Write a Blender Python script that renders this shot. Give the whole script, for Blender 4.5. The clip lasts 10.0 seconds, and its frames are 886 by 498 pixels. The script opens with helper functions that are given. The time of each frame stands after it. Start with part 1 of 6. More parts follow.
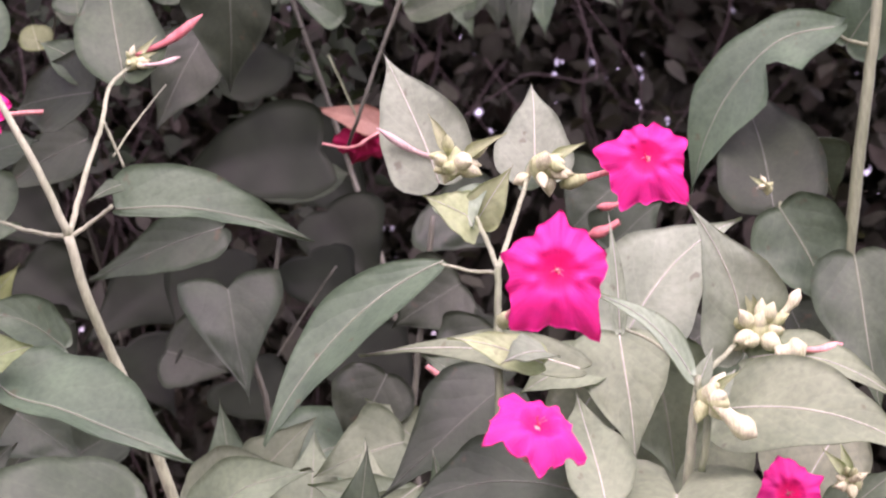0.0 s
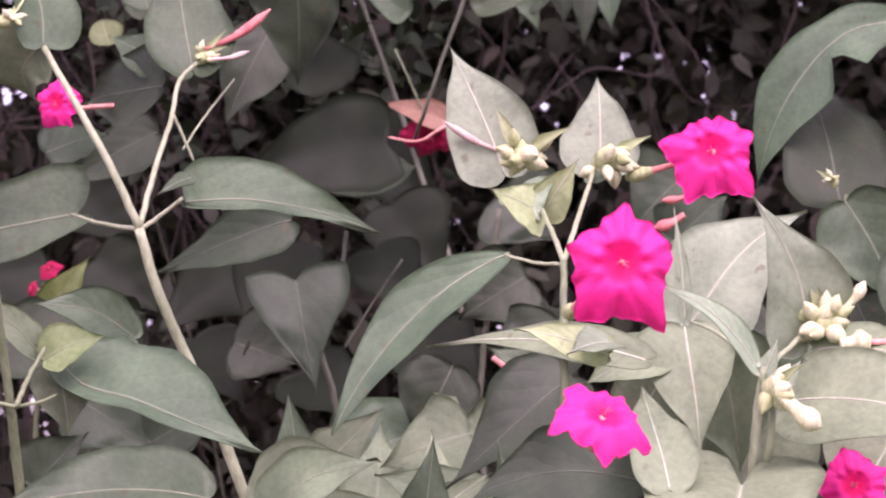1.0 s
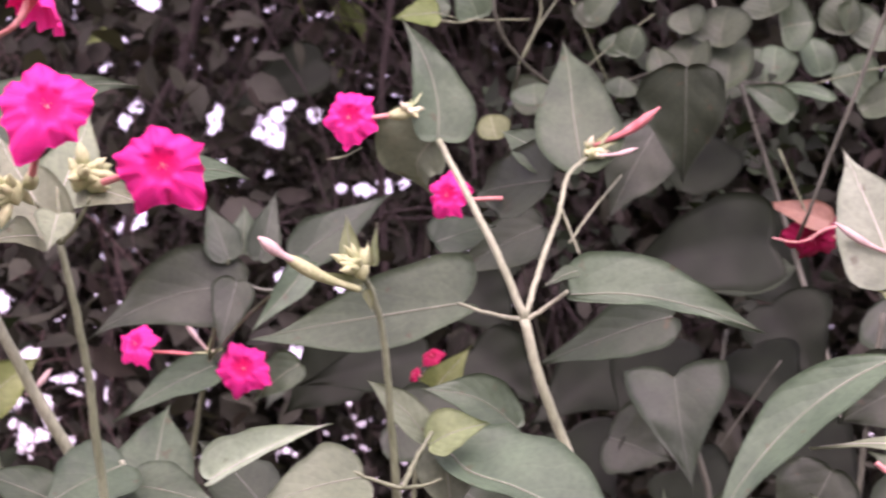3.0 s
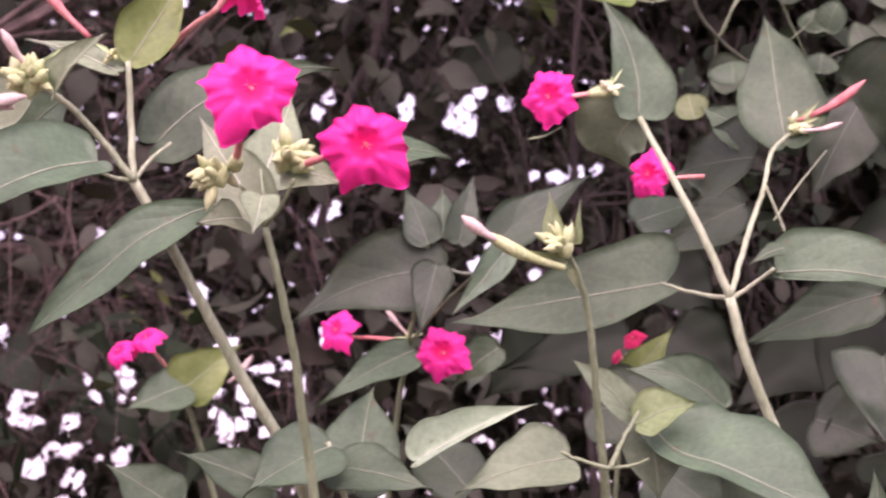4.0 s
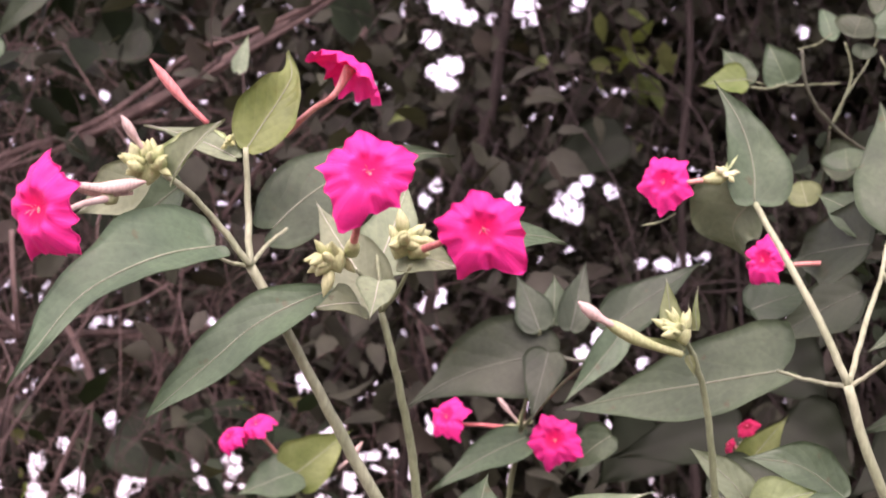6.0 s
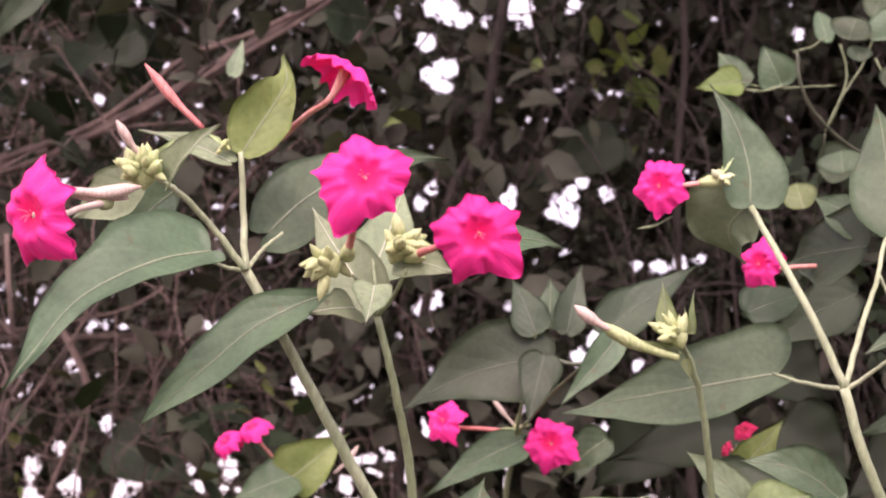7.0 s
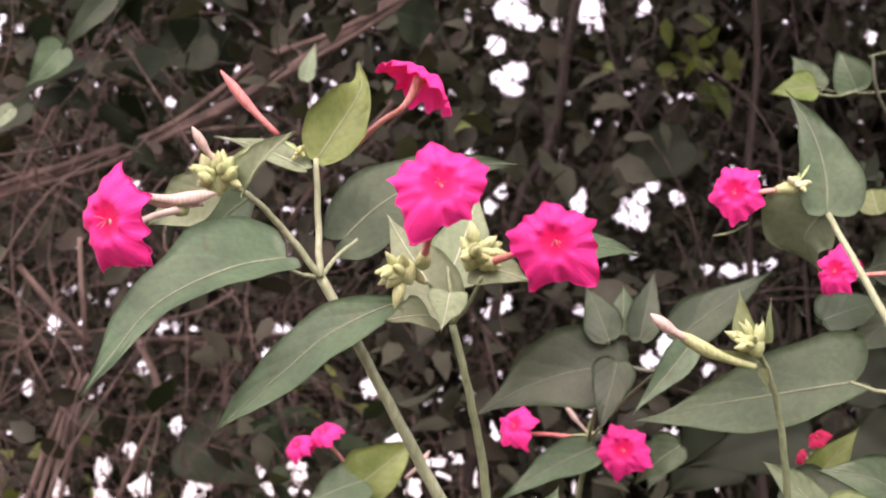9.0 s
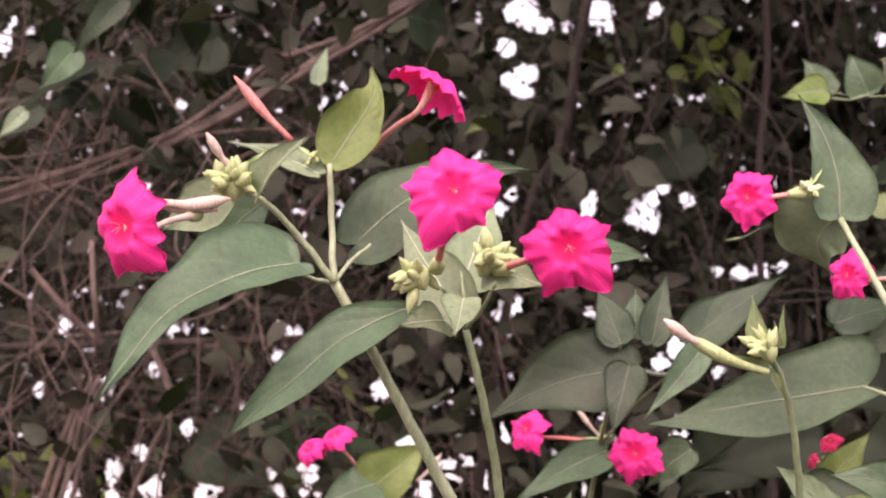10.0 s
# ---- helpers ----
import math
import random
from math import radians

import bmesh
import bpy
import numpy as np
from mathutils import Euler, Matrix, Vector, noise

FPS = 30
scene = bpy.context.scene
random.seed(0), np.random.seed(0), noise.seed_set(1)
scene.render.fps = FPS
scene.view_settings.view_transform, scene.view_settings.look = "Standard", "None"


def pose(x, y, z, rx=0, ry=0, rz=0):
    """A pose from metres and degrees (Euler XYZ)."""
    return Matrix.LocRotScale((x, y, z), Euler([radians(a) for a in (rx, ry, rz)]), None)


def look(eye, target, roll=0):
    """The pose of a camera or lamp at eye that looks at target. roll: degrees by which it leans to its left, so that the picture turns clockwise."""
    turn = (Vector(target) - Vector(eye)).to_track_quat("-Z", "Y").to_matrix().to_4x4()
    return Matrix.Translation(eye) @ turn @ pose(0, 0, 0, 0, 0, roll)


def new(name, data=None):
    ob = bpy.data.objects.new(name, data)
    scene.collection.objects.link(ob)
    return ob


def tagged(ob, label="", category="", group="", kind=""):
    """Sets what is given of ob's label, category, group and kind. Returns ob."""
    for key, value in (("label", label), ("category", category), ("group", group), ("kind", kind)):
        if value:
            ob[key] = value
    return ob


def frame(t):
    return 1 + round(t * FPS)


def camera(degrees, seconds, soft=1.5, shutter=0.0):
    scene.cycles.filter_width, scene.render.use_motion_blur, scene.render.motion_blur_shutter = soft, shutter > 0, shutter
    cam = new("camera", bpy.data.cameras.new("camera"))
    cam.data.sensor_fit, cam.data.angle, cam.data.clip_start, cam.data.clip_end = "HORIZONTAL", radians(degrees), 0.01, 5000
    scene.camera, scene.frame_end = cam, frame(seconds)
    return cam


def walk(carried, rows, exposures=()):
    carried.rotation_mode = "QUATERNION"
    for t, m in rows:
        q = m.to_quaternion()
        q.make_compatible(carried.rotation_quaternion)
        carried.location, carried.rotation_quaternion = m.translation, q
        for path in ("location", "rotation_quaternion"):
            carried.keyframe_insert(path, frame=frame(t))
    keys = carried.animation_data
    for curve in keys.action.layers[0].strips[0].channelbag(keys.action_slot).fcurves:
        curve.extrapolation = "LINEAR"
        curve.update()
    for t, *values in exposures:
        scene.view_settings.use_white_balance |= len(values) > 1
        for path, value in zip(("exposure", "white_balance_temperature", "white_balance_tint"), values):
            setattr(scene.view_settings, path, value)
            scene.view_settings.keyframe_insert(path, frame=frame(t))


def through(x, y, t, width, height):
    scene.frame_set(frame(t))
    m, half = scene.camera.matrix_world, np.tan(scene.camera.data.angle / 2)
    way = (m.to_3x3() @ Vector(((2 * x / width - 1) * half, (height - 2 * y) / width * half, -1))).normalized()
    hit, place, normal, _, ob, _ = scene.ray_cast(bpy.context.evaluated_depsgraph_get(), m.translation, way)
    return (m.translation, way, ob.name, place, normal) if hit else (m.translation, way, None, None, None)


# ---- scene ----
cam = camera(23.62, 10.0, soft=2.0, shutter=0.5)
cam.data.dof.use_dof = True
cam.data.dof.focus_distance = 0.76
cam.data.dof.aperture_fstop = 40
PATH = [
    (0.0, pose(0.0196, 0.0040, 0.9074, 94.437, 2.213, -11.516)),
    (0.5, pose(0.0181, -0.0030, 0.9063, 93.640, 2.352, -11.315)),
    (0.7, pose(0.0180, -0.0027, 0.9061, 93.495, 2.339, -11.311)),
    (1.0, pose(0.0180, -0.0022, 0.9060, 94.358, 1.993, -9.759)),
    (1.2, pose(0.0174, -0.0026, 0.9057, 94.063, 1.984, -9.650)),
    (1.5, pose(0.0165, -0.0032, 0.9053, 94.091, 1.626, -7.965)),
    (1.7, pose(0.0164, -0.0029, 0.9050, 94.109, 1.515, -7.461)),
    (1.8, pose(0.0164, -0.0027, 0.9049, 94.112, 1.480, -7.392)),
    (2.0, pose(0.0163, -0.0024, 0.9046, 95.293, 1.217, -6.334)),
    (2.2, pose(0.0149, -0.0040, 0.9047, 96.144, 0.766, -5.444)),
    (2.3, pose(0.0142, -0.0048, 0.9048, 96.731, 0.432, -4.477)),
    (2.5, pose(0.0127, -0.0064, 0.9049, 96.818, -0.196, -2.796)),
    (3.0, pose(0.0098, -0.0093, 0.9043, 97.076, -0.948, -0.118)),
    (3.2, pose(0.0087, -0.0078, 0.9035, 97.125, -0.934, 0.913)),
    (4.3, pose(0.0032, -0.0001, 0.8998, 96.651, -0.741, 5.601)),
    (4.5, pose(0.0025, 0.0009, 0.8993, 97.489, -0.798, 5.257)),
    (4.7, pose(0.0015, 0.0005, 0.8996, 98.347, -0.949, 5.424)),
    (5.0, pose(0.0000, 0.0000, 0.9000, 99.274, -1.273, 6.426)),
    (5.2, pose(-0.0000, -0.0002, 0.8999, 99.371, -1.253, 6.673)),
    (5.5, pose(-0.0001, -0.0006, 0.8997, 98.913, -1.270, 7.409)),
    (5.7, pose(-0.0002, -0.0005, 0.8998, 99.066, -1.330, 7.856)),
    (6.8, pose(-0.0006, 0.0003, 0.9006, 99.100, -1.142, 7.660)),
    (7.0, pose(-0.0006, 0.0004, 0.9008, 99.141, -1.117, 7.722)),
    (7.3, pose(-0.0010, 0.0010, 0.9014, 98.819, -1.204, 8.538)),
    (7.5, pose(-0.0012, 0.0015, 0.9019, 98.502, -1.091, 8.168)),
    (7.8, pose(-0.0018, 0.0009, 0.9021, 98.584, -1.222, 8.205)),
    (8.0, pose(-0.0022, 0.0006, 0.9022, 99.111, -1.398, 8.727)),
    (8.5, pose(-0.0032, 0.0003, 0.9027, 99.300, -1.578, 9.449)),
    (9.0, pose(-0.0037, 0.0023, 0.9031, 99.152, -1.570, 9.501)),
    (9.5, pose(-0.0042, 0.0018, 0.9039, 99.094, -1.492, 9.597)),
    (10.0, pose(-0.0048, -0.0001, 0.9042, 99.177, -1.609, 9.753)),
]
EXPOSURES = [
    (0.0, 2.13, 6520, 61),
    (2.0, 2.18, 6580, 63),
    (4.5, 2.24, 6820, 58),
    (7.0, 2.18, 7160, 42),
    (10.0, 2.14, 7420, 36),
]
walk(cam, PATH, EXPOSURES)

# ---- light: a bright overcast sky ----
world = bpy.data.worlds.new("sky")
scene.world = world
world.use_nodes = True
wn, wl = world.node_tree.nodes, world.node_tree.links
sky = wn.new("ShaderNodeTexSky")
sky.sky_type = "NISHITA"
sky.sun_disc = False
sky.sun_elevation = radians(52)
sky.sun_rotation = radians(205)
sky.dust_density = 4.0
sky.air_density = 0.45
sky.ozone_density = 0.6
cloud = wn.new("ShaderNodeMixRGB")
cloud.inputs[0].default_value = 0.7
cloud.inputs[2].default_value = (3.0, 3.0, 3.05, 1)
wl.new(sky.outputs[0], cloud.inputs[1])
wl.new(cloud.outputs[0], wn["Background"].inputs[0])
wn["Background"].inputs[1].default_value = 0.15
sun_data = bpy.data.lights.new("sun", "SUN")
sun_data.energy, sun_data.angle, sun_data.color = 0.7, radians(25), (1.0, 0.96, 0.9)
sun = new("sun", sun_data)
sun.matrix_world = look((1.5, -3.0, 5.0), (0, 0.6, 0.9))


# ---- materials ----
def nodes_of(name):
    m = bpy.data.materials.new(name)
    m.use_nodes = True
    return m, m.node_tree.nodes, m.node_tree.links, m.node_tree.nodes["Principled BSDF"]


def ramp(nodes, links, fac, stops):
    r = nodes.new("ShaderNodeValToRGB")
    while len(r.color_ramp.elements) < len(stops):
        r.color_ramp.elements.new(0.5)
    for e, (p, c) in zip(r.color_ramp.elements, stops):
        e.position, e.color = p, (*c, 1)
    links.new(fac, r.inputs[0])
    return r.outputs[0]


def calc(nodes, links, op, a, b=None):
    n = nodes.new("ShaderNodeMath")
    n.operation = op
    for i, v in enumerate((a, b)):
        if v is None:
            continue
        if isinstance(v, (int, float)):
            n.inputs[i].default_value = v
        else:
            links.new(v, n.inputs[i])
    return n.outputs[0]


def blend(nodes, links, kind, fac, a, b):
    n = nodes.new("ShaderNodeMixRGB")
    n.blend_type = kind
    for i, v in enumerate((fac, a, b)):
        if isinstance(v, (int, float)):
            n.inputs[i].default_value = v
        elif isinstance(v, tuple):
            n.inputs[i].default_value = (*v, 1)
        else:
            links.new(v, n.inputs[i])
    return n.outputs[0]


def leaf_material(name, dark, light, vein, rough=0.5, through=0.25):
    """A living leaf: mottled blade, pale side veins, light passing through it."""
    m, n, l, p = nodes_of(name)
    uv = n.new("ShaderNodeUVMap")
    uv.uv_map = "blade"
    sep = n.new("ShaderNodeSeparateXYZ")
    l.new(uv.outputs[0], sep.inputs[0])
    across = calc(n, l, "ABSOLUTE", calc(n, l, "SUBTRACT", sep.outputs[1], 0.5))
    geo = n.new("ShaderNodeNewGeometry")
    info = n.new("ShaderNodeObjectInfo")
    big = n.new("ShaderNodeTexNoise")
    big.inputs["Scale"].default_value, big.inputs["Detail"].default_value = 45, 5
    l.new(geo.outputs["Position"], big.inputs["Vector"])
    fine = n.new("ShaderNodeTexNoise")
    fine.inputs["Scale"].default_value, fine.inputs["Detail"].default_value = 420, 4
    l.new(geo.outputs["Position"], fine.inputs["Vector"])
    col = ramp(n, l, big.outputs[0], [(0.3, dark), (0.7, light)])
    col = blend(n, l, "MULTIPLY", 0.6, col, ramp(n, l, fine.outputs[0], [(0.3, (0.75, 0.77, 0.75)), (0.62, (1.08, 1.07, 1.05))]))
    # side veins sweep forward from the midrib
    wobble = calc(n, l, "MULTIPLY", big.outputs[0], 1.3)
    phase = calc(n, l, "ADD", calc(n, l, "SUBTRACT", calc(n, l, "MULTIPLY", sep.outputs[0], 6.2), calc(n, l, "MULTIPLY", across, 4.4)), wobble)
    near = calc(n, l, "ABSOLUTE", calc(n, l, "SUBTRACT", calc(n, l, "FRACT", phase), 0.5))
    line = ramp(n, l, near, [(0.0, (1, 1, 1)), (0.07, (0, 0, 0))])
    mid = ramp(n, l, across, [(0.006, (1, 1, 1)), (0.022, (0, 0, 0))])
    col = blend(n, l, "MIX", calc(n, l, "MULTIPLY", line, 0.09), col, vein)
    col = blend(n, l, "MIX", calc(n, l, "MULTIPLY", mid, 0.6), col, vein)
    # small brown blemishes
    spot = n.new("ShaderNodeTexNoise")
    spot.inputs["Scale"].default_value, spot.inputs["Detail"].default_value = 160, 2
    l.new(geo.outputs["Position"], spot.inputs["Vector"])
    col = blend(n, l, "MIX", ramp(n, l, spot.outputs[0], [(0.68, (0, 0, 0)), (0.75, (0.45, 0.45, 0.45))]), col, (0.10, 0.075, 0.04))
    hue = n.new("ShaderNodeHueSaturation")
    l.new(calc(n, l, "ADD", calc(n, l, "MULTIPLY", info.outputs["Random"], 0.35), 0.82), hue.inputs["Value"])
    l.new(calc(n, l, "ADD", calc(n, l, "MULTIPLY", info.outputs["Random"], 0.03), 0.485), hue.inputs["Hue"])
    l.new(col, hue.inputs["Color"])
    l.new(hue.outputs[0], p.inputs["Base Color"])
    p.inputs["Roughness"].default_value = rough
    p.inputs["Specular IOR Level"].default_value = 0.35
    bump = n.new("ShaderNodeBump")
    bump.inputs["Strength"].default_value, bump.inputs["Distance"].default_value = 0.32, 0.0009
    l.new(calc(n, l, "ADD", calc(n, l, "MULTIPLY", fine.outputs[0], 0.5), calc(n, l, "MULTIPLY", calc(n, l, "POWER", near, 0.6), 0.7)), bump.inputs["Height"])
    l.new(bump.outputs[0], p.inputs["Normal"])
    tr = n.new("ShaderNodeBsdfTranslucent")
    l.new(blend(n, l, "MULTIPLY", 1.0, hue.outputs[0], (1.5, 1.6, 0.7)), tr.inputs[0])
    mix = n.new("ShaderNodeMixShader")
    mix.inputs[0].default_value = through
    l.new(p.outputs[0], mix.inputs[1])
    l.new(tr.outputs[0], mix.inputs[2])
    l.new(mix.outputs[0], n["Material Output"].inputs[0])
    return m


def stem_material(name, a, b, rough=0.55, scale=90, vary=0.6):
    """Stems, twigs and bark: streaks along the way of growth and fine relief."""
    m, n, l, p = nodes_of(name)
    geo = n.new("ShaderNodeNewGeometry")
    mp = n.new("ShaderNodeMapping")
    mp.inputs["Scale"].default_value = (1, 1, 0.25)
    l.new(geo.outputs["Position"], mp.inputs[0])
    t = n.new("ShaderNodeTexNoise")
    t.inputs["Scale"].default_value, t.inputs["Detail"].default_value = scale, 6
    l.new(mp.outputs[0], t.inputs["Vector"])
    t2 = n.new("ShaderNodeTexNoise")
    t2.inputs["Scale"].default_value, t2.inputs["Detail"].default_value = scale * 7, 3
    l.new(mp.outputs[0], t2.inputs["Vector"])
    col = ramp(n, l, t.outputs[0], [(0.3, a), (0.7, b)])
    col = blend(n, l, "MULTIPLY", 0.5, col, ramp(n, l, t2.outputs[0], [(0.35, (0.55, 0.55, 0.55)), (0.65, (1.15, 1.15, 1.15))]))
    col = blend(n, l, "MULTIPLY", 0.6, col, ramp(n, l, geo.outputs["Random Per Island"], [(0, (vary, vary, vary)), (1, (1.2, 1.2, 1.2))]))
    l.new(col, p.inputs["Base Color"])
    p.inputs["Roughness"].default_value = rough
    bump = n.new("ShaderNodeBump")
    bump.inputs["Strength"].default_value, bump.inputs["Distance"].default_value = 0.4, 0.001
    l.new(t2.outputs[0], bump.inputs["Height"])
    l.new(bump.outputs[0], p.inputs["Normal"])
    return m


def petal_material(name, rim, throat, through=0.3):
    """A thin satin petal, deeper in colour towards the throat, with fine radial streaks."""
    m, n, l, p = nodes_of(name)
    uv = n.new("ShaderNodeUVMap")
    uv.uv_map = "blade"
    sep = n.new("ShaderNodeSeparateXYZ")
    l.new(uv.outputs[0], sep.inputs[0])
    col = ramp(n, l, sep.outputs[0], [(0.16, throat), (0.50, rim)])
    geo = n.new("ShaderNodeNewGeometry")
    t = n.new("ShaderNodeTexNoise")
    t.inputs["Scale"].default_value, t.inputs["Detail"].default_value = 260, 4
    l.new(geo.outputs["Position"], t.inputs["Vector"])
    mp = n.new("ShaderNodeMapping")
    mp.inputs["Scale"].default_value = (1.2, 34, 1)
    l.new(uv.outputs[0], mp.inputs[0])
    t2 = n.new("ShaderNodeTexNoise")
    t2.inputs["Scale"].default_value, t2.inputs["Detail"].default_value = 2.0, 3
    l.new(mp.outputs[0], t2.inputs["Vector"])
    col = blend(n, l, "MULTIPLY", 0.5, col, ramp(n, l, t.outputs[0], [(0.3, (0.75, 0.7, 0.75)), (0.7, (1.1, 1.1, 1.1))]))
    col = blend(n, l, "MULTIPLY", 0.25, col, ramp(n, l, t2.outputs[0], [(0.35, (0.88, 0.84, 0.88)), (0.6, (1.08, 1.08, 1.08))]))
    l.new(col, p.inputs["Base Color"])
    p.inputs["Roughness"].default_value = 0.55
    p.inputs["Sheen Weight"].default_value = 0.05
    p.inputs["Specular IOR Level"].default_value = 0.25
    bump = n.new("ShaderNodeBump")
    bump.inputs["Strength"].default_value, bump.inputs["Distance"].default_value = 0.5, 0.0008
    l.new(t2.outputs[0], bump.inputs["Height"])
    l.new(bump.outputs[0], p.inputs["Normal"])
    tr = n.new("ShaderNodeBsdfTranslucent")
    l.new(col, tr.inputs[0])
    mix = n.new("ShaderNodeMixShader")
    mix.inputs[0].default_value = through
    l.new(p.outputs[0], mix.inputs[1])
    l.new(tr.outputs[0], mix.inputs[2])
    l.new(mix.outputs[0], n["Material Output"].inputs[0])
    return m


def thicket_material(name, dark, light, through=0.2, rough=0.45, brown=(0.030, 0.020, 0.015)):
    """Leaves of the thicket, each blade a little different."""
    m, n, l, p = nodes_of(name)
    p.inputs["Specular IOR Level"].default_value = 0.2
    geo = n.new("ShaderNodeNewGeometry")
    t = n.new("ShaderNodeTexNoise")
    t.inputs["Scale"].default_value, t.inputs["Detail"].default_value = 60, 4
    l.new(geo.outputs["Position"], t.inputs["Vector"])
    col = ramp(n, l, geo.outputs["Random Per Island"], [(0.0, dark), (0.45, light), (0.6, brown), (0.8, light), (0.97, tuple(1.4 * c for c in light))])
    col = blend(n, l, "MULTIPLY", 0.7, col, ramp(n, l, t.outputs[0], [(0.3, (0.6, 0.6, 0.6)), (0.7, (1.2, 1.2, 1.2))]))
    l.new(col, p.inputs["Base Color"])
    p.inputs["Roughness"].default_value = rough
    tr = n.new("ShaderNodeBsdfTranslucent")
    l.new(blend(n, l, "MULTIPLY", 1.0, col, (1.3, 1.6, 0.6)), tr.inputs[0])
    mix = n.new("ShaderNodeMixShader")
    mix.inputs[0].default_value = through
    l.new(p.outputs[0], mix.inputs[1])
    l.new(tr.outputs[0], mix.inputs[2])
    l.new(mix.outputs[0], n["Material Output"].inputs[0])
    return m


def soil_material():
    m, n, l, p = nodes_of("soil")
    geo = n.new("ShaderNodeNewGeometry")
    t = n.new("ShaderNodeTexNoise")
    t.inputs["Scale"].default_value, t.inputs["Detail"].default_value = 3, 8
    l.new(geo.outputs["Position"], t.inputs["Vector"])
    t2 = n.new("ShaderNodeTexNoise")
    t2.inputs["Scale"].default_value, t2.inputs["Detail"].default_value = 70, 6
    l.new(geo.outputs["Position"], t2.inputs["Vector"])
    col = ramp(n, l, t.outputs[0], [(0.3, (0.05, 0.035, 0.022)), (0.7, (0.13, 0.10, 0.065))])
    col = blend(n, l, "MULTIPLY", 0.7, col, ramp(n, l, t2.outputs[0], [(0.3, (0.5, 0.5, 0.5)), (0.7, (1.2, 1.2, 1.2))]))
    l.new(col, p.inputs["Base Color"])
    p.inputs["Roughness"].default_value = 0.9
    bump = n.new("ShaderNodeBump")
    bump.inputs["Distance"].default_value = 0.02
    l.new(t2.outputs[0], bump.inputs["Height"])
    l.new(bump.outputs[0], p.inputs["Normal"])
    return m


LEAF = leaf_material("leaf_green", (0.060, 0.108, 0.061), (0.104, 0.173, 0.099), (0.20, 0.28, 0.17))
PALE = leaf_material("leaf_pale", (0.238, 0.334, 0.226), (0.342, 0.453, 0.322), (0.53, 0.60, 0.46), rough=0.6)
YELLOW = leaf_material("leaf_yellow_green", (0.098, 0.15, 0.036), (0.18, 0.24, 0.078), (0.32, 0.38, 0.18))
# the same leaf green made darker: shade is put into the colour
DARK = leaf_material("leaf_shade_tone", (0.030, 0.050, 0.029), (0.051, 0.080, 0.046), (0.09, 0.13, 0.08))
DRY = leaf_material("leaf_withered", (0.22, 0.125, 0.075), (0.38, 0.24, 0.155), (0.42, 0.29, 0.19))
STEM = stem_material("stem_green", (0.235, 0.30, 0.17), (0.385, 0.45, 0.29))
STEM_OLD = stem_material("stem_olive", (0.12, 0.165, 0.080), (0.21, 0.27, 0.15))
# stem green dimmed, with shade put into the colour
STEM_DIM = stem_material("stem_shade_tone", (0.055, 0.070, 0.042), (0.11, 0.125, 0.08))
BRACT = leaf_material("bract_pale_green", (0.28, 0.37, 0.18), (0.42, 0.51, 0.29), (0.52, 0.60, 0.38))
DUSTY = leaf_material("leaf_dusty", (0.125, 0.185, 0.108), (0.19, 0.265, 0.16), (0.33, 0.40, 0.27), rough=0.6)
VINE = leaf_material("vine_leaf", (0.048, 0.082, 0.046), (0.085, 0.132, 0.075), (0.12, 0.16, 0.10))
LIGHT = leaf_material("leaf_light_green", (0.13, 0.19, 0.075), (0.21, 0.28, 0.13), (0.36, 0.43, 0.26))
GREY = leaf_material("leaf_pale_olive", (0.176, 0.244, 0.148), (0.266, 0.347, 0.218), (0.44, 0.50, 0.35), rough=0.6)
RIB = stem_material("leaf_rib", (0.19, 0.25, 0.15), (0.29, 0.34, 0.23))
RIB_PALE = stem_material("leaf_rib_pale", (0.50, 0.56, 0.42), (0.62, 0.67, 0.52))
# rib of the shade-toned leaves, darkened to match them
RIB_DARK = stem_material("leaf_rib_shade_tone", (0.09, 0.12, 0.08), (0.14, 0.17, 0.12))
BUD = stem_material("bud_cream", (0.45, 0.51, 0.27), (0.65, 0.69, 0.45), scale=200)
BUD_LIME = stem_material("bud_lime", (0.31, 0.39, 0.17), (0.49, 0.56, 0.29), scale=200)
BUD_GREEN = stem_material("bud_green", (0.34, 0.40, 0.15), (0.52, 0.56, 0.27), scale=200)
PETAL = petal_material("petal_magenta", (0.95, 0.050, 0.33), (0.95, 0.020, 0.18))
PETAL_RED = petal_material("petal_faded_red", (0.44, 0.012, 0.075), (0.30, 0.006, 0.035))
TUBE = stem_material("flower_tube_pink", (0.62, 0.22, 0.20), (0.80, 0.42, 0.36), scale=150)
TUBE_RED = stem_material("flower_tube_red", (0.50, 0.13, 0.13), (0.68, 0.26, 0.24), scale=150)
TUBE_PALE = stem_material("flower_tube_pale", (0.50, 0.38, 0.33), (0.64, 0.53, 0.47), scale=150)
ANTHER = stem_material("stamen_pink", (0.70, 0.05, 0.16), (0.85, 0.16, 0.26), scale=150)
BARK = stem_material("bark_brown", (0.040, 0.030, 0.025), (0.105, 0.078, 0.064), 0.85, 40)
TWIG = stem_material("dry_twig", (0.052, 0.037, 0.032), (0.21, 0.150, 0.130), 0.85, 40, vary=0.3)
TWIG_DARK = stem_material("dark_twig", (0.024, 0.018, 0.015), (0.060, 0.046, 0.040), 0.85, 40)
# very dark leaf green: part of the thicket's shade is put into it
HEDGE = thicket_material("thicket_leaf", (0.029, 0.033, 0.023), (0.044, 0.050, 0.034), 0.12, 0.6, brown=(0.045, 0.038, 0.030))
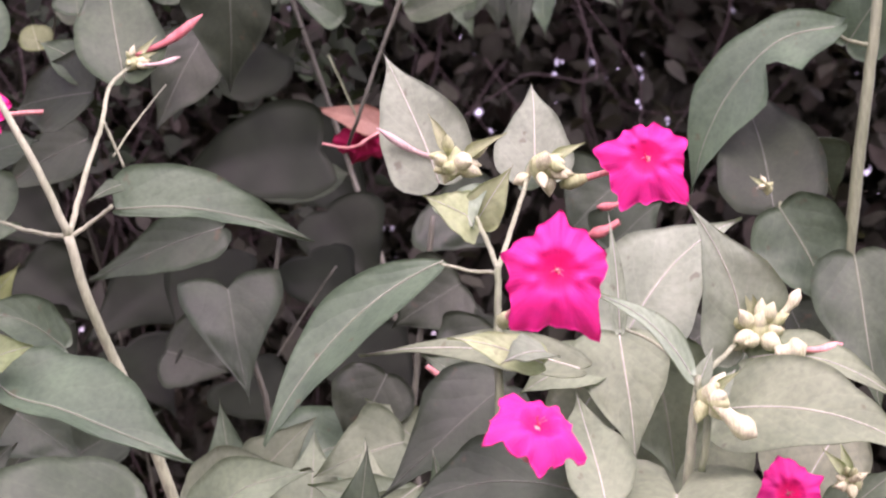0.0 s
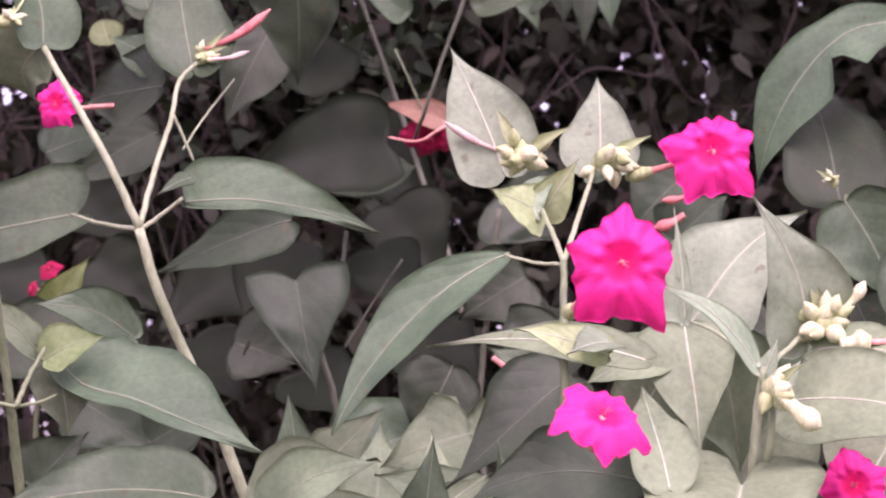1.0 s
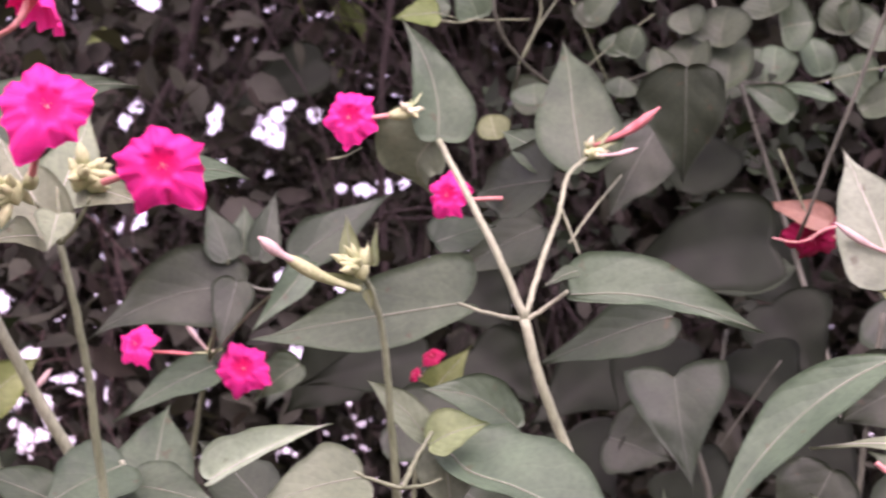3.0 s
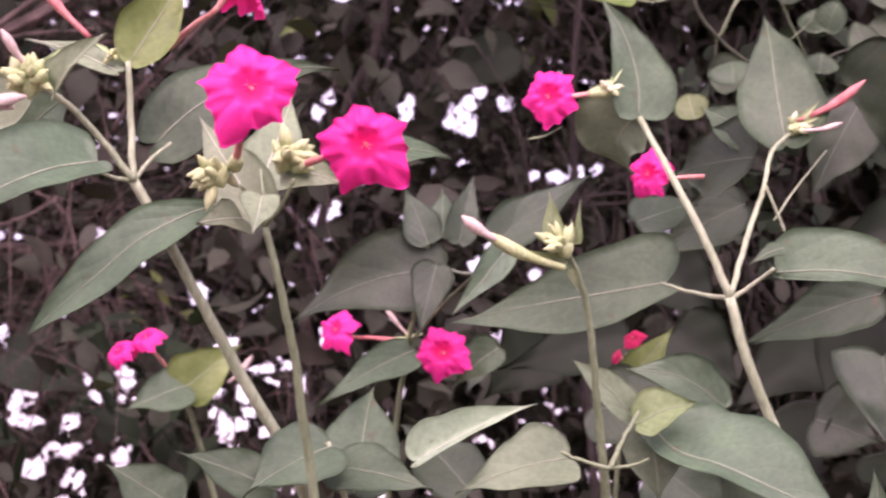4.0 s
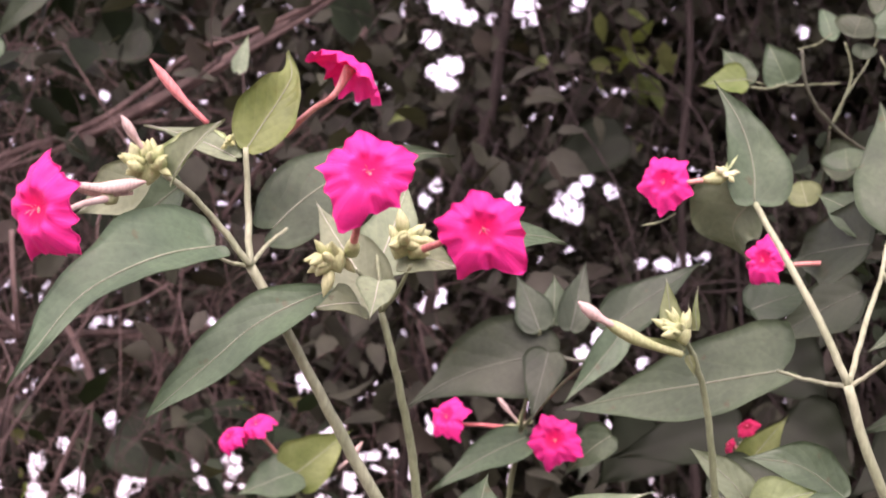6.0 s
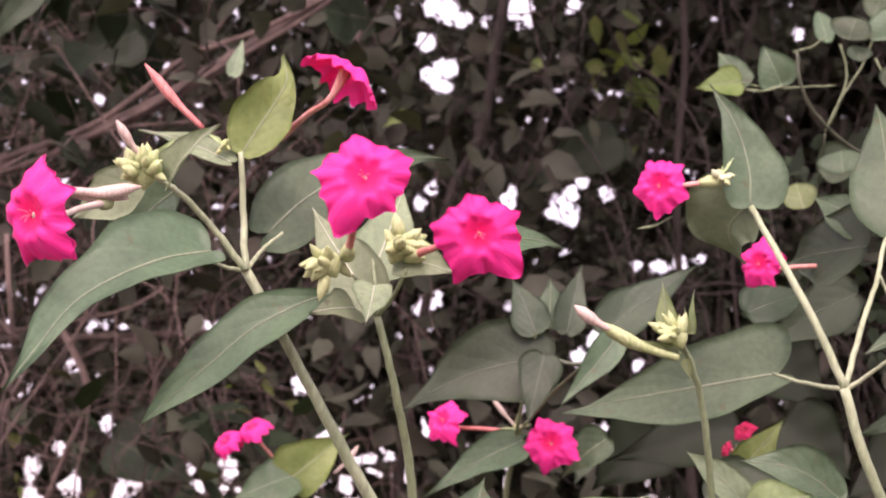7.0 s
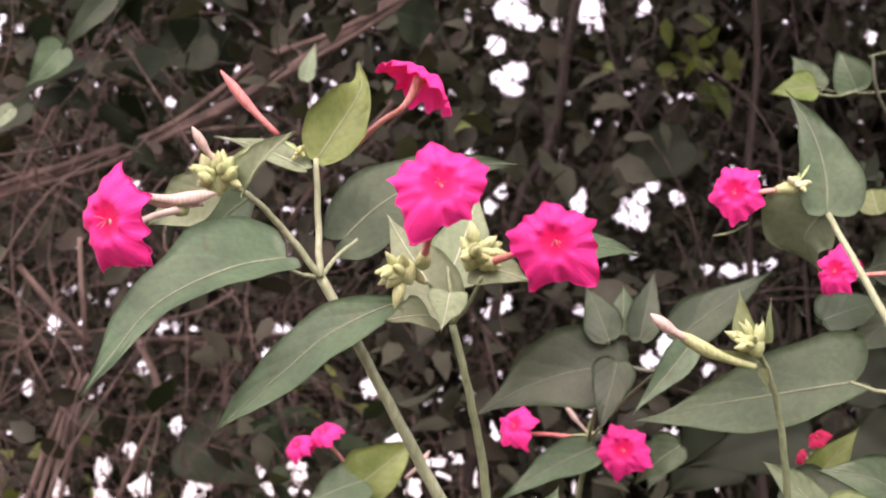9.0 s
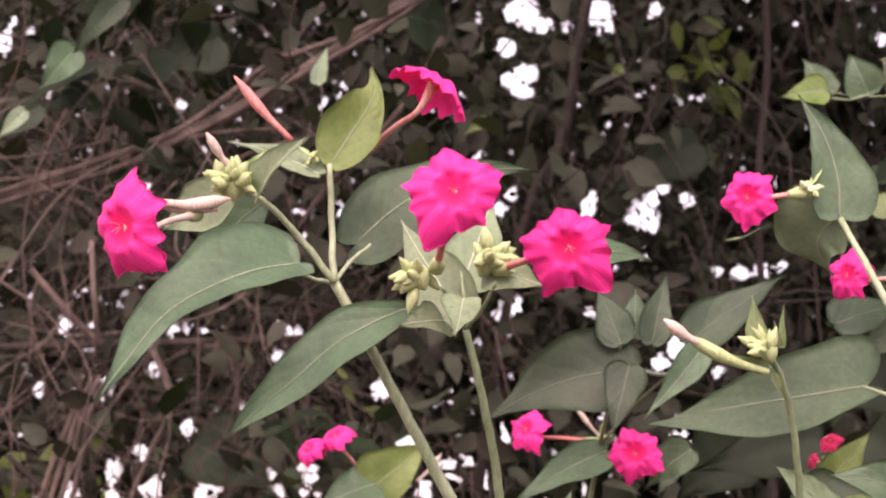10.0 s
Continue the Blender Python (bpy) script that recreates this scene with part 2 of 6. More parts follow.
# near-black leaf green: the colour itself stands in for deep shade
DEEP_SHADE = thicket_material("leaf_deep_shade_tone", (0.009, 0.017, 0.008), (0.015, 0.028, 0.013), 0.15, 0.6, brown=(0.012, 0.020, 0.010))
# a brighter leaf colour and more translucency stand in for backlight
HEDGE_LIGHT = thicket_material("thicket_leaf_backlit_tone", (0.11, 0.16, 0.05), (0.22, 0.28, 0.10), 0.40, brown=(0.15, 0.18, 0.07))
SOIL = soil_material()


# ---- building helpers ----
def V(p):
    return np.array(p, dtype=float)


def unit(v):
    return v / (np.linalg.norm(v) + 1e-12)


EYE = V((0.0, 0.0, 0.9))


def plant(name, base, label, category, group="", kind=""):
    root = new(name)
    root.location = base
    root.empty_display_size = 0.05
    return tagged(root, label, category, group, kind)


def part(name, verts, faces, material, parent, label="", uv=None, smooth=True, kind=""):
    """One mesh, in the place's own coordinates, as a part of a thing or of a part."""
    me = bpy.data.meshes.new(name)
    me.from_pydata([tuple(v) for v in verts], [], faces)
    if smooth:
        me.shade_smooth()
    if uv is not None:
        layer = me.uv_layers.new(name="blade")
        idx = np.empty(len(me.loops), dtype=np.int32)
        me.loops.foreach_get("vertex_index", idx)
        layer.data.foreach_set("uv", np.asarray(uv, dtype=np.float32)[idx].ravel())
    me.materials.append(material)
    ob = new(name, me)
    ob.parent = parent
    if parent.type == "EMPTY":
        ob.matrix_parent_inverse = Matrix.Translation(-parent.location)
    return tagged(ob, label, kind=kind)


def spline(points, steps=5):
    """A smooth way through a few points."""
    p = [V(q) for q in points]
    if len(p) < 3:
        return np.array([p[0] + (p[1] - p[0]) * k / steps for k in range(steps + 1)])
    p = [2 * p[0] - p[1], *p, 2 * p[-1] - p[-2]]
    out = []
    for i in range(1, len(p) - 2):
        # centripetal knots, so that long and short spans meet without a kink
        k0, k1, k2 = (math.sqrt(max(1e-6, np.linalg.norm(p[i + d] - p[i + d - 1]))) for d in (0, 1, 2))
        m1 = k1 * ((p[i] - p[i - 1]) / k0 - (p[i + 1] - p[i - 1]) / (k0 + k1) + (p[i + 1] - p[i]) / k1)
        m2 = k1 * ((p[i + 1] - p[i]) / k1 - (p[i + 2] - p[i]) / (k1 + k2) + (p[i + 2] - p[i + 1]) / k2)
        for k in range(steps):
            t = k / steps
            out.append((2 * t ** 3 - 3 * t * t + 1) * p[i] + (t ** 3 - 2 * t * t + t) * m1 + (3 * t * t - 2 * t ** 3) * p[i + 1] + (t ** 3 - t * t) * m2)
    out.append(p[-2])
    return np.array(out)


def tube(way, radii, sides=8):
    """Verts and faces of a tapering round tube with closed ends."""
    way, n = np.asarray(way), len(way)
    radii = np.interp(np.linspace(0, 1, n), np.linspace(0, 1, len(radii)), radii)
    verts, faces = [], []
    side = None
    for i in range(n):
        d = unit(way[min(i + 1, n - 1)] - way[max(i - 1, 0)])
        if side is None:
            side = np.cross(d, V((0.3, 0.9, 0.2)))
        side = unit(side - d * np.dot(side, d))
        up = np.cross(d, side)
        for k in range(sides):
            a = 2 * math.pi * k / sides
            verts.append(way[i] + radii[i] * (math.cos(a) * side + math.sin(a) * up))
    for i in range(n - 1):
        for k in range(sides):
            faces.append((i * sides + k, i * sides + (k + 1) % sides, (i + 1) * sides + (k + 1) % sides, (i + 1) * sides + k))
    faces.append(tuple(range(sides))[::-1])
    faces.append(tuple((n - 1) * sides + k for k in range(sides)))
    return verts, faces


def stem(parent, points, radii, material=None, name="stem", label=""):
    way = spline(points, 6)
    r = random.Random(len(way) + int(abs(way[0][0]) * 1e4))
    way[1:-1] += np.array([[r.gauss(0, 0.00012) for _ in range(3)] for _ in way[1:-1]])
    v, f = tube(way, radii, 10)
    return part(name, v, f, material or STEM, parent, label)


def blade(base, tip, width, face, arch=0.06, fold=0.12, wave=0.045, bend=0.0, lobes=0.05, peak=0.22, under=1.0, over=1.0, seed=0, nl=22, nw=10, thick=0.00035, heart=0.015, ripple=0.035, bite=0.0, bite_at=0.5, via=(), peaks=None, taper=0.32, sinus=0.3):
    """A pointed egg-shaped leaf from its stalk to its tip, with a fold along the midrib, a blunt or heart-shaped base, a drawn-out tip and a wavy edge."""
    base, tip = V(base), V(tip)
    length = np.linalg.norm(tip - base)
    a = (tip - base) / length
    n = unit(V(face) - a * np.dot(face, a))
    s = np.cross(a, n)
    r = random.Random(seed)
    ph, ph2, asym = r.uniform(0, 6.3), r.uniform(0, 6.3), r.uniform(-0.08, 0.08)
    beat = r.uniform(9, 14)
    rows, uv, rib = [], [], []
    line = spline([base, *via, tip], 12) if len(via) else None
    if line is not None:
        run = np.concatenate([[0.0], np.cumsum(np.linalg.norm(np.diff(line, axis=0), axis=1))])
        line = np.stack([np.interp(np.linspace(0, run[-1], nl + 1), run, line[:, k]) for k in range(3)], 1)
    for i in range(nl + 1):
        u = i / nl
        w = heart + (1 - heart) * u
        half_at = []
        for pk in (peaks or (peak, peak)):
            top = (pk ** (1.9 * pk)) * (1 - pk) ** (1.9 * (1 - pk))
            half_at.append((w ** (1.9 * pk)) * (1 - w) ** (1.9 * (1 - pk)) / top * (1 - taper * max(0.0, (u - 0.62) / 0.38) ** 1.3))
        sway = bend * length * 4 * u * (1 - u) + 0.012 * length * math.sin(5 * u + ph2) * u
        rise = arch * length * 4 * u * (1 - u)
        if line is None:
            mid = base + a * (u * length) + s * sway + n * rise
        else:
            mid = line[i] + n * rise
            along = unit(line[min(i + 1, nl)] - line[max(i - 1, 0)])
            s = unit(np.cross(along, n))
        rib.append(mid)
        for j in range(nw + 1):
            v = 2 * j / nw - 1
            half = 0.5 * width * half_at[1 if v > 0 else 0] * (1 + asym * (1 if v > 0 else -1)) * (over if v > 0 else under)
            turn_edge = beat * u + (ph if v > 0 else ph2)
            half *= 1 + abs(v) * ripple * (math.sin(turn_edge) + 0.5 * math.sin(2.3 * turn_edge + 1.0))
            if bite * v > 0:
                half *= 1 - abs(bite) * math.exp(-((u - bite_at) / 0.10) ** 4) * (0.8 + 0.2 * math.sin(40 * u))
            back = lobes * length * (1 - math.exp(-abs(v) / sinus)) * (1.1 - 0.4 * abs(v) ** 3) * (1 - u) ** 5
            lift = fold * abs(v) ** 1.2 * half * 2 + wave * width * v * v * math.sin(8 * u + ph + (2.1 if v > 0 else 0)) + 0.016 * width * math.sin(21 * u + ph2 + 3 * v) * abs(v)
            rows.append(mid + s * (v * half) - a * back + n * lift)
            uv.append((u, 0.5 + 0.5 * v))
    m = nw + 1
    count = len(rows)
    verts = rows + [q - n * thick for q in rows]
    uv = uv + uv
    faces = []
    for i in range(nl):
        for j in range(nw):
            q = (i * m + j, i * m + j + 1, (i + 1) * m + j + 1, (i + 1) * m + j)
            faces.append(q)
            faces.append(tuple(k + count for k in q[::-1]))
    edge = [i * m for i in range(nl + 1)] + [nl * m + j for j in range(1, m)] + [i * m + nw for i in range(nl - 1, -1, -1)] + [j for j in range(nw - 1, 0, -1)]
    for k in range(len(edge)):
        p, q = edge[k], edge[(k + 1) % len(edge)]
        faces.append((q, p, p + count, q + count))
    return verts, faces, uv, rib, n


def leaf(parent, base, tip, width, lean=(0.0, 0.5), material=None, petiole=None, rib=True, label="", seed=None, **shape):
    """A leaf that faces the path, leaning by lean: sideways and upward; petiole: where its stalk leaves the stem."""
    b, t = V(base), V(tip)
    mid = 0.5 * (b + t)
    to = unit(EYE - mid)
    right = unit(np.cross(V((0, 0, 1)), -to)) * -1.0
    face = unit(to + lean[0] * right + lean[1] * V((0, 0, 1)))
    a = unit(t - b)
    n = unit(face - a * np.dot(face, a))
    seen = max(0.35, abs(np.dot(n, unit(to - a * np.dot(to, a)))))
    seed = seed if seed is not None else int(abs(b[0] * 7919 + b[2] * 104729) * 100) % 9973
    material = material or LEAF
    v, f, uv, way, n = blade(b, t, width / seen, face, seed=seed, **shape)
    ob = part("leaf", v, f, material, parent, label, uv)
    if rib:
        w = np.array(way) + n * 0.0002
        length = np.linalg.norm(t - b)
        rv, rf = tube(w[:-1], [0.00010 + 0.0027 * length, 0.00010], 6)
        part("midrib", rv, rf, RIB_DARK if material is DARK else RIB_PALE if material in (PALE, GREY, BRACT) else RIB, ob)
    if petiole is not None:
        p = V(petiole)
        sag = 0.5 * (p + b) - V((0, 0, 0.06 * np.linalg.norm(p - b)))
        pv, pf = tube(spline([p, sag, b], 5), [0.0013, 0.0010, 0.0009], 8)
        part("petiole", pv, pf, RIB_DARK if material is DARK else STEM, ob)
    return ob


def flower(parent, centre, size, turn=(0.0, 0.0, 1.0), spin=0.0, stalk=None, material=None, tube_material=None, droop=0.0, seed=0, calyx=True, lobes=None, folds=None):
    """A five-pointed, pleated trumpet flower. turn: which way it faces: sideways, upward, towards the path; stalk: where its tube ends; lobes: the reach of each point; folds: how far each is rolled back."""
    c = V(centre)
    to = unit(EYE - c)
    right = unit(np.cross(V((0, 0, 1)), to))
    up = np.cross(to, right)
    n = unit(turn[0] * right + turn[1] * up + turn[2] * to)
    e1 = unit(up - n * np.dot(up, n)) if abs(np.dot(up, n)) < 0.95 else unit(right - n * np.dot(right, n))
    e2 = np.cross(n, e1)
    r = random.Random(seed + 17)
    tips = lobes or [r.uniform(0.88, 1.12) for _ in range(5)]
    roll = [0.55 + (folds[k] if folds else r.uniform(0.0, 0.7)) for k in range(5)]
    na, nr = 80, 16
    R = size / 2
    ring = 0.36
    verts, uv, faces = [], [], []
    for i in range(nr + 1):
        q = i / nr
        for k in range(na):
            a = 2 * math.pi * k / na
            x = 5 * a / (2 * math.pi)
            j, f = int(x) % 5, x - int(x)
            f = f * f * (3 - 2 * f)
            fr = abs((x + 0.5) % 1.0 - 0.5) * 2
            # a limb with five short points, the edge a little ruffled
            reach = 0.76 + 0.12 * math.exp(-(fr / 0.50) ** 2) + 0.12 * math.exp(-(fr / 0.17) ** 2) + 0.025 * math.sin(3 * a + seed) + 0.030 * math.sin(13 * a + 2.3 * seed) + 0.032 * math.sin(7 * a + 1.1 * seed) + 0.015 * math.sin(23 * a + 0.7 * seed)
            reach *= 1 + (tips[j] * (1 - f) + tips[(j + 1) % 5] * f - 1) * (0.45 + 0.55 * math.exp(-(fr / 0.55) ** 2))
            turned = roll[j] * (1 - f) + roll[(j + 1) % 5] * f
            inner = min(1.0, q / 0.45)
            x2 = max(0.0, (q - 0.45) / 0.55)
            arc = max(0.05, reach - ring) * x2
            # a deep throat, a swollen ring of pleats round it, the limb rolled back from there
            rad = 0.05 + (ring - 0.05) * inner ** 0.75 + arc * math.cos(0.5 * turned * x2)
            lift = -0.07 * (1 - inner) ** 1.3 - arc * math.sin(0.5 * turned * x2)
            swell = math.exp(-((q - 0.50) / 0.15) ** 2)
            lift += swell * (0.035 + 0.02 * math.cos(2 * math.pi * fr) + 0.02 * math.sin(8 * a + seed))
            lift -= x2 * (0.15 * math.exp(-((1 - fr) / 0.25) ** 2) + 0.04 * math.exp(-(fr / 0.14) ** 2)) * (1.3 - x2)
            lift += 0.050 * math.sin(11 * a + 1.7 * seed) * x2 ** 2 + 0.040 * math.sin(19 * a + seed) * x2 ** 3 - droop * q * q * (0.5 - 0.5 * math.cos(a))
            ang = math.radians(spin) + a + 0.04 * math.sin(2 * a + seed)
            verts.append(c + e1 * (R * rad * math.cos(ang)) + e2 * (R * rad * math.sin(ang)) + n * (R * lift))
            uv.append((q, k / na))
    for i in range(nr):
        for k in range(na):
            faces.append((i * na + k, i * na + (k + 1) % na, (i + 1) * na + (k + 1) % na, (i + 1) * na + k))
    faces.append(tuple(range(na))[::-1])
    cnt = len(verts)
    verts = verts + [w - n * 0.0003 for w in verts]
    uv = uv + uv
    faces = faces + [tuple(k + cnt for k in f[::-1]) for f in faces]
    faces += [(nr * na + (k + 1) % na, nr * na + k, cnt + nr * na + k, cnt + nr * na + (k + 1) % na) for k in range(na)]
    ob = part("flower", verts, faces, material or PETAL, parent, "", uv)
    if stalk is not None:
        s = V(stalk)
        throat = c - n * (0.07 * R)
        far = np.linalg.norm(s - throat)
        v, f = tube(spline([throat, throat - n * min(0.012, 0.4 * far), 0.5 * (throat - n * 0.008) + 0.5 * s, s], 6), [0.13 * R, 0.0013, 0.0011, 0.0012, 0.0016], 10)
        part("flower_tube", v, f, tube_material or TUBE, ob)
        if calyx:
            d = unit(throat - s)
            v, f = tube([s - d * 0.004, s - d * 0.001, s + d * 0.003, s + d * 0.007], [0.0012, 0.0028, 0.0026, 0.0015], 8)
            part("calyx", v, f, BUD_LIME, ob)
    for k in range(4):
        a = 2 * math.pi * (k + r.random() * 0.6) / 4
        s0 = c - n * (0.05 * R)
        tipv = c + n * (R * r.uniform(0.02, 0.22)) + (e1 * math.cos(a) + e2 * math.sin(a)) * (R * 0.10)
        v, f = tube(spline([s0, 0.5 * (s0 + tipv) + e1 * 0.0006, tipv], 3), [0.00016, 0.00016], 5)
        part("stamen", v, f, ANTHER, ob)
    return ob


def ovoid(centre, axis, length, width, rings=6, sides=8, tipping=1.0):
    c, a = V(centre), unit(V(axis))
    way = [c + a * length * (i / rings - 0.5) for i in range(rings + 1)]
    rad = [max(0.02, math.sin(math.pi * (i / rings) ** tipping)) * width / 2 for i in range(rings + 1)]
    return tube(way, rad, sides)


def buds(parent, centre, size, count=9, lean=(0.0, 0.4), seed=0, material=None, spikes=3, long=(0.26, 0.42), fat=(0.42, 0.62)):
    """A crowded head of unopened buds and pointed bracts."""
    c = V(centre)
    r = random.Random(seed + 5)
    to = unit(EYE - c)
    right = unit(np.cross(V((0, 0, 1)), to))
    core = part("bud_head", *ovoid(c, (0.2 + lean[0], 0.1, 1), size * 0.50, size * 0.38), BUD_LIME, parent)
    for i in range(round(count * 1.5)):
        d = unit(right * (r.uniform(-1, 1) + lean[0]) + V((0, 0, 1)) * (r.uniform(-0.7, 1) + lean[1]) + to * r.uniform(-0.2, 1))
        ln = size * r.uniform(*long)
        p = c + d * size * r.uniform(0.12, 0.36)
        v, f = ovoid(p, d + 0.3 * V((r.uniform(-1, 1), r.uniform(-1, 1), r.uniform(-1, 1))), ln, ln * r.uniform(*fat), tipping=0.9)
        part("bud", v, f, (material or BUD) if i % 4 else BUD_LIME, core)
    for i in range(spikes):
        d = unit(right * (r.uniform(-1, 1) + lean[0]) + V((0, 0, 1)) * r.uniform(0.1, 1.1) + to * r.uniform(-0.3, 0.6))
        v, f, uv, _, _ = blade(c + d * size * 0.2, c + d * size * r.uniform(0.7, 1.0), size * 0.19, to + V((0, 0, 0.5)), seed=seed + i, nl=8, nw=4, fold=0.3)
        part("bract", v, f, BRACT, core, "", uv)
    return core


def closed_bud(parent, base, tip, width, material=None, label=""):
    """A long unopened flower: a thin tube that swells and folds to a point."""
    b, t = V(base), V(tip)
    side = V((0.02, 0.0, -0.06)) * np.linalg.norm(t - b)
    v, f = tube(spline([b, 0.5 * (b + t) + side, t], 8), [0.25 * width, 0.28 * width, 0.32 * width, 0.5 * width, 0.46 * width, 0.08 * width], 10)
    return part("closed_flower", v, f, material or TUBE, parent, label)


def round_leaf(parent, centre, width, height, lean=(0.0, 0.4), spin=0.0, material=None, stalk=None, name="leaf"):
    """A small oval leaflet about its centre."""
    c = V(centre)
    to = unit(EYE - c)
    right = unit(np.cross(V((0, 0, 1)), to)) 
    r = random.Random(int(abs(c[0] * 7919 + c[2] * 104729) * 100) % 9973)
    n = unit(to + (lean[0] + r.uniform(-0.35, 0.35)) * right + (lean[1] + r.uniform(-0.25, 0.35)) * V((0, 0, 1)))
    up = unit(V((0, 0, 1)) - n * n[2])
    sd = np.cross(up, n)
    a = math.radians(spin + r.uniform(-20, 20))
    point, notch, skew, ph = r.uniform(0.0, 0.22), r.uniform(0.0, 0.14), r.uniform(-0.15, 0.15), r.uniform(0, 6.3)
    up, sd = up * math.cos(a) + sd * math.sin(a), sd * math.cos(a) - up * math.sin(a)
    verts, uv, faces = [c + n * 0.0], [(0.5, 0.5)], []
    na, nr = 28, 4
    for i in range(1, nr + 1):
        q = i / nr
        for k in range(na):
            b = 2 * math.pi * k / na
            x, y = math.sin(b) * (1 - (0.12 + point) * math.cos(b)), math.cos(b)
            # a short point at the tip, a slight notch at the stalk, an uneven edge
            y += point * math.exp(-(math.sin(b) / 0.35) ** 2) * (1 if y > 0 else 0) + notch * math.exp(-(math.sin(b) / 0.3) ** 2) * (1 if y < 0 else 0)
            x, y = x * (1 + skew * y) * (1 + 0.05 * math.sin(3 * b + ph)), y * (1 + 0.04 * math.sin(4 * b + ph))
            verts.append(c + sd * (x * q * width / 2) + up * (y * q * height / 2) + n * (0.12 * abs(x) * q * width - 0.10 * y * y * q * q * height))
            uv.append((0.5 + 0.5 * y * q, 0.5 + 0.5 * x * q))
    for k in range(na):
        faces.append((0, 1 + k, 1 + (k + 1) % na))
        for i in range(nr - 1):
            p = 1 + i * na
            faces.append((p + k, p + na + k, p + na + (k + 1) % na, p + (k + 1) % na))
    cnt = len(verts)
    verts = verts + [w - n * 0.0003 for w in verts]
    uv = uv + uv
    faces = faces + [tuple(k + cnt for k in f[::-1]) for f in faces]
    e = 1 + (nr - 1) * na
    faces += [(e + k, e + (k + 1) % na, cnt + e + (k + 1) % na, cnt + e + k) for k in range(na)]
    ob = part(name, verts, faces, material or LEAF, parent, "", uv)
    if stalk is not None:
        v, f = tube(spline([stalk, 0.5 * (V(stalk) + c - up * height * 0.45) - V((0, 0, 0.002)), c - up * height * 0.45], 4), [0.0008, 0.0006], 6)
        part("petiole", v, f, STEM_OLD, ob)
    return ob


# ---- ground ----
def ground():
    n, half = 60, 60.0
    axis = [half * math.copysign(abs(k / (n / 2)) ** 3, k) for k in range(-n // 2, n // 2 + 1)]
    verts = [(x, y + 2, 0.05 * noise.noise(Vector((x * 0.7, y * 0.7, 0))) * min(1, 8 / (1 + abs(x) + abs(y)))) for y in axis for x in axis]
    m = len(axis)
    faces = [(j * m + i, j * m + i + 1, (j + 1) * m + i + 1, (j + 1) * m + i) for j in range(m - 1) for i in range(m - 1)]
    me = bpy.data.meshes.new("ground")
    me.from_pydata(verts, [], faces)
    me.shade_smooth()
    me.materials.append(SOIL)
    tagged(new("ground", me), "bare brown soil under the flowering plants", "ground", kind="structure")


ground()


# ---- the flowering plants ----

# the tall plant with the widely forked pale stem
tall_plant = plant("flowering_plant", (0.020, 0.800, 0.0), "tall flowering plant with pale forked stem and magenta blooms", "plant", "flowering plants")
stem(tall_plant, [(-0.1809, 0.7648, 1.0172), (-0.1684, 0.7705, 0.9948), (-0.1545, 0.7825, 0.9678), (-0.1424, 0.7936, 0.9441), (-0.1226, 0.8137, 0.9046), (-0.0214, 0.8743, 0.5657), (0.0197, 0.8562, 0.3036), (0.0500, 0.8000, -0.0100)], [0.00187, 0.00195, 0.00211, 0.00234, 0.00245, 0.00281, 0.00304, 0.00339])
stem(tall_plant, [(-0.1805, 0.7630, 1.0169), (-0.1910, 0.7589, 1.0304), (-0.2033, 0.7464, 1.0437), (-0.2109, 0.7473, 1.0486)], [0.00133, 0.00125, 0.00117, 0.00110])
stem(tall_plant, [(-0.1805, 0.7630, 1.0169), (-0.1835, 0.7694, 1.0375), (-0.1844, 0.7652, 1.0623)], [0.00140, 0.00125, 0.00105])
stem(tall_plant, [(-0.1807, 0.7647, 1.0174), (-0.1768, 0.7742, 1.0263), (-0.1715, 0.7841, 1.0345)], [0.00094, 0.00078, 0.00062])
stem(tall_plant, [(-0.1811, 0.7647, 1.0169), (-0.1854, 0.7588, 1.0169), (-0.1898, 0.7477, 1.0177)], [0.00094, 0.00078, 0.00062])
leaf(tall_plant, (-0.1860, 0.7309, 1.0189), (-0.2354, 0.6596, 0.9611), 0.0242, lean=(-0.2, 0.4), label="long green leaf with wavy edge, hanging down", wave=0.07, arch=0.02, peaks=(0.26, 0.24), lobes=0.04, over=1.2, under=0.72, ripple=0.09, heart=0.06, via=[(-0.2013, 0.7114, 1.0110), (-0.2214, 0.6925, 0.9952), (-0.2301, 0.6759, 0.9770)])
leaf(tall_plant, (-0.1494, 0.7714, 1.0095), (-0.2141, 0.7480, 0.9578), 0.0192, lean=(-0.3, 0.4), arch=0.03, fold=0.15, peaks=(0.42, 0.46), lobes=0, ripple=0.07, wave=0.06, heart=0, via=[(-0.1592, 0.7654, 1.0040), (-0.1768, 0.7591, 0.9926), (-0.1910, 0.7538, 0.9787)])
leaf(tall_plant, (-0.2145, 0.7842, 1.0512), (-0.2542, 0.8222, 1.0282), 0.0227, lean=(0, 0.4))
leaf(tall_plant, (-0.1811, 0.8025, 1.0376), (-0.1165, 0.8586, 1.0772), 0.0290, lean=(0.1, 0.5), bend=-0.1, fold=0.05, lobes=0.08)
leaf(tall_plant, (-0.1846, 0.7671, 1.0619), (-0.1735, 0.7828, 1.1039), 0.0217, lean=(0.2, 0.3), material=YELLOW, label="yellow-green young leaf with a curled tip", peaks=(0.32, 0.30), over=0.95, under=1.1, wave=0.09, heart=0.02, lobes=0.02, taper=0.6, via=[(-0.1798, 0.7714, 1.0723), (-0.1745, 0.7757, 1.0832), (-0.1714, 0.7798, 1.0930)])
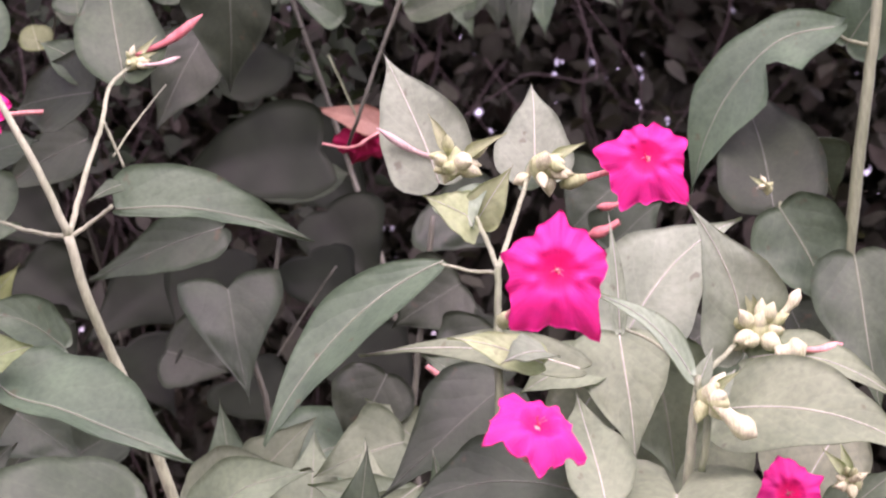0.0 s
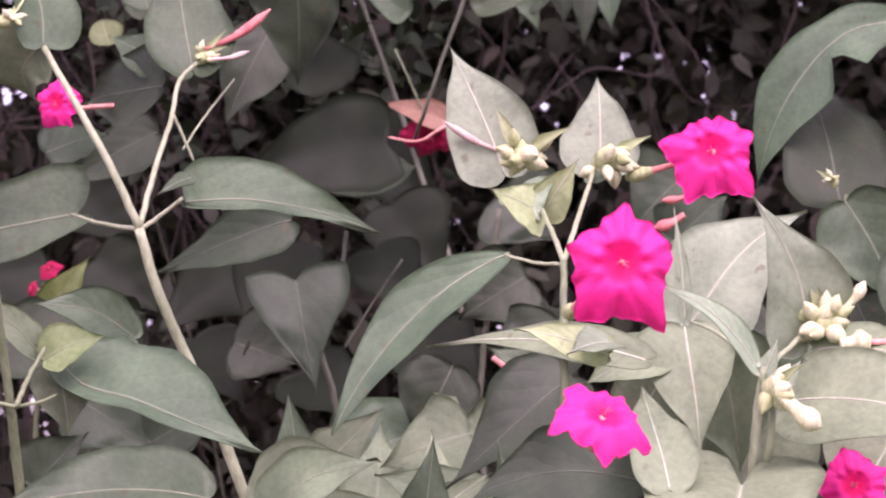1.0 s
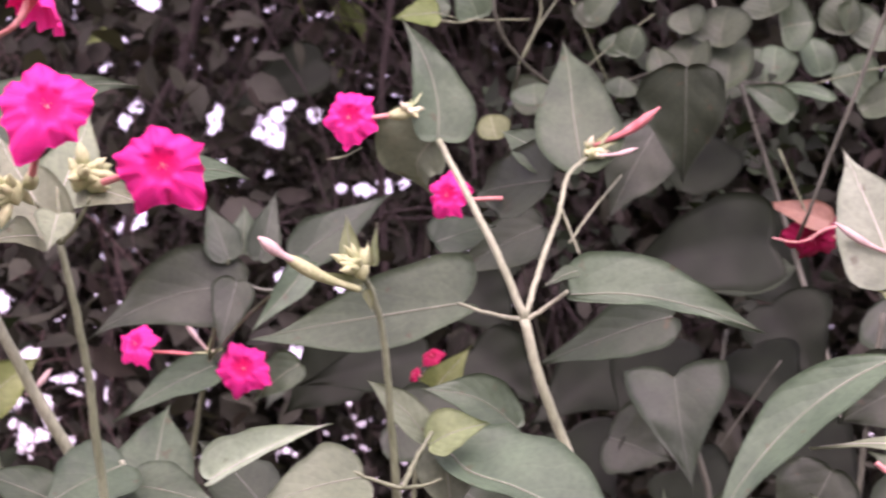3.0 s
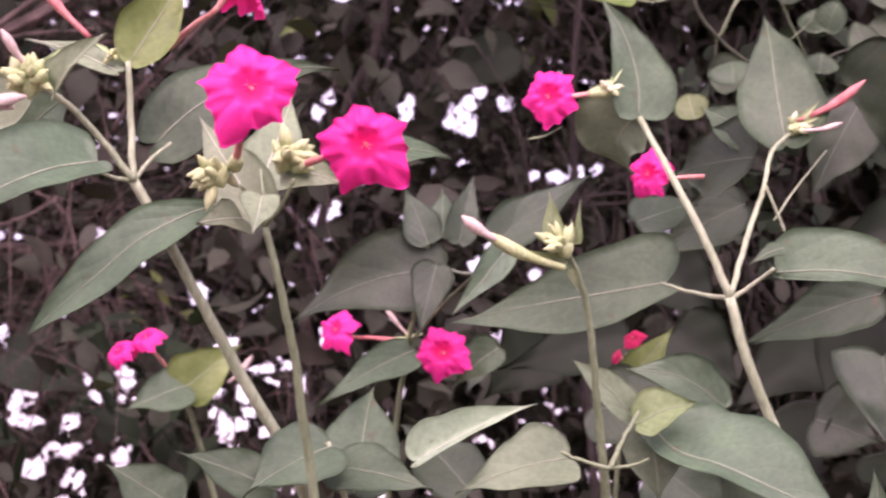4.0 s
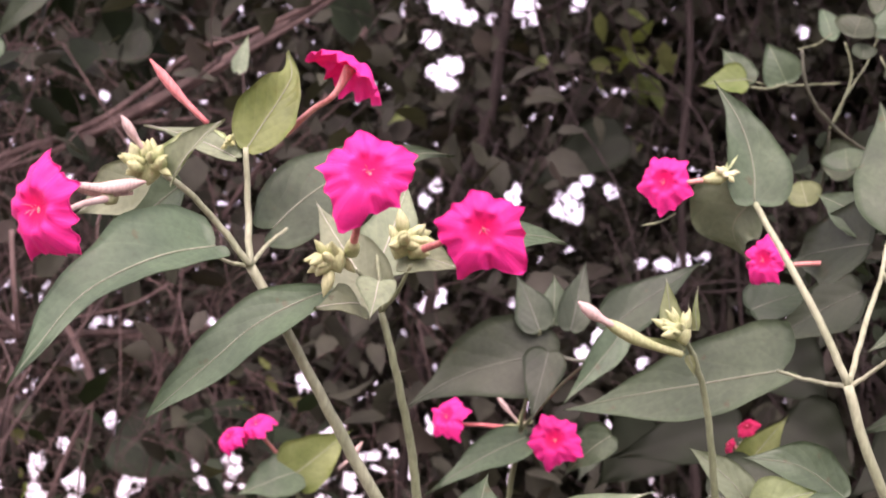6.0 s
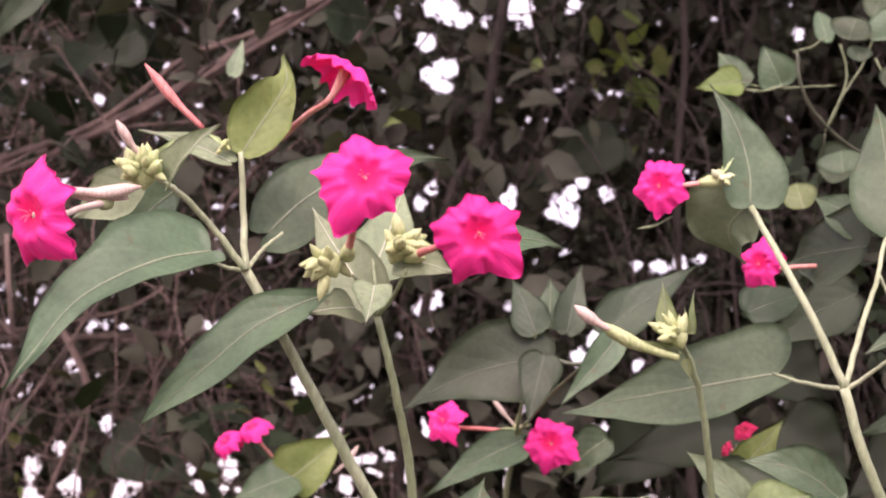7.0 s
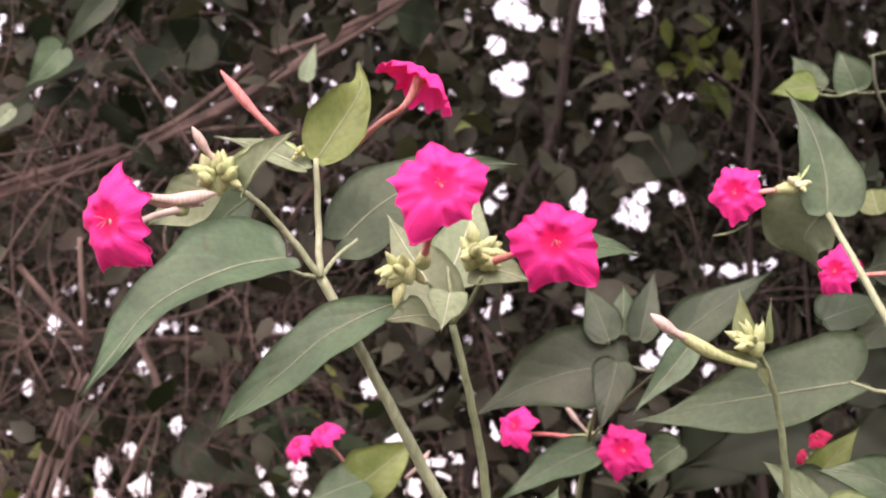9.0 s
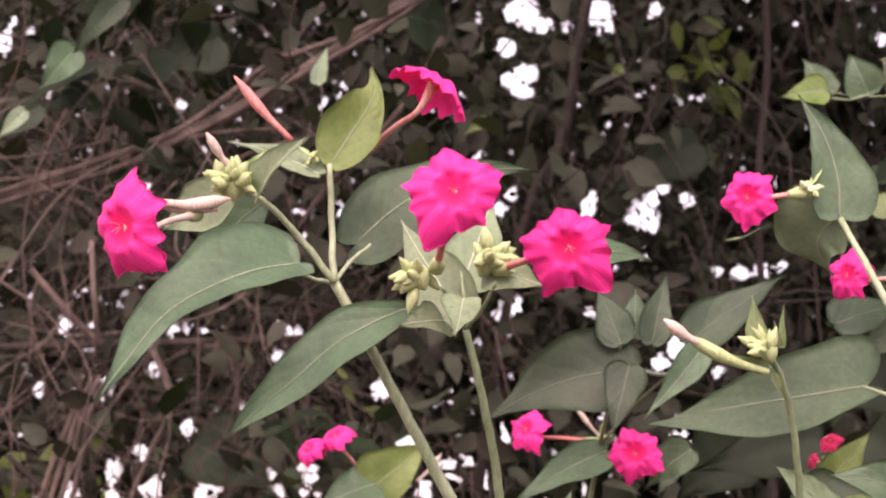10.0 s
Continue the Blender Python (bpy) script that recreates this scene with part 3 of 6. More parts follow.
leaf(tall_plant, (-0.2050, 0.7404, 1.0461), (-0.1831, 0.7258, 1.0645), 0.0105, lean=(-0.2, 0.8), material=GREY, fold=0.3)
leaf(tall_plant, (-0.1888, 0.7669, 1.0587), (-0.2285, 0.7781, 1.0739), 0.0083, lean=(0, 0.9), material=GREY)
leaf(tall_plant, (-0.2207, 0.7605, 1.0518), (-0.2500, 0.7680, 1.0373), 0.0189, lean=(0, 0.3), material=GREY, label="pale grey-green leaf behind the buds", fold=0.05, peak=0.35, via=[(-0.2348, 0.7643, 1.0450)])
buds(tall_plant, (-0.2145, 0.7414, 1.0492), 0.0250, 24, (-0.2, 0.5), seed=1, material=BUD_LIME, spikes=1)
buds(tall_plant, (-0.1905, 0.7656, 1.0650), 0.0103, 4, (-0.3, 0.1), seed=2, material=BUD_GREEN, spikes=1)
closed_bud(tall_plant, (-0.2152, 0.7372, 1.0550), (-0.2223, 0.7289, 1.0668), 0.0037, material=TUBE_PALE)
closed_bud(tall_plant, (-0.2395, 0.7180, 1.0394), (-0.2136, 0.7343, 1.0432), 0.0052, material=TUBE_PALE, label="withered pale pink bloom")
closed_bud(tall_plant, (-0.2182, 0.7342, 1.0390), (-0.2384, 0.7234, 1.0391), 0.0030, material=TUBE_PALE)
closed_bud(tall_plant, (-0.1989, 0.7631, 1.0711), (-0.2203, 0.7556, 1.0945), 0.0041, material=TUBE_RED, label="long red-pink unopened bloom")
flower(tall_plant, (-0.2338, 0.6726, 1.0218), 0.0420, (-0.80, -0.05, 0.68), 10, lobes=(1.1, 0.95, 1.0, 1.1, 0.95), stalk=(-0.2260, 0.7331, 1.0371), tube_material=TUBE_PALE, seed=3)
flower(tall_plant, (-0.1448, 0.7667, 1.0940), 0.0385, (0.45, 0.8, -0.30), 20, stalk=(-0.1750, 0.7908, 1.0729), tube_material=TUBE, calyx=False, droop=0.1, seed=4)

# the plant with two large open blooms side by side
twin_plant = plant("flowering_plant", (0.000, 0.760, 0.0), "flowering plant with two large open magenta blooms side by side", "plant", "flowering plants")
stem(twin_plant, [(-0.1242, 0.7268, 0.9948), (-0.1192, 0.7309, 0.9745), (-0.1155, 0.7401, 0.9535), (-0.1135, 0.7488, 0.9342), (-0.0934, 0.8009, 0.7613), (-0.0645, 0.8218, 0.5464), (-0.0267, 0.8115, 0.2892), (0.0200, 0.7700, -0.0100)], [0.00131, 0.00139, 0.00153, 0.00168, 0.00185, 0.00202, 0.00218, 0.00244], STEM_OLD)
stem(twin_plant, [(-0.1242, 0.7268, 0.9948), (-0.1261, 0.7203, 1.0009), (-0.1310, 0.7132, 1.0078)], [0.00088, 0.00073, 0.00066], STEM_OLD)
stem(twin_plant, [(-0.1242, 0.7268, 0.9948), (-0.1174, 0.7216, 1.0021), (-0.1124, 0.7160, 1.0102)], [0.00088, 0.00073, 0.00066], STEM_OLD)
stem(twin_plant, [(-0.1242, 0.7268, 0.9948), (-0.1264, 0.7347, 1.0069), (-0.1292, 0.7427, 1.0182)], [0.00088, 0.00073, 0.00066], STEM_OLD)
leaf(twin_plant, (-0.1284, 0.7407, 0.9996), (-0.1551, 0.7552, 1.0402), 0.0226, lean=(-0.1, 0.3), material=GREY)
leaf(twin_plant, (-0.1301, 0.7485, 1.0130), (-0.1217, 0.7696, 1.0501), 0.0229, lean=(0.1, 0.3), material=GREY)
leaf(twin_plant, (-0.1309, 0.7201, 0.9969), (-0.1435, 0.7032, 0.9927), 0.0125, lean=(0, 0.6), material=GREY)
leaf(twin_plant, (-0.1234, 0.7151, 1.0041), (-0.1237, 0.7021, 0.9888), 0.0142, material=GREY)
leaf(twin_plant, (-0.1162, 0.7248, 1.0155), (-0.0955, 0.7192, 1.0087), 0.0162, material=GREY)
leaf(twin_plant, (-0.0911, 0.7381, 1.0236), (-0.0628, 0.7733, 1.0268), 0.0113, label="leaf tip behind the bloom")
buds(twin_plant, (-0.1387, 0.7113, 1.0114), 0.0235, 8, (-0.7, -0.1), seed=5, material=BUD_LIME, spikes=0, long=(0.38, 0.54), fat=(0.36, 0.48))
buds(twin_plant, (-0.1164, 0.7193, 1.0176), 0.0237, 10, (0.2, 0.2), seed=6, material=BUD_LIME, spikes=0, long=(0.32, 0.46), fat=(0.42, 0.56))
flower(twin_plant, (-0.1180, 0.6586, 1.0311), 0.0375, (0.0, 0.30, 1), 10, lobes=(0.86, 1.0, 1.2, 0.85, 1.02), folds=(0.1, 0.2, 0.5, 0.7, 0.2), stalk=(-0.1326, 0.7119, 1.0145), tube_material=TUBE_RED, seed=7)
flower(twin_plant, (-0.0830, 0.6776, 1.0155), 0.0352, (0.10, -0.05, 1), 12, lobes=(0.80, 1.02, 1.08, 1.28, 0.95), folds=(0.1, 0.3, 0.5, 0.1, 0.2), stalk=(-0.1120, 0.7204, 1.0152), tube_material=TUBE_RED, seed=8)

# the plant with the upright head of green buds
bud_plant = plant("flowering_plant", (0.020, 0.800, 0.0), "flowering plant with a green bud head and one pink closed bloom", "plant", "flowering plants")
stem(bud_plant, [(-0.0201, 0.7609, 0.9909), (-0.0170, 0.7673, 0.9862), (-0.0134, 0.7748, 0.9758), (-0.0105, 0.7833, 0.9581), (-0.0085, 0.7924, 0.9360), (-0.0067, 0.8012, 0.9153), (-0.0055, 0.8088, 0.9014), (0.0058, 0.8667, 0.7396), (0.0155, 0.8878, 0.5338), (0.0235, 0.8723, 0.2839), (0.0300, 0.8200, -0.0100)], [0.00070, 0.00105, 0.00125, 0.00135, 0.00150, 0.00175, 0.00190, 0.00220, 0.00286, 0.00310, 0.00346], STEM_OLD)
buds(bud_plant, (-0.0201, 0.7556, 0.9915), 0.0193, 9, (-0.5, 0.5), seed=9, material=BUD_LIME, spikes=0, long=(0.40, 0.60), fat=(0.30, 0.42))
closed_bud(bud_plant, (-0.0202, 0.7568, 0.9840), (-0.0494, 0.7447, 0.9959), 0.0052, material=BUD_LIME)
closed_bud(bud_plant, (-0.0435, 0.7462, 0.9927), (-0.0561, 0.7407, 1.0007), 0.0047, material=TUBE_PALE, label="pale pink unopened bloom")
leaf(bud_plant, (-0.0200, 0.7619, 0.9859), (-0.0400, 0.7522, 0.9926), 0.0052, lean=(-0.2, 0.5), material=LIGHT, via=[(-0.0304, 0.7573, 0.9873)])
leaf(bud_plant, (-0.0238, 0.7702, 0.9941), (-0.0264, 0.7716, 1.0143), 0.0086, lean=(0, 0.2), material=LIGHT, peak=0.22, heart=0.04, via=[(-0.0251, 0.7711, 1.0031)])
leaf(bud_plant, (-0.0152, 0.7715, 0.9951), (-0.0146, 0.7690, 1.0111), 0.0027, lean=(0, 0.2), material=LIGHT, via=[(-0.0156, 0.7702, 1.0030)])
leaf(bud_plant, (-0.0169, 0.7662, 0.9941), (-0.0181, 0.7645, 1.0037), 0.0032, lean=(0, 0.2), material=LIGHT)
leaf(bud_plant, (-0.0180, 0.7625, 0.9843), (-0.0156, 0.7642, 0.9764), 0.0036, lean=(0, 0.4), material=LIGHT, via=[(-0.0168, 0.7633, 0.9808)])
stem(bud_plant, [(-0.0037, 0.7757, 0.9126), (0.0008, 0.7844, 0.9232), (0.0069, 0.7931, 0.9341)], [0.00108, 0.00092, 0.00077], STEM_OLD)
stem(bud_plant, [(-0.0039, 0.7786, 0.9128), (0.0041, 0.7842, 0.9140), (0.0107, 0.7845, 0.9166)], [0.00077, 0.00069, 0.00054], STEM_OLD)
stem(bud_plant, [(-0.0037, 0.7757, 0.9126), (-0.0146, 0.7753, 0.9155), (-0.0219, 0.7749, 0.9185)], [0.00092, 0.00077, 0.00062], STEM_OLD)
leaf(bud_plant, (-0.0188, 0.7752, 0.9164), (-0.0584, 0.7567, 0.9034), 0.0246, lean=(0, 0.6), material=DUSTY)
leaf(bud_plant, (-0.0767, 0.7956, 0.9148), (-0.0309, 0.7928, 0.9367), 0.0141, lean=(0.5, 0.9), material=PALE, label="pale dry leaf folded along its midrib", fold=0.5)
leaf(bud_plant, (0.0058, 0.8075, 0.9304), (-0.0182, 0.8022, 0.9538), 0.0128, lean=(0, 0.4), material=DUSTY, peak=0.4, via=[(-0.0033, 0.8052, 0.9413)])
leaf(bud_plant, (0.0062, 0.8026, 0.9298), (0.0284, 0.7985, 0.9381), 0.0169, material=LIGHT, peak=0.35, fold=0.2, heart=0.04, via=[(0.0146, 0.8003, 0.9336)])
leaf(bud_plant, (0.0107, 0.8116, 0.9312), (0.0841, 0.7712, 0.8933), 0.0314, lean=(0.1, 0.7), label="broad grey-green leaf drooping over a stem", arch=0.02, fold=0.12, under=1.35, over=0.40, peaks=(0.36, 0.40), ripple=0.06, wave=0.05, heart=0.05, via=[(0.0201, 0.8032, 0.9199), (0.0383, 0.7929, 0.9131), (0.0573, 0.7826, 0.9045)])
leaf(bud_plant, (0.0095, 0.8181, 0.9296), (0.0148, 0.8122, 0.9013), 0.0225, lean=(0, 0.5), material=DUSTY, peak=0.35, via=[(0.0127, 0.8148, 0.9183)])
leaf(bud_plant, (0.0424, 0.8806, 0.9398), (0.0019, 0.8647, 0.9547), 0.0219, lean=(0, 0.4), peak=0.35, heart=0.04, via=[(0.0238, 0.8724, 0.9508)])

# the plant whose pale stem crosses the middle
fork_plant = plant("flowering_plant", (0.100, 0.930, 0.0), "flowering plant with a pale leaning stem and small blooms", "plant", "flowering plants")
stem(fork_plant, [(0.0453, 0.8974, 0.9871), (0.0522, 0.9005, 0.9619), (0.0652, 0.9094, 0.9309), (0.0834, 0.9199, 0.8875), (0.1329, 0.9461, 0.7250), (0.1621, 0.9565, 0.5212), (0.1712, 0.9511, 0.2762), (0.1600, 0.9300, -0.0100)], [0.00216, 0.00225, 0.00234, 0.00260, 0.00287, 0.00313, 0.00339, 0.00378])
stem(fork_plant, [(0.0453, 0.8974, 0.9871), (0.0333, 0.8990, 1.0152), (0.0195, 0.9056, 1.0431), (0.0072, 0.9176, 1.0681)], [0.00180, 0.00171, 0.00153, 0.00135])
stem(fork_plant, [(0.0457, 0.8973, 0.9878), (0.0535, 0.9141, 1.0149), (0.0617, 0.9313, 1.0388), (0.0664, 0.9441, 1.0575), (0.0764, 0.9558, 1.0688)], [0.00135, 0.00126, 0.00108, 0.00099, 0.00081])
stem(fork_plant, [(0.0445, 0.8975, 0.9866), (0.0306, 0.9270, 0.9920), (0.0175, 0.9663, 1.0002)], [0.00108, 0.00090, 0.00081])
stem(fork_plant, [(0.0458, 0.8975, 0.9866), (0.0542, 0.8968, 0.9920), (0.0634, 0.8909, 0.9989)], [0.00108, 0.00090, 0.00081])
stem(fork_plant, [(0.0625, 0.9312, 1.0400), (0.0669, 0.9324, 1.0300), (0.0709, 0.9336, 1.0200)], [0.00075, 0.00066, 0.00056])
stem(fork_plant, [(0.0665, 0.9330, 1.0250), (0.0790, 0.9608, 1.0446), (0.0935, 0.9786, 1.0635)], [0.00056, 0.00047, 0.00038])
leaf(fork_plant, (0.0067, 0.9225, 1.0697), (-0.0111, 0.9304, 1.1263), 0.0278, lean=(0.2, 0.3), label="upright pointed leaf below round vine leaves", peaks=(0.22, 0.20), over=1.15, under=0.85, fold=0.15, lobes=0.05, heart=0.04, via=[(0.0061, 0.9268, 1.0841), (0.0003, 0.9291, 1.1049)])
leaf(fork_plant, (0.0066, 0.9272, 1.0721), (0.0043, 0.9506, 1.0476), 0.0320, lean=(-0.2, 0.7), peaks=(0.3, 0.25), over=1.2, under=0.7, lobes=0.06, heart=0.05, material=DUSTY, via=[(-0.0012, 0.9374, 1.0620)])
buds(fork_plant, (-0.0068, 0.9160, 1.0810), 0.0159, 5, (-0.2, 0.2), seed=10, spikes=1)
flower(fork_plant, (-0.0321, 0.9016, 1.0748), 0.0310, (-0.35, 0.1, 1), 30, stalk=(-0.0092, 0.9162, 1.0790), seed=11)
flower(fork_plant, (0.0110, 0.9799, 1.0529), 0.0280, (-0.5, 0.2, 0.9), 0, stalk=(0.0491, 0.9999, 1.0546), tube_material=TUBE, seed=12)
closed_bud(fork_plant, (-0.0271, 0.9161, 1.0637), (-0.0419, 0.9045, 1.0563), 0.0012, material=STEM_OLD)
leaf(fork_plant, (0.0196, 0.9762, 1.0013), (-0.0835, 1.0090, 0.9850), 0.0394, lean=(0, 0.4), label="broad smooth green leaf", arch=0.02, peaks=(0.42, 0.17), lobes=0.08, heart=0.06, over=1.30, under=0.74, fold=0.06, ripple=0.02, via=[(-0.0143, 0.9872, 0.9957), (-0.0432, 0.9989, 0.9917)])
leaf(fork_plant, (0.0653, 0.9020, 0.9984), (0.1473, 0.8865, 0.9818), 0.0427, lean=(-0.05, 0.5), label="long pointed leaf with its midrib showing", arch=0.02, fold=0.10, lobes=0.02, peaks=(0.24, 0.4), under=0.90, over=0.22, heart=0.04, via=[(0.0907, 0.8969, 0.9978), (0.1212, 0.8912, 0.9913)])
leaf(fork_plant, (0.0672, 0.8948, 1.0079), (0.0523, 0.8858, 0.9999), 0.0067, lean=(0, 0.6))
leaf(fork_plant, (0.1186, 0.9868, 0.9977), (0.0532, 1.0099, 0.9742), 0.0273, lean=(0, 0.4), material=DARK)
leaf(fork_plant, (0.0735, 0.9586, 1.0626), (0.0661, 1.0002, 1.1333), 0.0407, lean=(0, 0.2), label="dusty green leaf among round vine leaves", material=VINE)
leaf(fork_plant, (0.0597, 0.9691, 1.0588), (0.0251, 1.0296, 1.0592), 0.0350, lean=(-0.2, 0.3), material=DARK)
leaf(fork_plant, (0.0641, 0.9780, 1.0683), (0.0366, 1.0057, 1.0891), 0.0224, lean=(0, 0.3))
buds(fork_plant, (0.0773, 0.9577, 1.0700), 0.0180, 5, (0.5, -0.1), seed=13, material=BUD, spikes=2)
closed_bud(fork_plant, (0.0785, 0.9572, 1.0736), (0.1091, 0.9550, 1.0918), 0.0046, material=TUBE_RED, label="red-pink unopened bloom")
closed_bud(fork_plant, (0.0789, 0.9619, 1.0766), (0.1023, 0.9606, 1.0866), 0.0033, material=TUBE)
closed_bud(fork_plant, (0.0809, 0.9528, 1.0684), (0.0985, 0.9524, 1.0720), 0.0027, material=TUBE_PALE)
leaf(fork_plant, (0.1795, 1.0799, 1.0455), (0.0955, 1.0576, 1.0217), 0.0533, lean=(0, 0.2), material=DEEP_SHADE, rib=False, label="large leaf with shade put into its dark colour", peak=0.25, heart=0.06, lobes=0.05, via=[(0.1519, 1.0721, 1.0420), (0.1249, 1.0644, 1.0348)])
leaf(fork_plant, (0.1347, 1.0705, 1.1353), (0.1365, 1.0978, 1.0772), 0.0463, lean=(0, 0.2), material=DARK)
leaf(fork_plant, (0.0058, 1.0323, 1.0366), (0.0373, 1.0610, 1.0495), 0.0209, material=DARK)
leaf(fork_plant, (0.0612, 1.0808, 1.0526), (0.0148, 1.1040, 1.0278), 0.0300, material=DARK)

# the lower plant with three small blooms
low_plant = plant("flowering_plant", (-0.080, 1.200, 0.0), "lower flowering plant with three small magenta blooms", "plant", "flowering plants")
stem(low_plant, [(-0.1228, 1.2008, 0.9886), (-0.1270, 1.2129, 0.9733), (-0.1313, 1.2255, 0.9545), (-0.1526, 1.2944, 0.7908), (-0.1546, 1.3165, 0.5755), (-0.1370, 1.2917, 0.3086), (-0.1000, 1.2200, -0.0100)], [0.00142, 0.00154, 0.00166, 0.00182, 0.00199, 0.00216, 0.00240], STEM_OLD)
stem(low_plant, [(-0.1228, 1.2006, 0.9902), (-0.1152, 1.1676, 1.0112), (-0.1055, 1.1240, 1.0375)], [0.00118, 0.00107, 0.00095], STEM_OLD)
stem(low_plant, [(-0.1228, 1.2008, 0.9886), (-0.1053, 1.1804, 1.0062), (-0.0795, 1.1209, 1.0207)], [0.00095, 0.00083, 0.00071], STEM_OLD)
flower(low_plant, (-0.1031, 1.1948, 0.9837), 0.0385, (-0.1, 0.15, 1), 25, stalk=(-0.1131, 1.2182, 0.9867), seed=14)
flower(low_plant, (-0.1715, 1.2419, 1.0002), 0.0330, (-0.62, 0.32, 0.70), 0, stalk=(-0.1280, 1.2200, 0.9915), tube_material=TUBE_RED, seed=15)
closed_bud(low_plant, (-0.1244, 1.2099, 0.9941), (-0.1381, 1.2049, 1.0106), 0.0033, material=TUBE_PALE)
buds(low_plant, (-0.1238, 1.2103, 0.9925), 0.0126, 4, (0.2, 0.3), seed=16, spikes=2)
leaf(low_plant, (-0.1197, 1.2019, 0.9855), (-0.1736, 1.1775, 0.9516), 0.0219)
leaf(low_plant, (-0.0873, 1.2683, 0.9906), (-0.0942, 1.2512, 0.9622), 0.0215, lean=(0.4, 0.5), material=DARK)
leaf(low_plant, (-0.0966, 1.1276, 1.0243), (-0.1813, 1.1281, 0.9941), 0.0460, lean=(0, 0.4), material=DARK, petiole=(-0.0766, 1.1214, 1.0208), label="broad leaf with shade put into its dark green", bend=0.05)
leaf(low_plant, (-0.1055, 1.1240, 1.0375), (-0.1199, 1.1368, 1.0698), 0.0210, lean=(0, 0.3), material=DARK)
leaf(low_plant, (-0.0906, 1.1466, 1.0403), (-0.0844, 1.1616, 1.0811), 0.0188, lean=(0.2, 0.3), material=DARK)
leaf(low_plant, (-0.1005, 1.1545, 1.0443), (-0.1013, 1.1600, 1.0732), 0.0200, lean=(0, 0.2), material=LEAF)
leaf(low_plant, (-0.0739, 1.1999, 1.0468), (-0.0188, 1.2230, 1.0898), 0.0267, lean=(0.1, 0.6), material=DARK)
leaf(low_plant, (-0.0603, 1.1016, 1.0336), (-0.0888, 1.0826, 0.9935), 0.0174, lean=(0.4, 0.4))
leaf(low_plant, (-0.1002, 1.1167, 1.0246), (-0.1072, 1.1014, 0.9846), 0.0229, lean=(0, 0.3), material=DARK)
# low leaves darkened by colour in place of shade
leaf(low_plant, (0.0004, 1.2719, 0.9988), (-0.0752, 1.2624, 0.9771), 0.0429, lean=(0, 0.4), material=DEEP_SHADE, rib=False)
leaf(low_plant, (-0.0473, 1.3152, 0.9979), (-0.0883, 1.3138, 0.9626), 0.0479, lean=(0.2, 0.4), material=DEEP_SHADE, rib=False)

# the plant with the small withered red bloom
red_plant = plant("flowering_plant", (0.020, 1.170, 0.0), "low plant with a small withered red bloom", "plant", "flowering plants")
stem(red_plant, [(0.0015, 1.1720, 0.9822), (0.0000, 1.1793, 0.9673), (-0.0015, 1.1867, 0.9522), (-0.0110, 1.2413, 0.7789), (-0.0089, 1.2584, 0.5608), (0.0048, 1.2380, 0.2978), (0.0300, 1.1800, -0.0100)], [0.00114, 0.00125, 0.00136, 0.00150, 0.00163, 0.00177, 0.00197], STEM_OLD)
flower(red_plant, (0.0045, 1.1610, 0.9900), 0.0152, (-0.2, 0.5, 0.6), 0, stalk=(0.0031, 1.1730, 0.9777), material=PETAL_RED, calyx=False, seed=17)
flower(red_plant, (-0.0054, 1.1609, 0.9798), 0.0109, (-0.7, 0.3, 0.4), 0, stalk=(0.0000, 1.1733, 0.9730), material=PETAL_RED, calyx=False, seed=18)
leaf(red_plant, (0.0029, 1.1544, 0.9660), (0.0267, 1.1535, 0.9963), 0.0208, lean=(0.2, 0.4), material=YELLOW)
leaf(red_plant, (0.0001, 1.1839, 0.9706), (-0.0120, 1.1635, 0.9571), 0.0169)
leaf(red_plant, (0.0121, 1.1778, 0.9582), (0.0588, 1.1541, 0.9639), 0.0334, lean=(0, 0.3), material=DEEP_SHADE, rib=False)

# the far plant with one drooping bloom
far_plant = plant("flowering_plant", (-0.360, 1.400, 0.0), "plant farther back with one drooping magenta bloom", "plant", "flowering plants")
stem(far_plant, [(-0.2894, 1.3595, 0.9727), (-0.2868, 1.3670, 0.9613), (-0.2824, 1.3752, 0.9470), (-0.2538, 1.4388, 0.7818), (-0.2555, 1.4674, 0.5672), (-0.2876, 1.4612, 0.3032), (-0.3500, 1.4200, -0.0100)], [0.00150, 0.00163, 0.00177, 0.00195, 0.00212, 0.00230, 0.00257], STEM_OLD)
flower(far_plant, (-0.3068, 1.3295, 1.0020), 0.0340, (-0.45, 0.75, 0.42), 15, lobes=(0.85, 0.9, 0.9, 1.0, 0.9), folds=(0.8, 1.0, 1.2, 0.8, 0.8), stalk=(-0.2938, 1.3562, 0.9785), seed=19)
flower(far_plant, (-0.3213, 1.3183, 0.9919), 0.0290, (-0.60, 0.55, 0.55), 40, lobes=(0.9, 0.9, 1.0, 0.9, 0.9), folds=(1.0, 0.9, 1.2, 1.0, 0.8), calyx=False, seed=41)
leaf(far_plant, (-0.2873, 1.3504, 0.9678), (-0.2487, 1.3621, 1.0003), 0.0371, lean=(0.2, 0.3), material=YELLOW)
leaf(far_plant, (-0.2837, 1.3504, 0.9715), (-0.3187, 1.3267, 0.9535), 0.0300)
closed_bud(far_plant, (-0.2586, 1.3646, 0.9746), (-0.2429, 1.3643, 0.9928), 0.0044, material=TUBE_PALE)

# the low leafy shoots below the blooms
leafy_shoot = plant("leafy_shoot", (-0.130, 0.840, 0.0), "leafy green shoot without blooms, below the flowers", "plant", "")
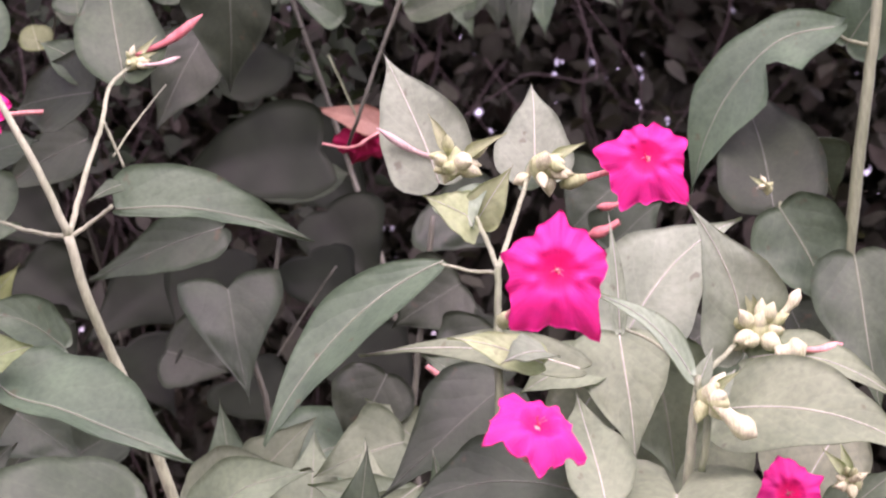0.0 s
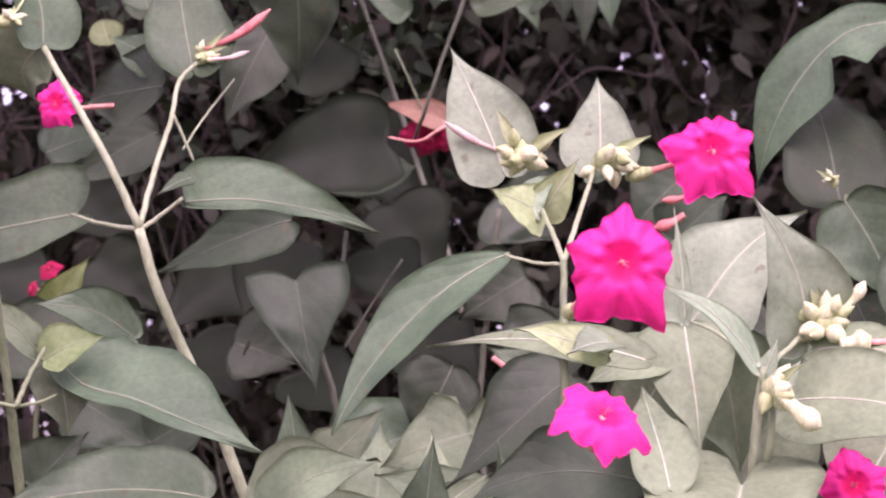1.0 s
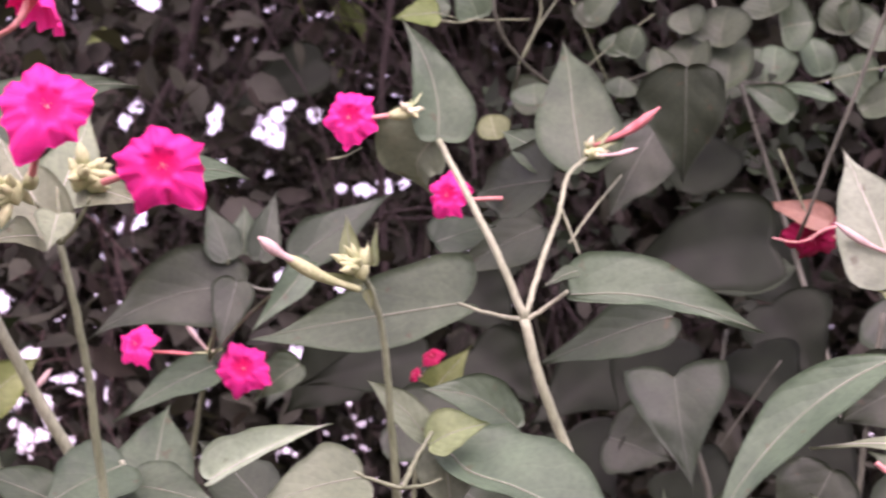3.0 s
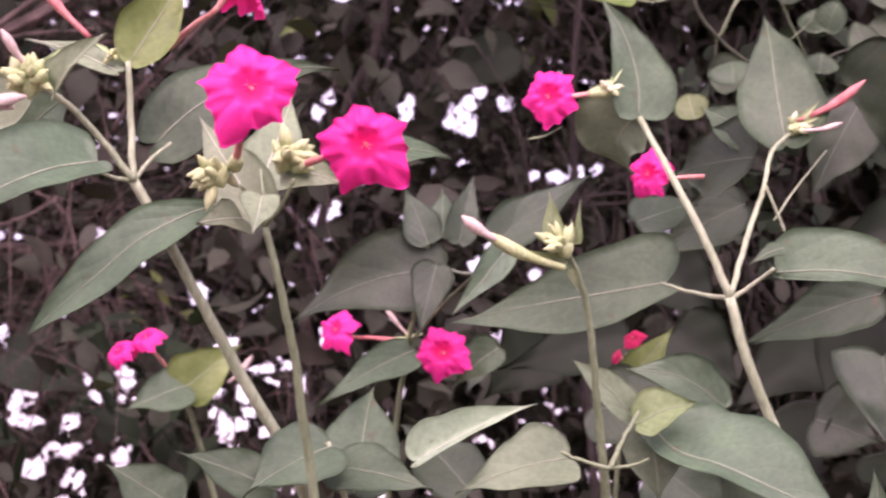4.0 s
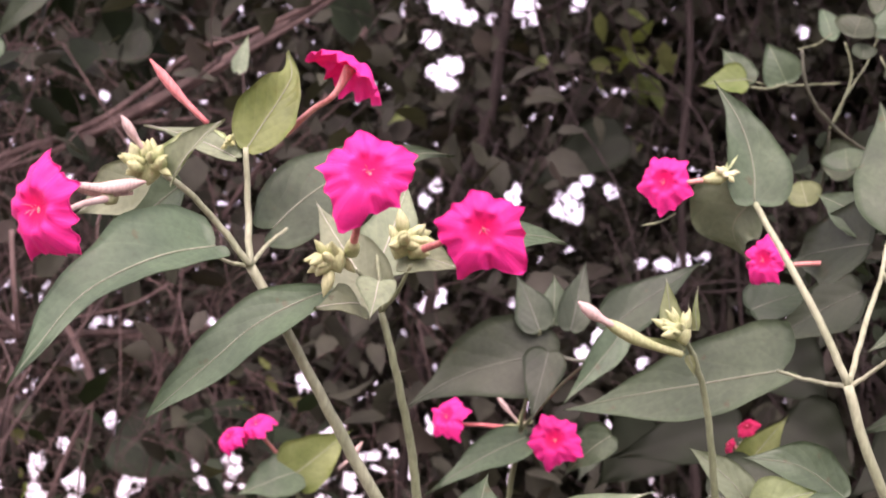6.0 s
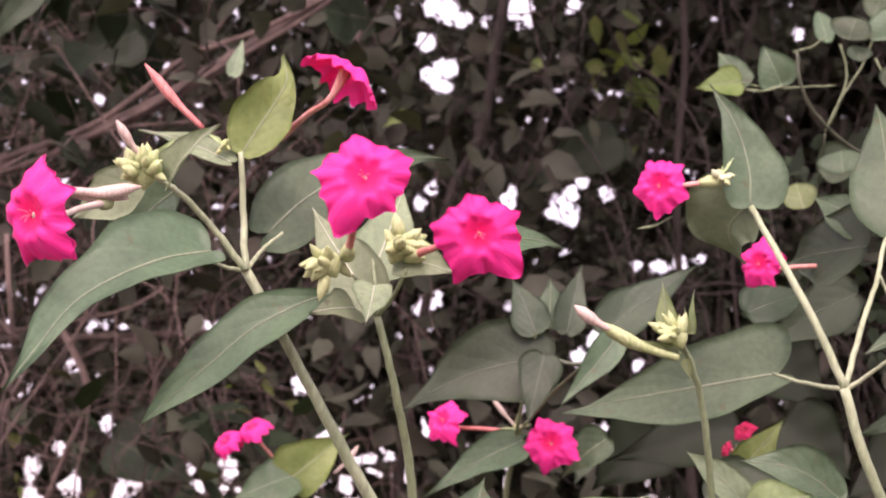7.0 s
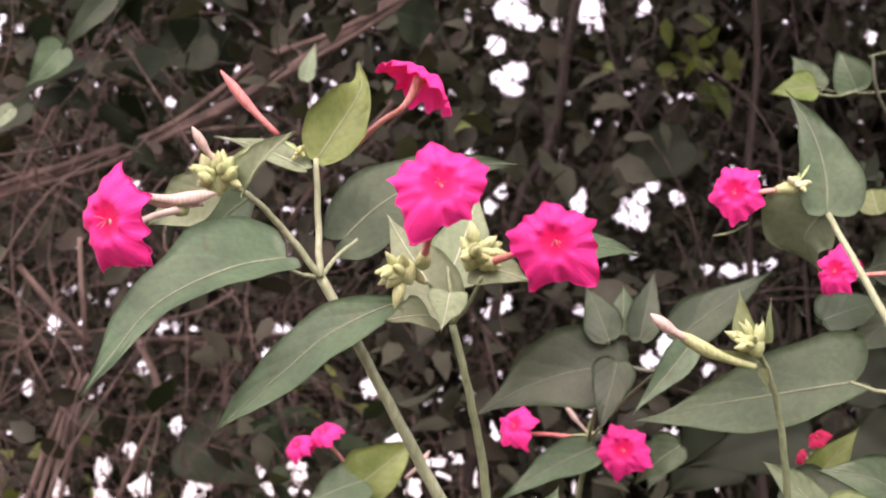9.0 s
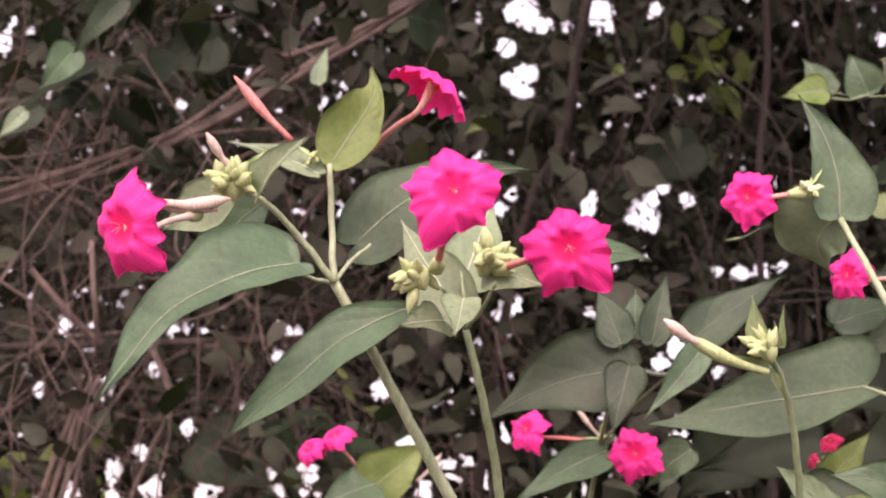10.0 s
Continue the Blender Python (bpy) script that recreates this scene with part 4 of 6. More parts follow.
stem(leafy_shoot, [(-0.1103, 0.7947, 0.9216), (-0.1065, 0.8014, 0.9079), (-0.1038, 0.8081, 0.8952), (-0.0826, 0.8638, 0.7349), (-0.0783, 0.8877, 0.5306), (-0.0907, 0.8798, 0.2823), (-0.1200, 0.8400, -0.0100)], [0.00095, 0.00111, 0.00126, 0.00139, 0.00152, 0.00164, 0.00183])
leaf(leafy_shoot, (-0.1092, 0.7949, 0.9201), (-0.1392, 0.7772, 0.9006), 0.0271, lean=(-0.2, 0.8))
leaf(leafy_shoot, (-0.1017, 0.8071, 0.9027), (-0.0989, 0.8421, 0.9455), 0.0346, lean=(0, 0.35))
leaf(leafy_shoot, (-0.1069, 0.7959, 0.9121), (-0.0695, 0.7868, 0.9043), 0.0215, lean=(0.2, 0.7))
leaf(leafy_shoot, (-0.1302, 0.7970, 0.9033), (-0.1689, 0.7952, 0.9175), 0.0196, lean=(0, 0.6))
leaf(leafy_shoot, (-0.1797, 0.8483, 0.8958), (-0.2095, 0.8461, 0.9133), 0.0250, lean=(0, 0.6))
leaf(leafy_shoot, (-0.0717, 1.2080, 0.9876), (-0.0987, 1.2109, 0.9640), 0.0224, lean=(0, 0.3), via=[(-0.0828, 1.2092, 0.9795)])
leaf(leafy_shoot, (-0.0678, 0.9480, 0.9046), (-0.1044, 0.9945, 0.9358), 0.0287, material=DARK)

# the pale plant with the forked stem and two cream bud heads
cream_plant = plant("flowering_plant", (0.200, 0.700, 0.0), "flowering plant with cream bud heads and large magenta blooms", "plant", "flowering plants")
stem(cream_plant, [(0.1825, 0.7010, 0.9552), (0.1811, 0.6971, 0.9425), (0.1798, 0.6937, 0.9233), (0.1796, 0.6957, 0.8969), (0.1804, 0.7026, 0.8702), (0.1865, 0.7326, 0.7033), (0.1951, 0.7455, 0.5009), (0.2063, 0.7413, 0.2632), (0.2200, 0.7200, -0.0100)], [0.00121, 0.00128, 0.00142, 0.00156, 0.00171, 0.00188, 0.00205, 0.00222, 0.00247], STEM_OLD)
stem(cream_plant, [(0.1825, 0.7010, 0.9552), (0.1857, 0.7302, 0.9673), (0.1894, 0.7643, 0.9797)], [0.00099, 0.00092, 0.00085])
stem(cream_plant, [(0.1825, 0.7010, 0.9552), (0.1972, 0.7376, 0.9738), (0.2122, 0.7739, 0.9941)], [0.00099, 0.00092, 0.00085])
stem(cream_plant, [(0.1821, 0.7012, 0.9542), (0.1760, 0.7125, 0.9556), (0.1676, 0.7242, 0.9593)], [0.00071, 0.00064, 0.00057])
leaf(cream_plant, (0.1797, 0.7806, 0.9937), (0.1629, 0.8006, 1.0472), 0.0358, lean=(-0.1, 0.25), material=PALE, label="pale pointed leaf behind cream buds", bend=0.03, fold=0.1)
leaf(cream_plant, (0.2204, 0.7926, 0.9955), (0.2247, 0.8092, 1.0364), 0.0306, lean=(0, 0.25), material=PALE, label="pale heart-shaped leaf behind cream buds", fold=0.1, lobes=0.07, heart=0.03)
leaf(cream_plant, (0.1893, 0.7646, 0.9766), (0.2024, 0.7552, 0.9978), 0.0163, lean=(0.3, 0.4), material=BRACT, fold=0.06)
leaf(cream_plant, (0.1903, 0.7643, 0.9771), (0.1676, 0.7530, 0.9860), 0.0181, lean=(-0.2, 0.5), material=BRACT, fold=0.06)
leaf(cream_plant, (0.1824, 0.7651, 0.9883), (0.1881, 0.7599, 0.9740), 0.0211, lean=(0, 0.4), material=PALE)
leaf(cream_plant, (0.2131, 0.7839, 0.9953), (0.2275, 0.7708, 0.9946), 0.0119, lean=(0, 0.6), material=PALE)
buds(cream_plant, (0.1822, 0.7644, 0.9992), 0.0270, 9, (0, 0.1), seed=20, material=BUD, spikes=2, long=(0.30, 0.44), fat=(0.5, 0.68))
buds(cream_plant, (0.2175, 0.7725, 0.9988), 0.0255, 8, (0.2, -0.1), seed=21, material=BUD, spikes=1, long=(0.30, 0.44), fat=(0.5, 0.68))
closed_bud(cream_plant, (0.1775, 0.7703, 1.0013), (0.1538, 0.7641, 1.0126), 0.0031, material=TUBE_PALE, label="pale pink withered bloom")
closed_bud(cream_plant, (0.1775, 0.7803, 1.0040), (0.1609, 0.7832, 1.0117), 0.0022, material=TUBE)
flower(cream_plant, (0.2522, 0.7513, 0.9984), 0.0390, (0.05, 0.12, 1), 6, lobes=(0.72, 1.05, 1.18, 1.20, 0.92), folds=(0.0, 0.1, 0.1, 0.2, 0.1), stalk=(0.2284, 0.7723, 0.9923), seed=22)
leaf(cream_plant, (0.1696, 0.7289, 0.9606), (0.1043, 0.7213, 0.8980), 0.0207, lean=(-0.3, 0.4), label="long folded leaf hanging down", bend=0.09, arch=0.05, fold=0.22, peak=0.42, lobes=0, wave=0.06)
flower(cream_plant, (0.1780, 0.6060, 0.9475), 0.0395, (0.1, 0.0, 1), -4, lobes=(0.98, 0.90, 1.30, 1.28, 0.92), folds=(0.1, 0.4, 0.4, 0.4, 0.4), stalk=(0.1786, 0.6785, 0.9369), seed=23)
leaf(cream_plant, (0.1867, 0.6616, 0.9221), (0.1571, 0.6670, 0.9314), 0.0125, lean=(0, 0.7), material=BRACT)
leaf(cream_plant, (0.1877, 0.6612, 0.9257), (0.1689, 0.6448, 0.9222), 0.0099, lean=(0, 0.8), material=PALE)
leaf(cream_plant, (0.2035, 0.6788, 0.9202), (0.1387, 0.7325, 0.9279), 0.0124, lean=(0, 0.9), label="narrow leaf lying flat", bend=0.03, material=GREY)
flower(cream_plant, (0.1670, 0.5907, 0.9034), 0.0350, (0.34, 0.70, 0.58), 20, lobes=(0.95, 1.0, 0.98, 1.05, 0.92), folds=(0.0, 0.3, 0.7, 0.6, 0.3), calyx=False, stalk=(0.1772, 0.6201, 0.8912), seed=24)
closed_bud(cream_plant, (0.1812, 0.8262, 0.9264), (0.1946, 0.8242, 0.9169), 0.0040, material=TUBE)
# two leaves whose dark colour carries the shade under the blooms
leaf(cream_plant, (0.2025, 0.7816, 0.9168), (0.1521, 0.7744, 0.8769), 0.0368, lean=(-0.2, 0.3), material=DARK, label="broad leaf under the blooms, shade put into its colour")
leaf(cream_plant, (0.2017, 0.6773, 0.8800), (0.1445, 0.6891, 0.8768), 0.0283, material=DARK, label="leaf under the blooms, shade put into its dusky colour", bend=0.08, peak=0.4)
leaf(cream_plant, (0.2025, 0.6514, 0.8783), (0.2041, 0.6894, 0.9129), 0.0220, lean=(0.2, 0.4), material=GREY)

# the plant with broad leaves in the pale leaf materials
pale_plant = plant("flowering_plant", (0.290, 0.720, 0.0), "flowering plant with broad pale leaves and cream buds", "plant", "flowering plants")
stem(pale_plant, [(0.2419, 0.6712, 0.9168), (0.2393, 0.6729, 0.9001), (0.2378, 0.6745, 0.8834), (0.2377, 0.6807, 0.8683), (0.2409, 0.7280, 0.7064), (0.2523, 0.7520, 0.5061), (0.2721, 0.7527, 0.2673), (0.3000, 0.7300, -0.0100)], [0.00111, 0.00152, 0.00180, 0.00193, 0.00213, 0.00232, 0.00251, 0.00281])
stem(pale_plant, [(0.2418, 0.6713, 0.9149), (0.2578, 0.6878, 0.9243), (0.2724, 0.7047, 0.9324)], [0.00097, 0.00090, 0.00083])
stem(pale_plant, [(0.2409, 0.6717, 0.9131), (0.2410, 0.6622, 0.9019), (0.2388, 0.6639, 0.8854)], [0.00083, 0.00124, 0.00138], STEM_OLD)
stem(pale_plant, [(0.2409, 0.6715, 0.9150), (0.2323, 0.6826, 0.9269), (0.2270, 0.7037, 0.9337)], [0.00069, 0.00062, 0.00055])
leaf(pale_plant, (0.2343, 0.7226, 0.9344), (0.2774, 0.7212, 0.9726), 0.0417, lean=(0.1, 0.4), material=PALE, label="broad pale leaf with a curved midrib", bend=-0.08, fold=0.08, lobes=0.16)
leaf(pale_plant, (0.2682, 0.7010, 0.9245), (0.2463, 0.6864, 0.9756), 0.0321, lean=(0.2, 0.4), material=PALE, label="broad pale leaf with a curled tip", bend=0.06, fold=0.1)
leaf(pale_plant, (0.2223, 0.6944, 0.9334), (0.2199, 0.6920, 0.9738), 0.0060, lean=(0.2, 0.3), material=PALE)
leaf(pale_plant, (0.2360, 0.6622, 0.9168), (0.1945, 0.6379, 0.9448), 0.0083, lean=(-0.2, 0.7), material=PALE, label="narrow pale leaf", bend=0.05)
leaf(pale_plant, (0.2279, 0.7139, 0.9322), (0.2268, 0.6969, 0.8873), 0.0340, lean=(0.1, 0.3), material=GREY, label="hanging leaf with pale stalk")
leaf(pale_plant, (0.2424, 0.7321, 0.9306), (0.2520, 0.7334, 0.8803), 0.0388, lean=(0.1, 0.4), material=DUSTY, label="dusty green leaf in the shade of the bud head", peak=0.35, heart=0.05, via=[(0.2479, 0.7322, 0.9110)])
leaf(pale_plant, (0.2260, 0.7208, 0.9197), (0.2067, 0.7169, 0.8827), 0.0298, lean=(-0.1, 0.4), material=GREY, peak=0.35, heart=0.05, via=[(0.2144, 0.7190, 0.9041)])
leaf(pale_plant, (0.2293, 0.6614, 0.8782), (0.1986, 0.5882, 0.8420), 0.0572, lean=(0, 0.6), material=GREY, label="very broad pale heart-shaped leaf below the buds", arch=0.03, lobes=0.24, heart=0.14, sinus=0.12, peak=0.28, fold=0.05, ripple=0.02, via=[(0.2146, 0.6244, 0.8653)])
leaf(pale_plant, (0.3101, 0.7633, 0.8656), (0.2838, 0.7499, 0.8425), 0.0310, lean=(0.1, 0.6))
leaf(pale_plant, (0.2507, 0.6702, 0.9052), (0.3009, 0.6203, 0.8870), 0.0334, lean=(0, 0.6), material=GREY, label="broad pale leaf lying toward the path", bend=-0.06, fold=0.08)
leaf(pale_plant, (0.2687, 0.6960, 0.9223), (0.3075, 0.6586, 0.9048), 0.0158, lean=(0, 0.8), material=GREY, bend=-0.1)
leaf(pale_plant, (0.2418, 0.6715, 0.9131), (0.2467, 0.6695, 0.9259), 0.0069, material=PALE)
leaf(pale_plant, (0.2439, 0.6611, 0.9091), (0.2538, 0.6686, 0.9182), 0.0068, material=PALE)
buds(pale_plant, (0.2396, 0.6568, 0.9092), 0.0200, 6, (0.5, -0.3), seed=25, material=BUD, spikes=1, long=(0.4, 0.55), fat=(0.5, 0.7))
closed_bud(pale_plant, (0.2406, 0.6517, 0.9072), (0.2514, 0.6451, 0.8963), 0.0080, material=BUD)
buds(pale_plant, (0.2718, 0.6946, 0.9319), 0.0235, 10, (0.1, 0), seed=26, material=BUD, spikes=1, long=(0.32, 0.46), fat=(0.5, 0.7))
closed_bud(pale_plant, (0.2796, 0.6927, 0.9365), (0.2861, 0.6907, 0.9453), 0.0046, material=BUD)
closed_bud(pale_plant, (0.2738, 0.6846, 0.9237), (0.2842, 0.6823, 0.9256), 0.0085, material=BUD)
closed_bud(pale_plant, (0.2832, 0.6826, 0.9241), (0.2963, 0.6798, 0.9257), 0.0037, material=TUBE)
closed_bud(pale_plant, (0.2971, 0.6806, 0.9132), (0.3025, 0.6802, 0.9034), 0.0031, material=TUBE)
flower(pale_plant, (0.2757, 0.6830, 0.8760), 0.0292, (0.05, 0.1, 1), 10, stalk=(0.3046, 0.7088, 0.8600), seed=27)
buds(pale_plant, (0.3059, 0.7018, 0.8779), 0.0204, 7, (0, 0.2), seed=28, material=BUD, spikes=2)
leaf(pale_plant, (0.3073, 0.7231, 0.8632), (0.3317, 0.7167, 0.8824), 0.0205, lean=(0, 0.4))
leaf(pale_plant, (0.2544, 0.7463, 0.9110), (0.2600, 0.7384, 0.8573), 0.0455, lean=(0.1, 0.4), material=GREY, label="pale leaf among the crowded stems", peak=0.4, heart=0.05, via=[(0.2603, 0.7416, 0.8859)])
leaf(pale_plant, (0.3250, 0.7532, 0.8978), (0.2993, 0.7510, 0.8547), 0.0403, lean=(0, 0.4), material=GREY, peak=0.35, heart=0.05, via=[(0.3100, 0.7525, 0.8772)])
leaf(pale_plant, (0.2868, 0.7489, 0.9267), (0.2736, 0.7534, 0.8978), 0.0232, lean=(0, 0.4), peak=0.35, heart=0.05, via=[(0.2823, 0.7506, 0.9143)])
leaf(pale_plant, (0.2213, 0.7114, 0.9215), (0.1897, 0.7081, 0.9128), 0.0176, lean=(0, 0.5), material=GREY, peak=0.35, heart=0.05, via=[(0.2064, 0.7094, 0.9200)])

# the thick stem and shaded leaves at the edge
edge_plant = plant("leafy_plant", (0.430, 0.980, 0.0), "tall leafy plant with a thick olive stem in shade", "plant", "")
stem(edge_plant, [(0.4255, 0.9268, 1.1037), (0.4216, 0.9299, 1.0719), (0.4144, 0.9349, 1.0243), (0.4080, 0.9397, 0.9767), (0.4032, 0.9434, 0.9396), (0.3882, 0.9581, 0.7572), (0.3860, 0.9690, 0.5381), (0.3966, 0.9763, 0.2824), (0.4200, 0.9800, -0.0100)], [0.0024, 0.0027, 0.0030, 0.0032, 0.00415, 0.00456, 0.00497, 0.00539, 0.00601], STEM_OLD)
stem(edge_plant, [(0.4208, 0.9301, 1.0720), (0.4105, 0.9320, 1.0751), (0.4014, 0.9335, 1.0794)], [0.00118, 0.00099, 0.00089], STEM_OLD)
leaf(edge_plant, (0.4056, 0.9295, 1.0814), (0.3415, 0.9677, 1.0075), 0.0404, lean=(-0.3, 0.3), label="large leaf curving down, partly eaten", peaks=(0.36, 0.45), over=0.72, under=1.05, bite=-0.75, bite_at=0.36, ripple=0.05, via=[(0.3824, 0.9396, 1.0763), (0.3630, 0.9499, 1.0574), (0.3486, 0.9596, 1.0318)])
leaf(edge_plant, (0.3668, 0.9263, 0.9953), (0.3720, 0.9912, 1.0739), 0.0543, lean=(0.1, 0.2), material=DARK, peaks=(0.2, 0.2), over=1.1, under=0.8, heart=0.05, via=[(0.3738, 0.9583, 1.0271)])
leaf(edge_plant, (0.3681, 0.9222, 0.9956), (0.3908, 0.9209, 0.9443), 0.0431, lean=(0, 0.3), heart=0.05, peaks=(0.3, 0.3), wave=0.06, via=[(0.3808, 0.9211, 0.9721)])
leaf(edge_plant, (0.3949, 0.9019, 0.9712), (0.3964, 0.8866, 0.8970), 0.0443, lean=(0.1, 0.3))
leaf(edge_plant, (0.3980, 0.9947, 0.9534), (0.4187, 0.9942, 0.9023), 0.0387, lean=(0, 0.3), material=DARK)
leaf(edge_plant, (0.4169, 0.9511, 1.0758), (0.4361, 0.9243, 1.1086), 0.0347, lean=(0, 0.3))
leaf(edge_plant, (0.4110, 0.9861, 1.0339), (0.4327, 1.0142, 1.0084), 0.0288, lean=(0, 0.3))
buds(edge_plant, (0.3608, 0.9167, 1.0039), 0.0131, 4, (0, 0), seed=29, spikes=2)
stem(edge_plant, [(0.3701, 0.9254, 0.9987), (0.3658, 0.9275, 0.9819), (0.3771, 0.9487, 0.9407)], [0.00087, 0.00087, 0.00087], STEM_OLD)

# the plant with the withered red bloom behind, shade put into its stem and leaf colours
shade_plant = plant("flowering_plant", (0.130, 1.300, 0.0), "plant in shade-toned colours with a withered red bloom and heart-shaped leaves", "plant", "flowering plants")
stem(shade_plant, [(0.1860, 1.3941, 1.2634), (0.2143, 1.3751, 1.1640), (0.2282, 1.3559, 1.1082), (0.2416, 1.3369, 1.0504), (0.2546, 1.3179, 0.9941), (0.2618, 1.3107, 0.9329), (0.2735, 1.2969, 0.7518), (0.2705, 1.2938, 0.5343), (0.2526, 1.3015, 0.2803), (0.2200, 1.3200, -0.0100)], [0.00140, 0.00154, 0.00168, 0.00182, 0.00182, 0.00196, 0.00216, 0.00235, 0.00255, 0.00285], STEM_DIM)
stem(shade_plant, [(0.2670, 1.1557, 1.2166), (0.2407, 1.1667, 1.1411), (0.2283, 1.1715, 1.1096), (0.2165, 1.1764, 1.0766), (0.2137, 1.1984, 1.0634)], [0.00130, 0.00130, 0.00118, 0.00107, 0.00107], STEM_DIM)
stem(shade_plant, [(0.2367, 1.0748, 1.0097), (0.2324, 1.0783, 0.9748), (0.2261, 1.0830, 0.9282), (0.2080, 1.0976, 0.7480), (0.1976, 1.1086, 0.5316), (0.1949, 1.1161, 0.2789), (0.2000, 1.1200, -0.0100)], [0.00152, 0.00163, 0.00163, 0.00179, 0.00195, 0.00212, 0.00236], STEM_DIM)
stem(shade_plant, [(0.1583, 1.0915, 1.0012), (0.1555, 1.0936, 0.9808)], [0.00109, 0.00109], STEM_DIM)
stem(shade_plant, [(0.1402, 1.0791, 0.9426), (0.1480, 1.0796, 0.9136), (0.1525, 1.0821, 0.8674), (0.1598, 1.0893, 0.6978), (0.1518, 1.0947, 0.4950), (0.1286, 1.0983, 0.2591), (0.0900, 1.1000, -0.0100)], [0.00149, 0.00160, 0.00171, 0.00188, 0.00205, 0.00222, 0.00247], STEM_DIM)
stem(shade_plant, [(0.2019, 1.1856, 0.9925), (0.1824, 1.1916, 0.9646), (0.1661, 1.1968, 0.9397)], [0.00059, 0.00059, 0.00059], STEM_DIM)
flower(shade_plant, (0.2460, 1.3344, 1.0812), 0.0440, (0.1, -0.4, 0.8), 20, stalk=(0.2620, 1.3405, 1.0835), material=PETAL_RED, droop=0.3, calyx=False, seed=30)
leaf(shade_plant, (0.2551, 1.3210, 1.0900), (0.2131, 1.3387, 1.1051), 0.0183, lean=(0, 0.4), material=DRY, rib=False, label="withered orange-brown petals")
stem(shade_plant, [(0.2494, 1.2472, 1.0784), (0.2392, 1.2491, 1.0763), (0.2246, 1.2523, 1.0687), (0.2098, 1.2547, 1.0709), (0.1955, 1.2569, 1.0745), (0.1836, 1.2592, 1.0718), (0.1747, 1.2613, 1.0647)], [0.0011, 0.0009, 0.0007, 0.0006, 0.0005, 0.0005, 0.0004], TUBE, name="withered_tube")
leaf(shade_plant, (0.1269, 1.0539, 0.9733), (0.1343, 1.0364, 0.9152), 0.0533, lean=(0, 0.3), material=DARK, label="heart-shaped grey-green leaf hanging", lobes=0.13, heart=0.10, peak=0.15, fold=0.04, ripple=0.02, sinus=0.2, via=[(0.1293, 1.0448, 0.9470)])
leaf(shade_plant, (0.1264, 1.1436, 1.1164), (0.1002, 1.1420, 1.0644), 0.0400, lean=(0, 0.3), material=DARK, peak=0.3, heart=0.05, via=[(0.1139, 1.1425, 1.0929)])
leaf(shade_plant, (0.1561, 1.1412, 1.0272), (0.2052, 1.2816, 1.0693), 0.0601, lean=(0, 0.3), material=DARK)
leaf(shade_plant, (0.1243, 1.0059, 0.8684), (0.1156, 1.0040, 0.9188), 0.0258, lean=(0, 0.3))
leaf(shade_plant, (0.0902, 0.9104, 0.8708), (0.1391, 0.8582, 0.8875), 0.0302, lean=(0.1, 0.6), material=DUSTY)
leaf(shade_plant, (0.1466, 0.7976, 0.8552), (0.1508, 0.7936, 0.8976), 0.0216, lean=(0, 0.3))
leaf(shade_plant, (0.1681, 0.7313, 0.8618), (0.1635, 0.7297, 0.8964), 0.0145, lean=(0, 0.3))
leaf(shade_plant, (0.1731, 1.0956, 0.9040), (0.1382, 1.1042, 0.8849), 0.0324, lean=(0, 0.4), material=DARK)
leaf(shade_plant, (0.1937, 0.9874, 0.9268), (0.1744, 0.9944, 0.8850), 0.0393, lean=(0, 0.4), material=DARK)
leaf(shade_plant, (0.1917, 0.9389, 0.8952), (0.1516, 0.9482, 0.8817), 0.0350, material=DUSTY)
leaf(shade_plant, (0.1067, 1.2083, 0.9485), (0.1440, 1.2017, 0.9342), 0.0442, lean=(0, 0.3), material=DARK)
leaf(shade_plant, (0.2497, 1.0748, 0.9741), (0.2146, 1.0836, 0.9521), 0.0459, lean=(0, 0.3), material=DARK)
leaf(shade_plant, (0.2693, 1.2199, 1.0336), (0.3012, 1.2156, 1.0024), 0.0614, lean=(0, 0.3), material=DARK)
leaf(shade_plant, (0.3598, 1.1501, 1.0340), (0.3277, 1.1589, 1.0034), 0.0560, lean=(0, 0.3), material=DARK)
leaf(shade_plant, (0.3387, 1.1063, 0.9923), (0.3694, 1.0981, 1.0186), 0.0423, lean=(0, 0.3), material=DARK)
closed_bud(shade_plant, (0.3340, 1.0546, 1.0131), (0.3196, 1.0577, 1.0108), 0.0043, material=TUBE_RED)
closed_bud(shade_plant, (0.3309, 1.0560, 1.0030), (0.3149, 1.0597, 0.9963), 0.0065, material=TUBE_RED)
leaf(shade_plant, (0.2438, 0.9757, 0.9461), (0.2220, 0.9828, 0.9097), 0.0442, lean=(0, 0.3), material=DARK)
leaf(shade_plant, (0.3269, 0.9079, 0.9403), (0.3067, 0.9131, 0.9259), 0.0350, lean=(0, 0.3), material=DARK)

# the broad leaf shoot below the stem
broad_shoot = plant("leafy_shoot", (-0.020, 0.800, 0.0), "low shoot of broad green leaves beside the stems", "plant", "")
stem(broad_shoot, [(0.0015, 0.7850, 0.8745), (0.0030, 0.7958, 0.8628), (0.0130, 0.8732, 0.7241), (0.0141, 0.8996, 0.5325), (0.0065, 0.8752, 0.2878), (-0.0100, 0.8000, -0.0100)], [0.00105, 0.00120, 0.00132, 0.00144, 0.00156, 0.00174])
leaf(broad_shoot, (0.0641, 0.7666, 0.8771), (-0.0211, 0.7434, 0.8706), 0.0336, lean=(0, 0.7), arch=0.1, bend=0.04)
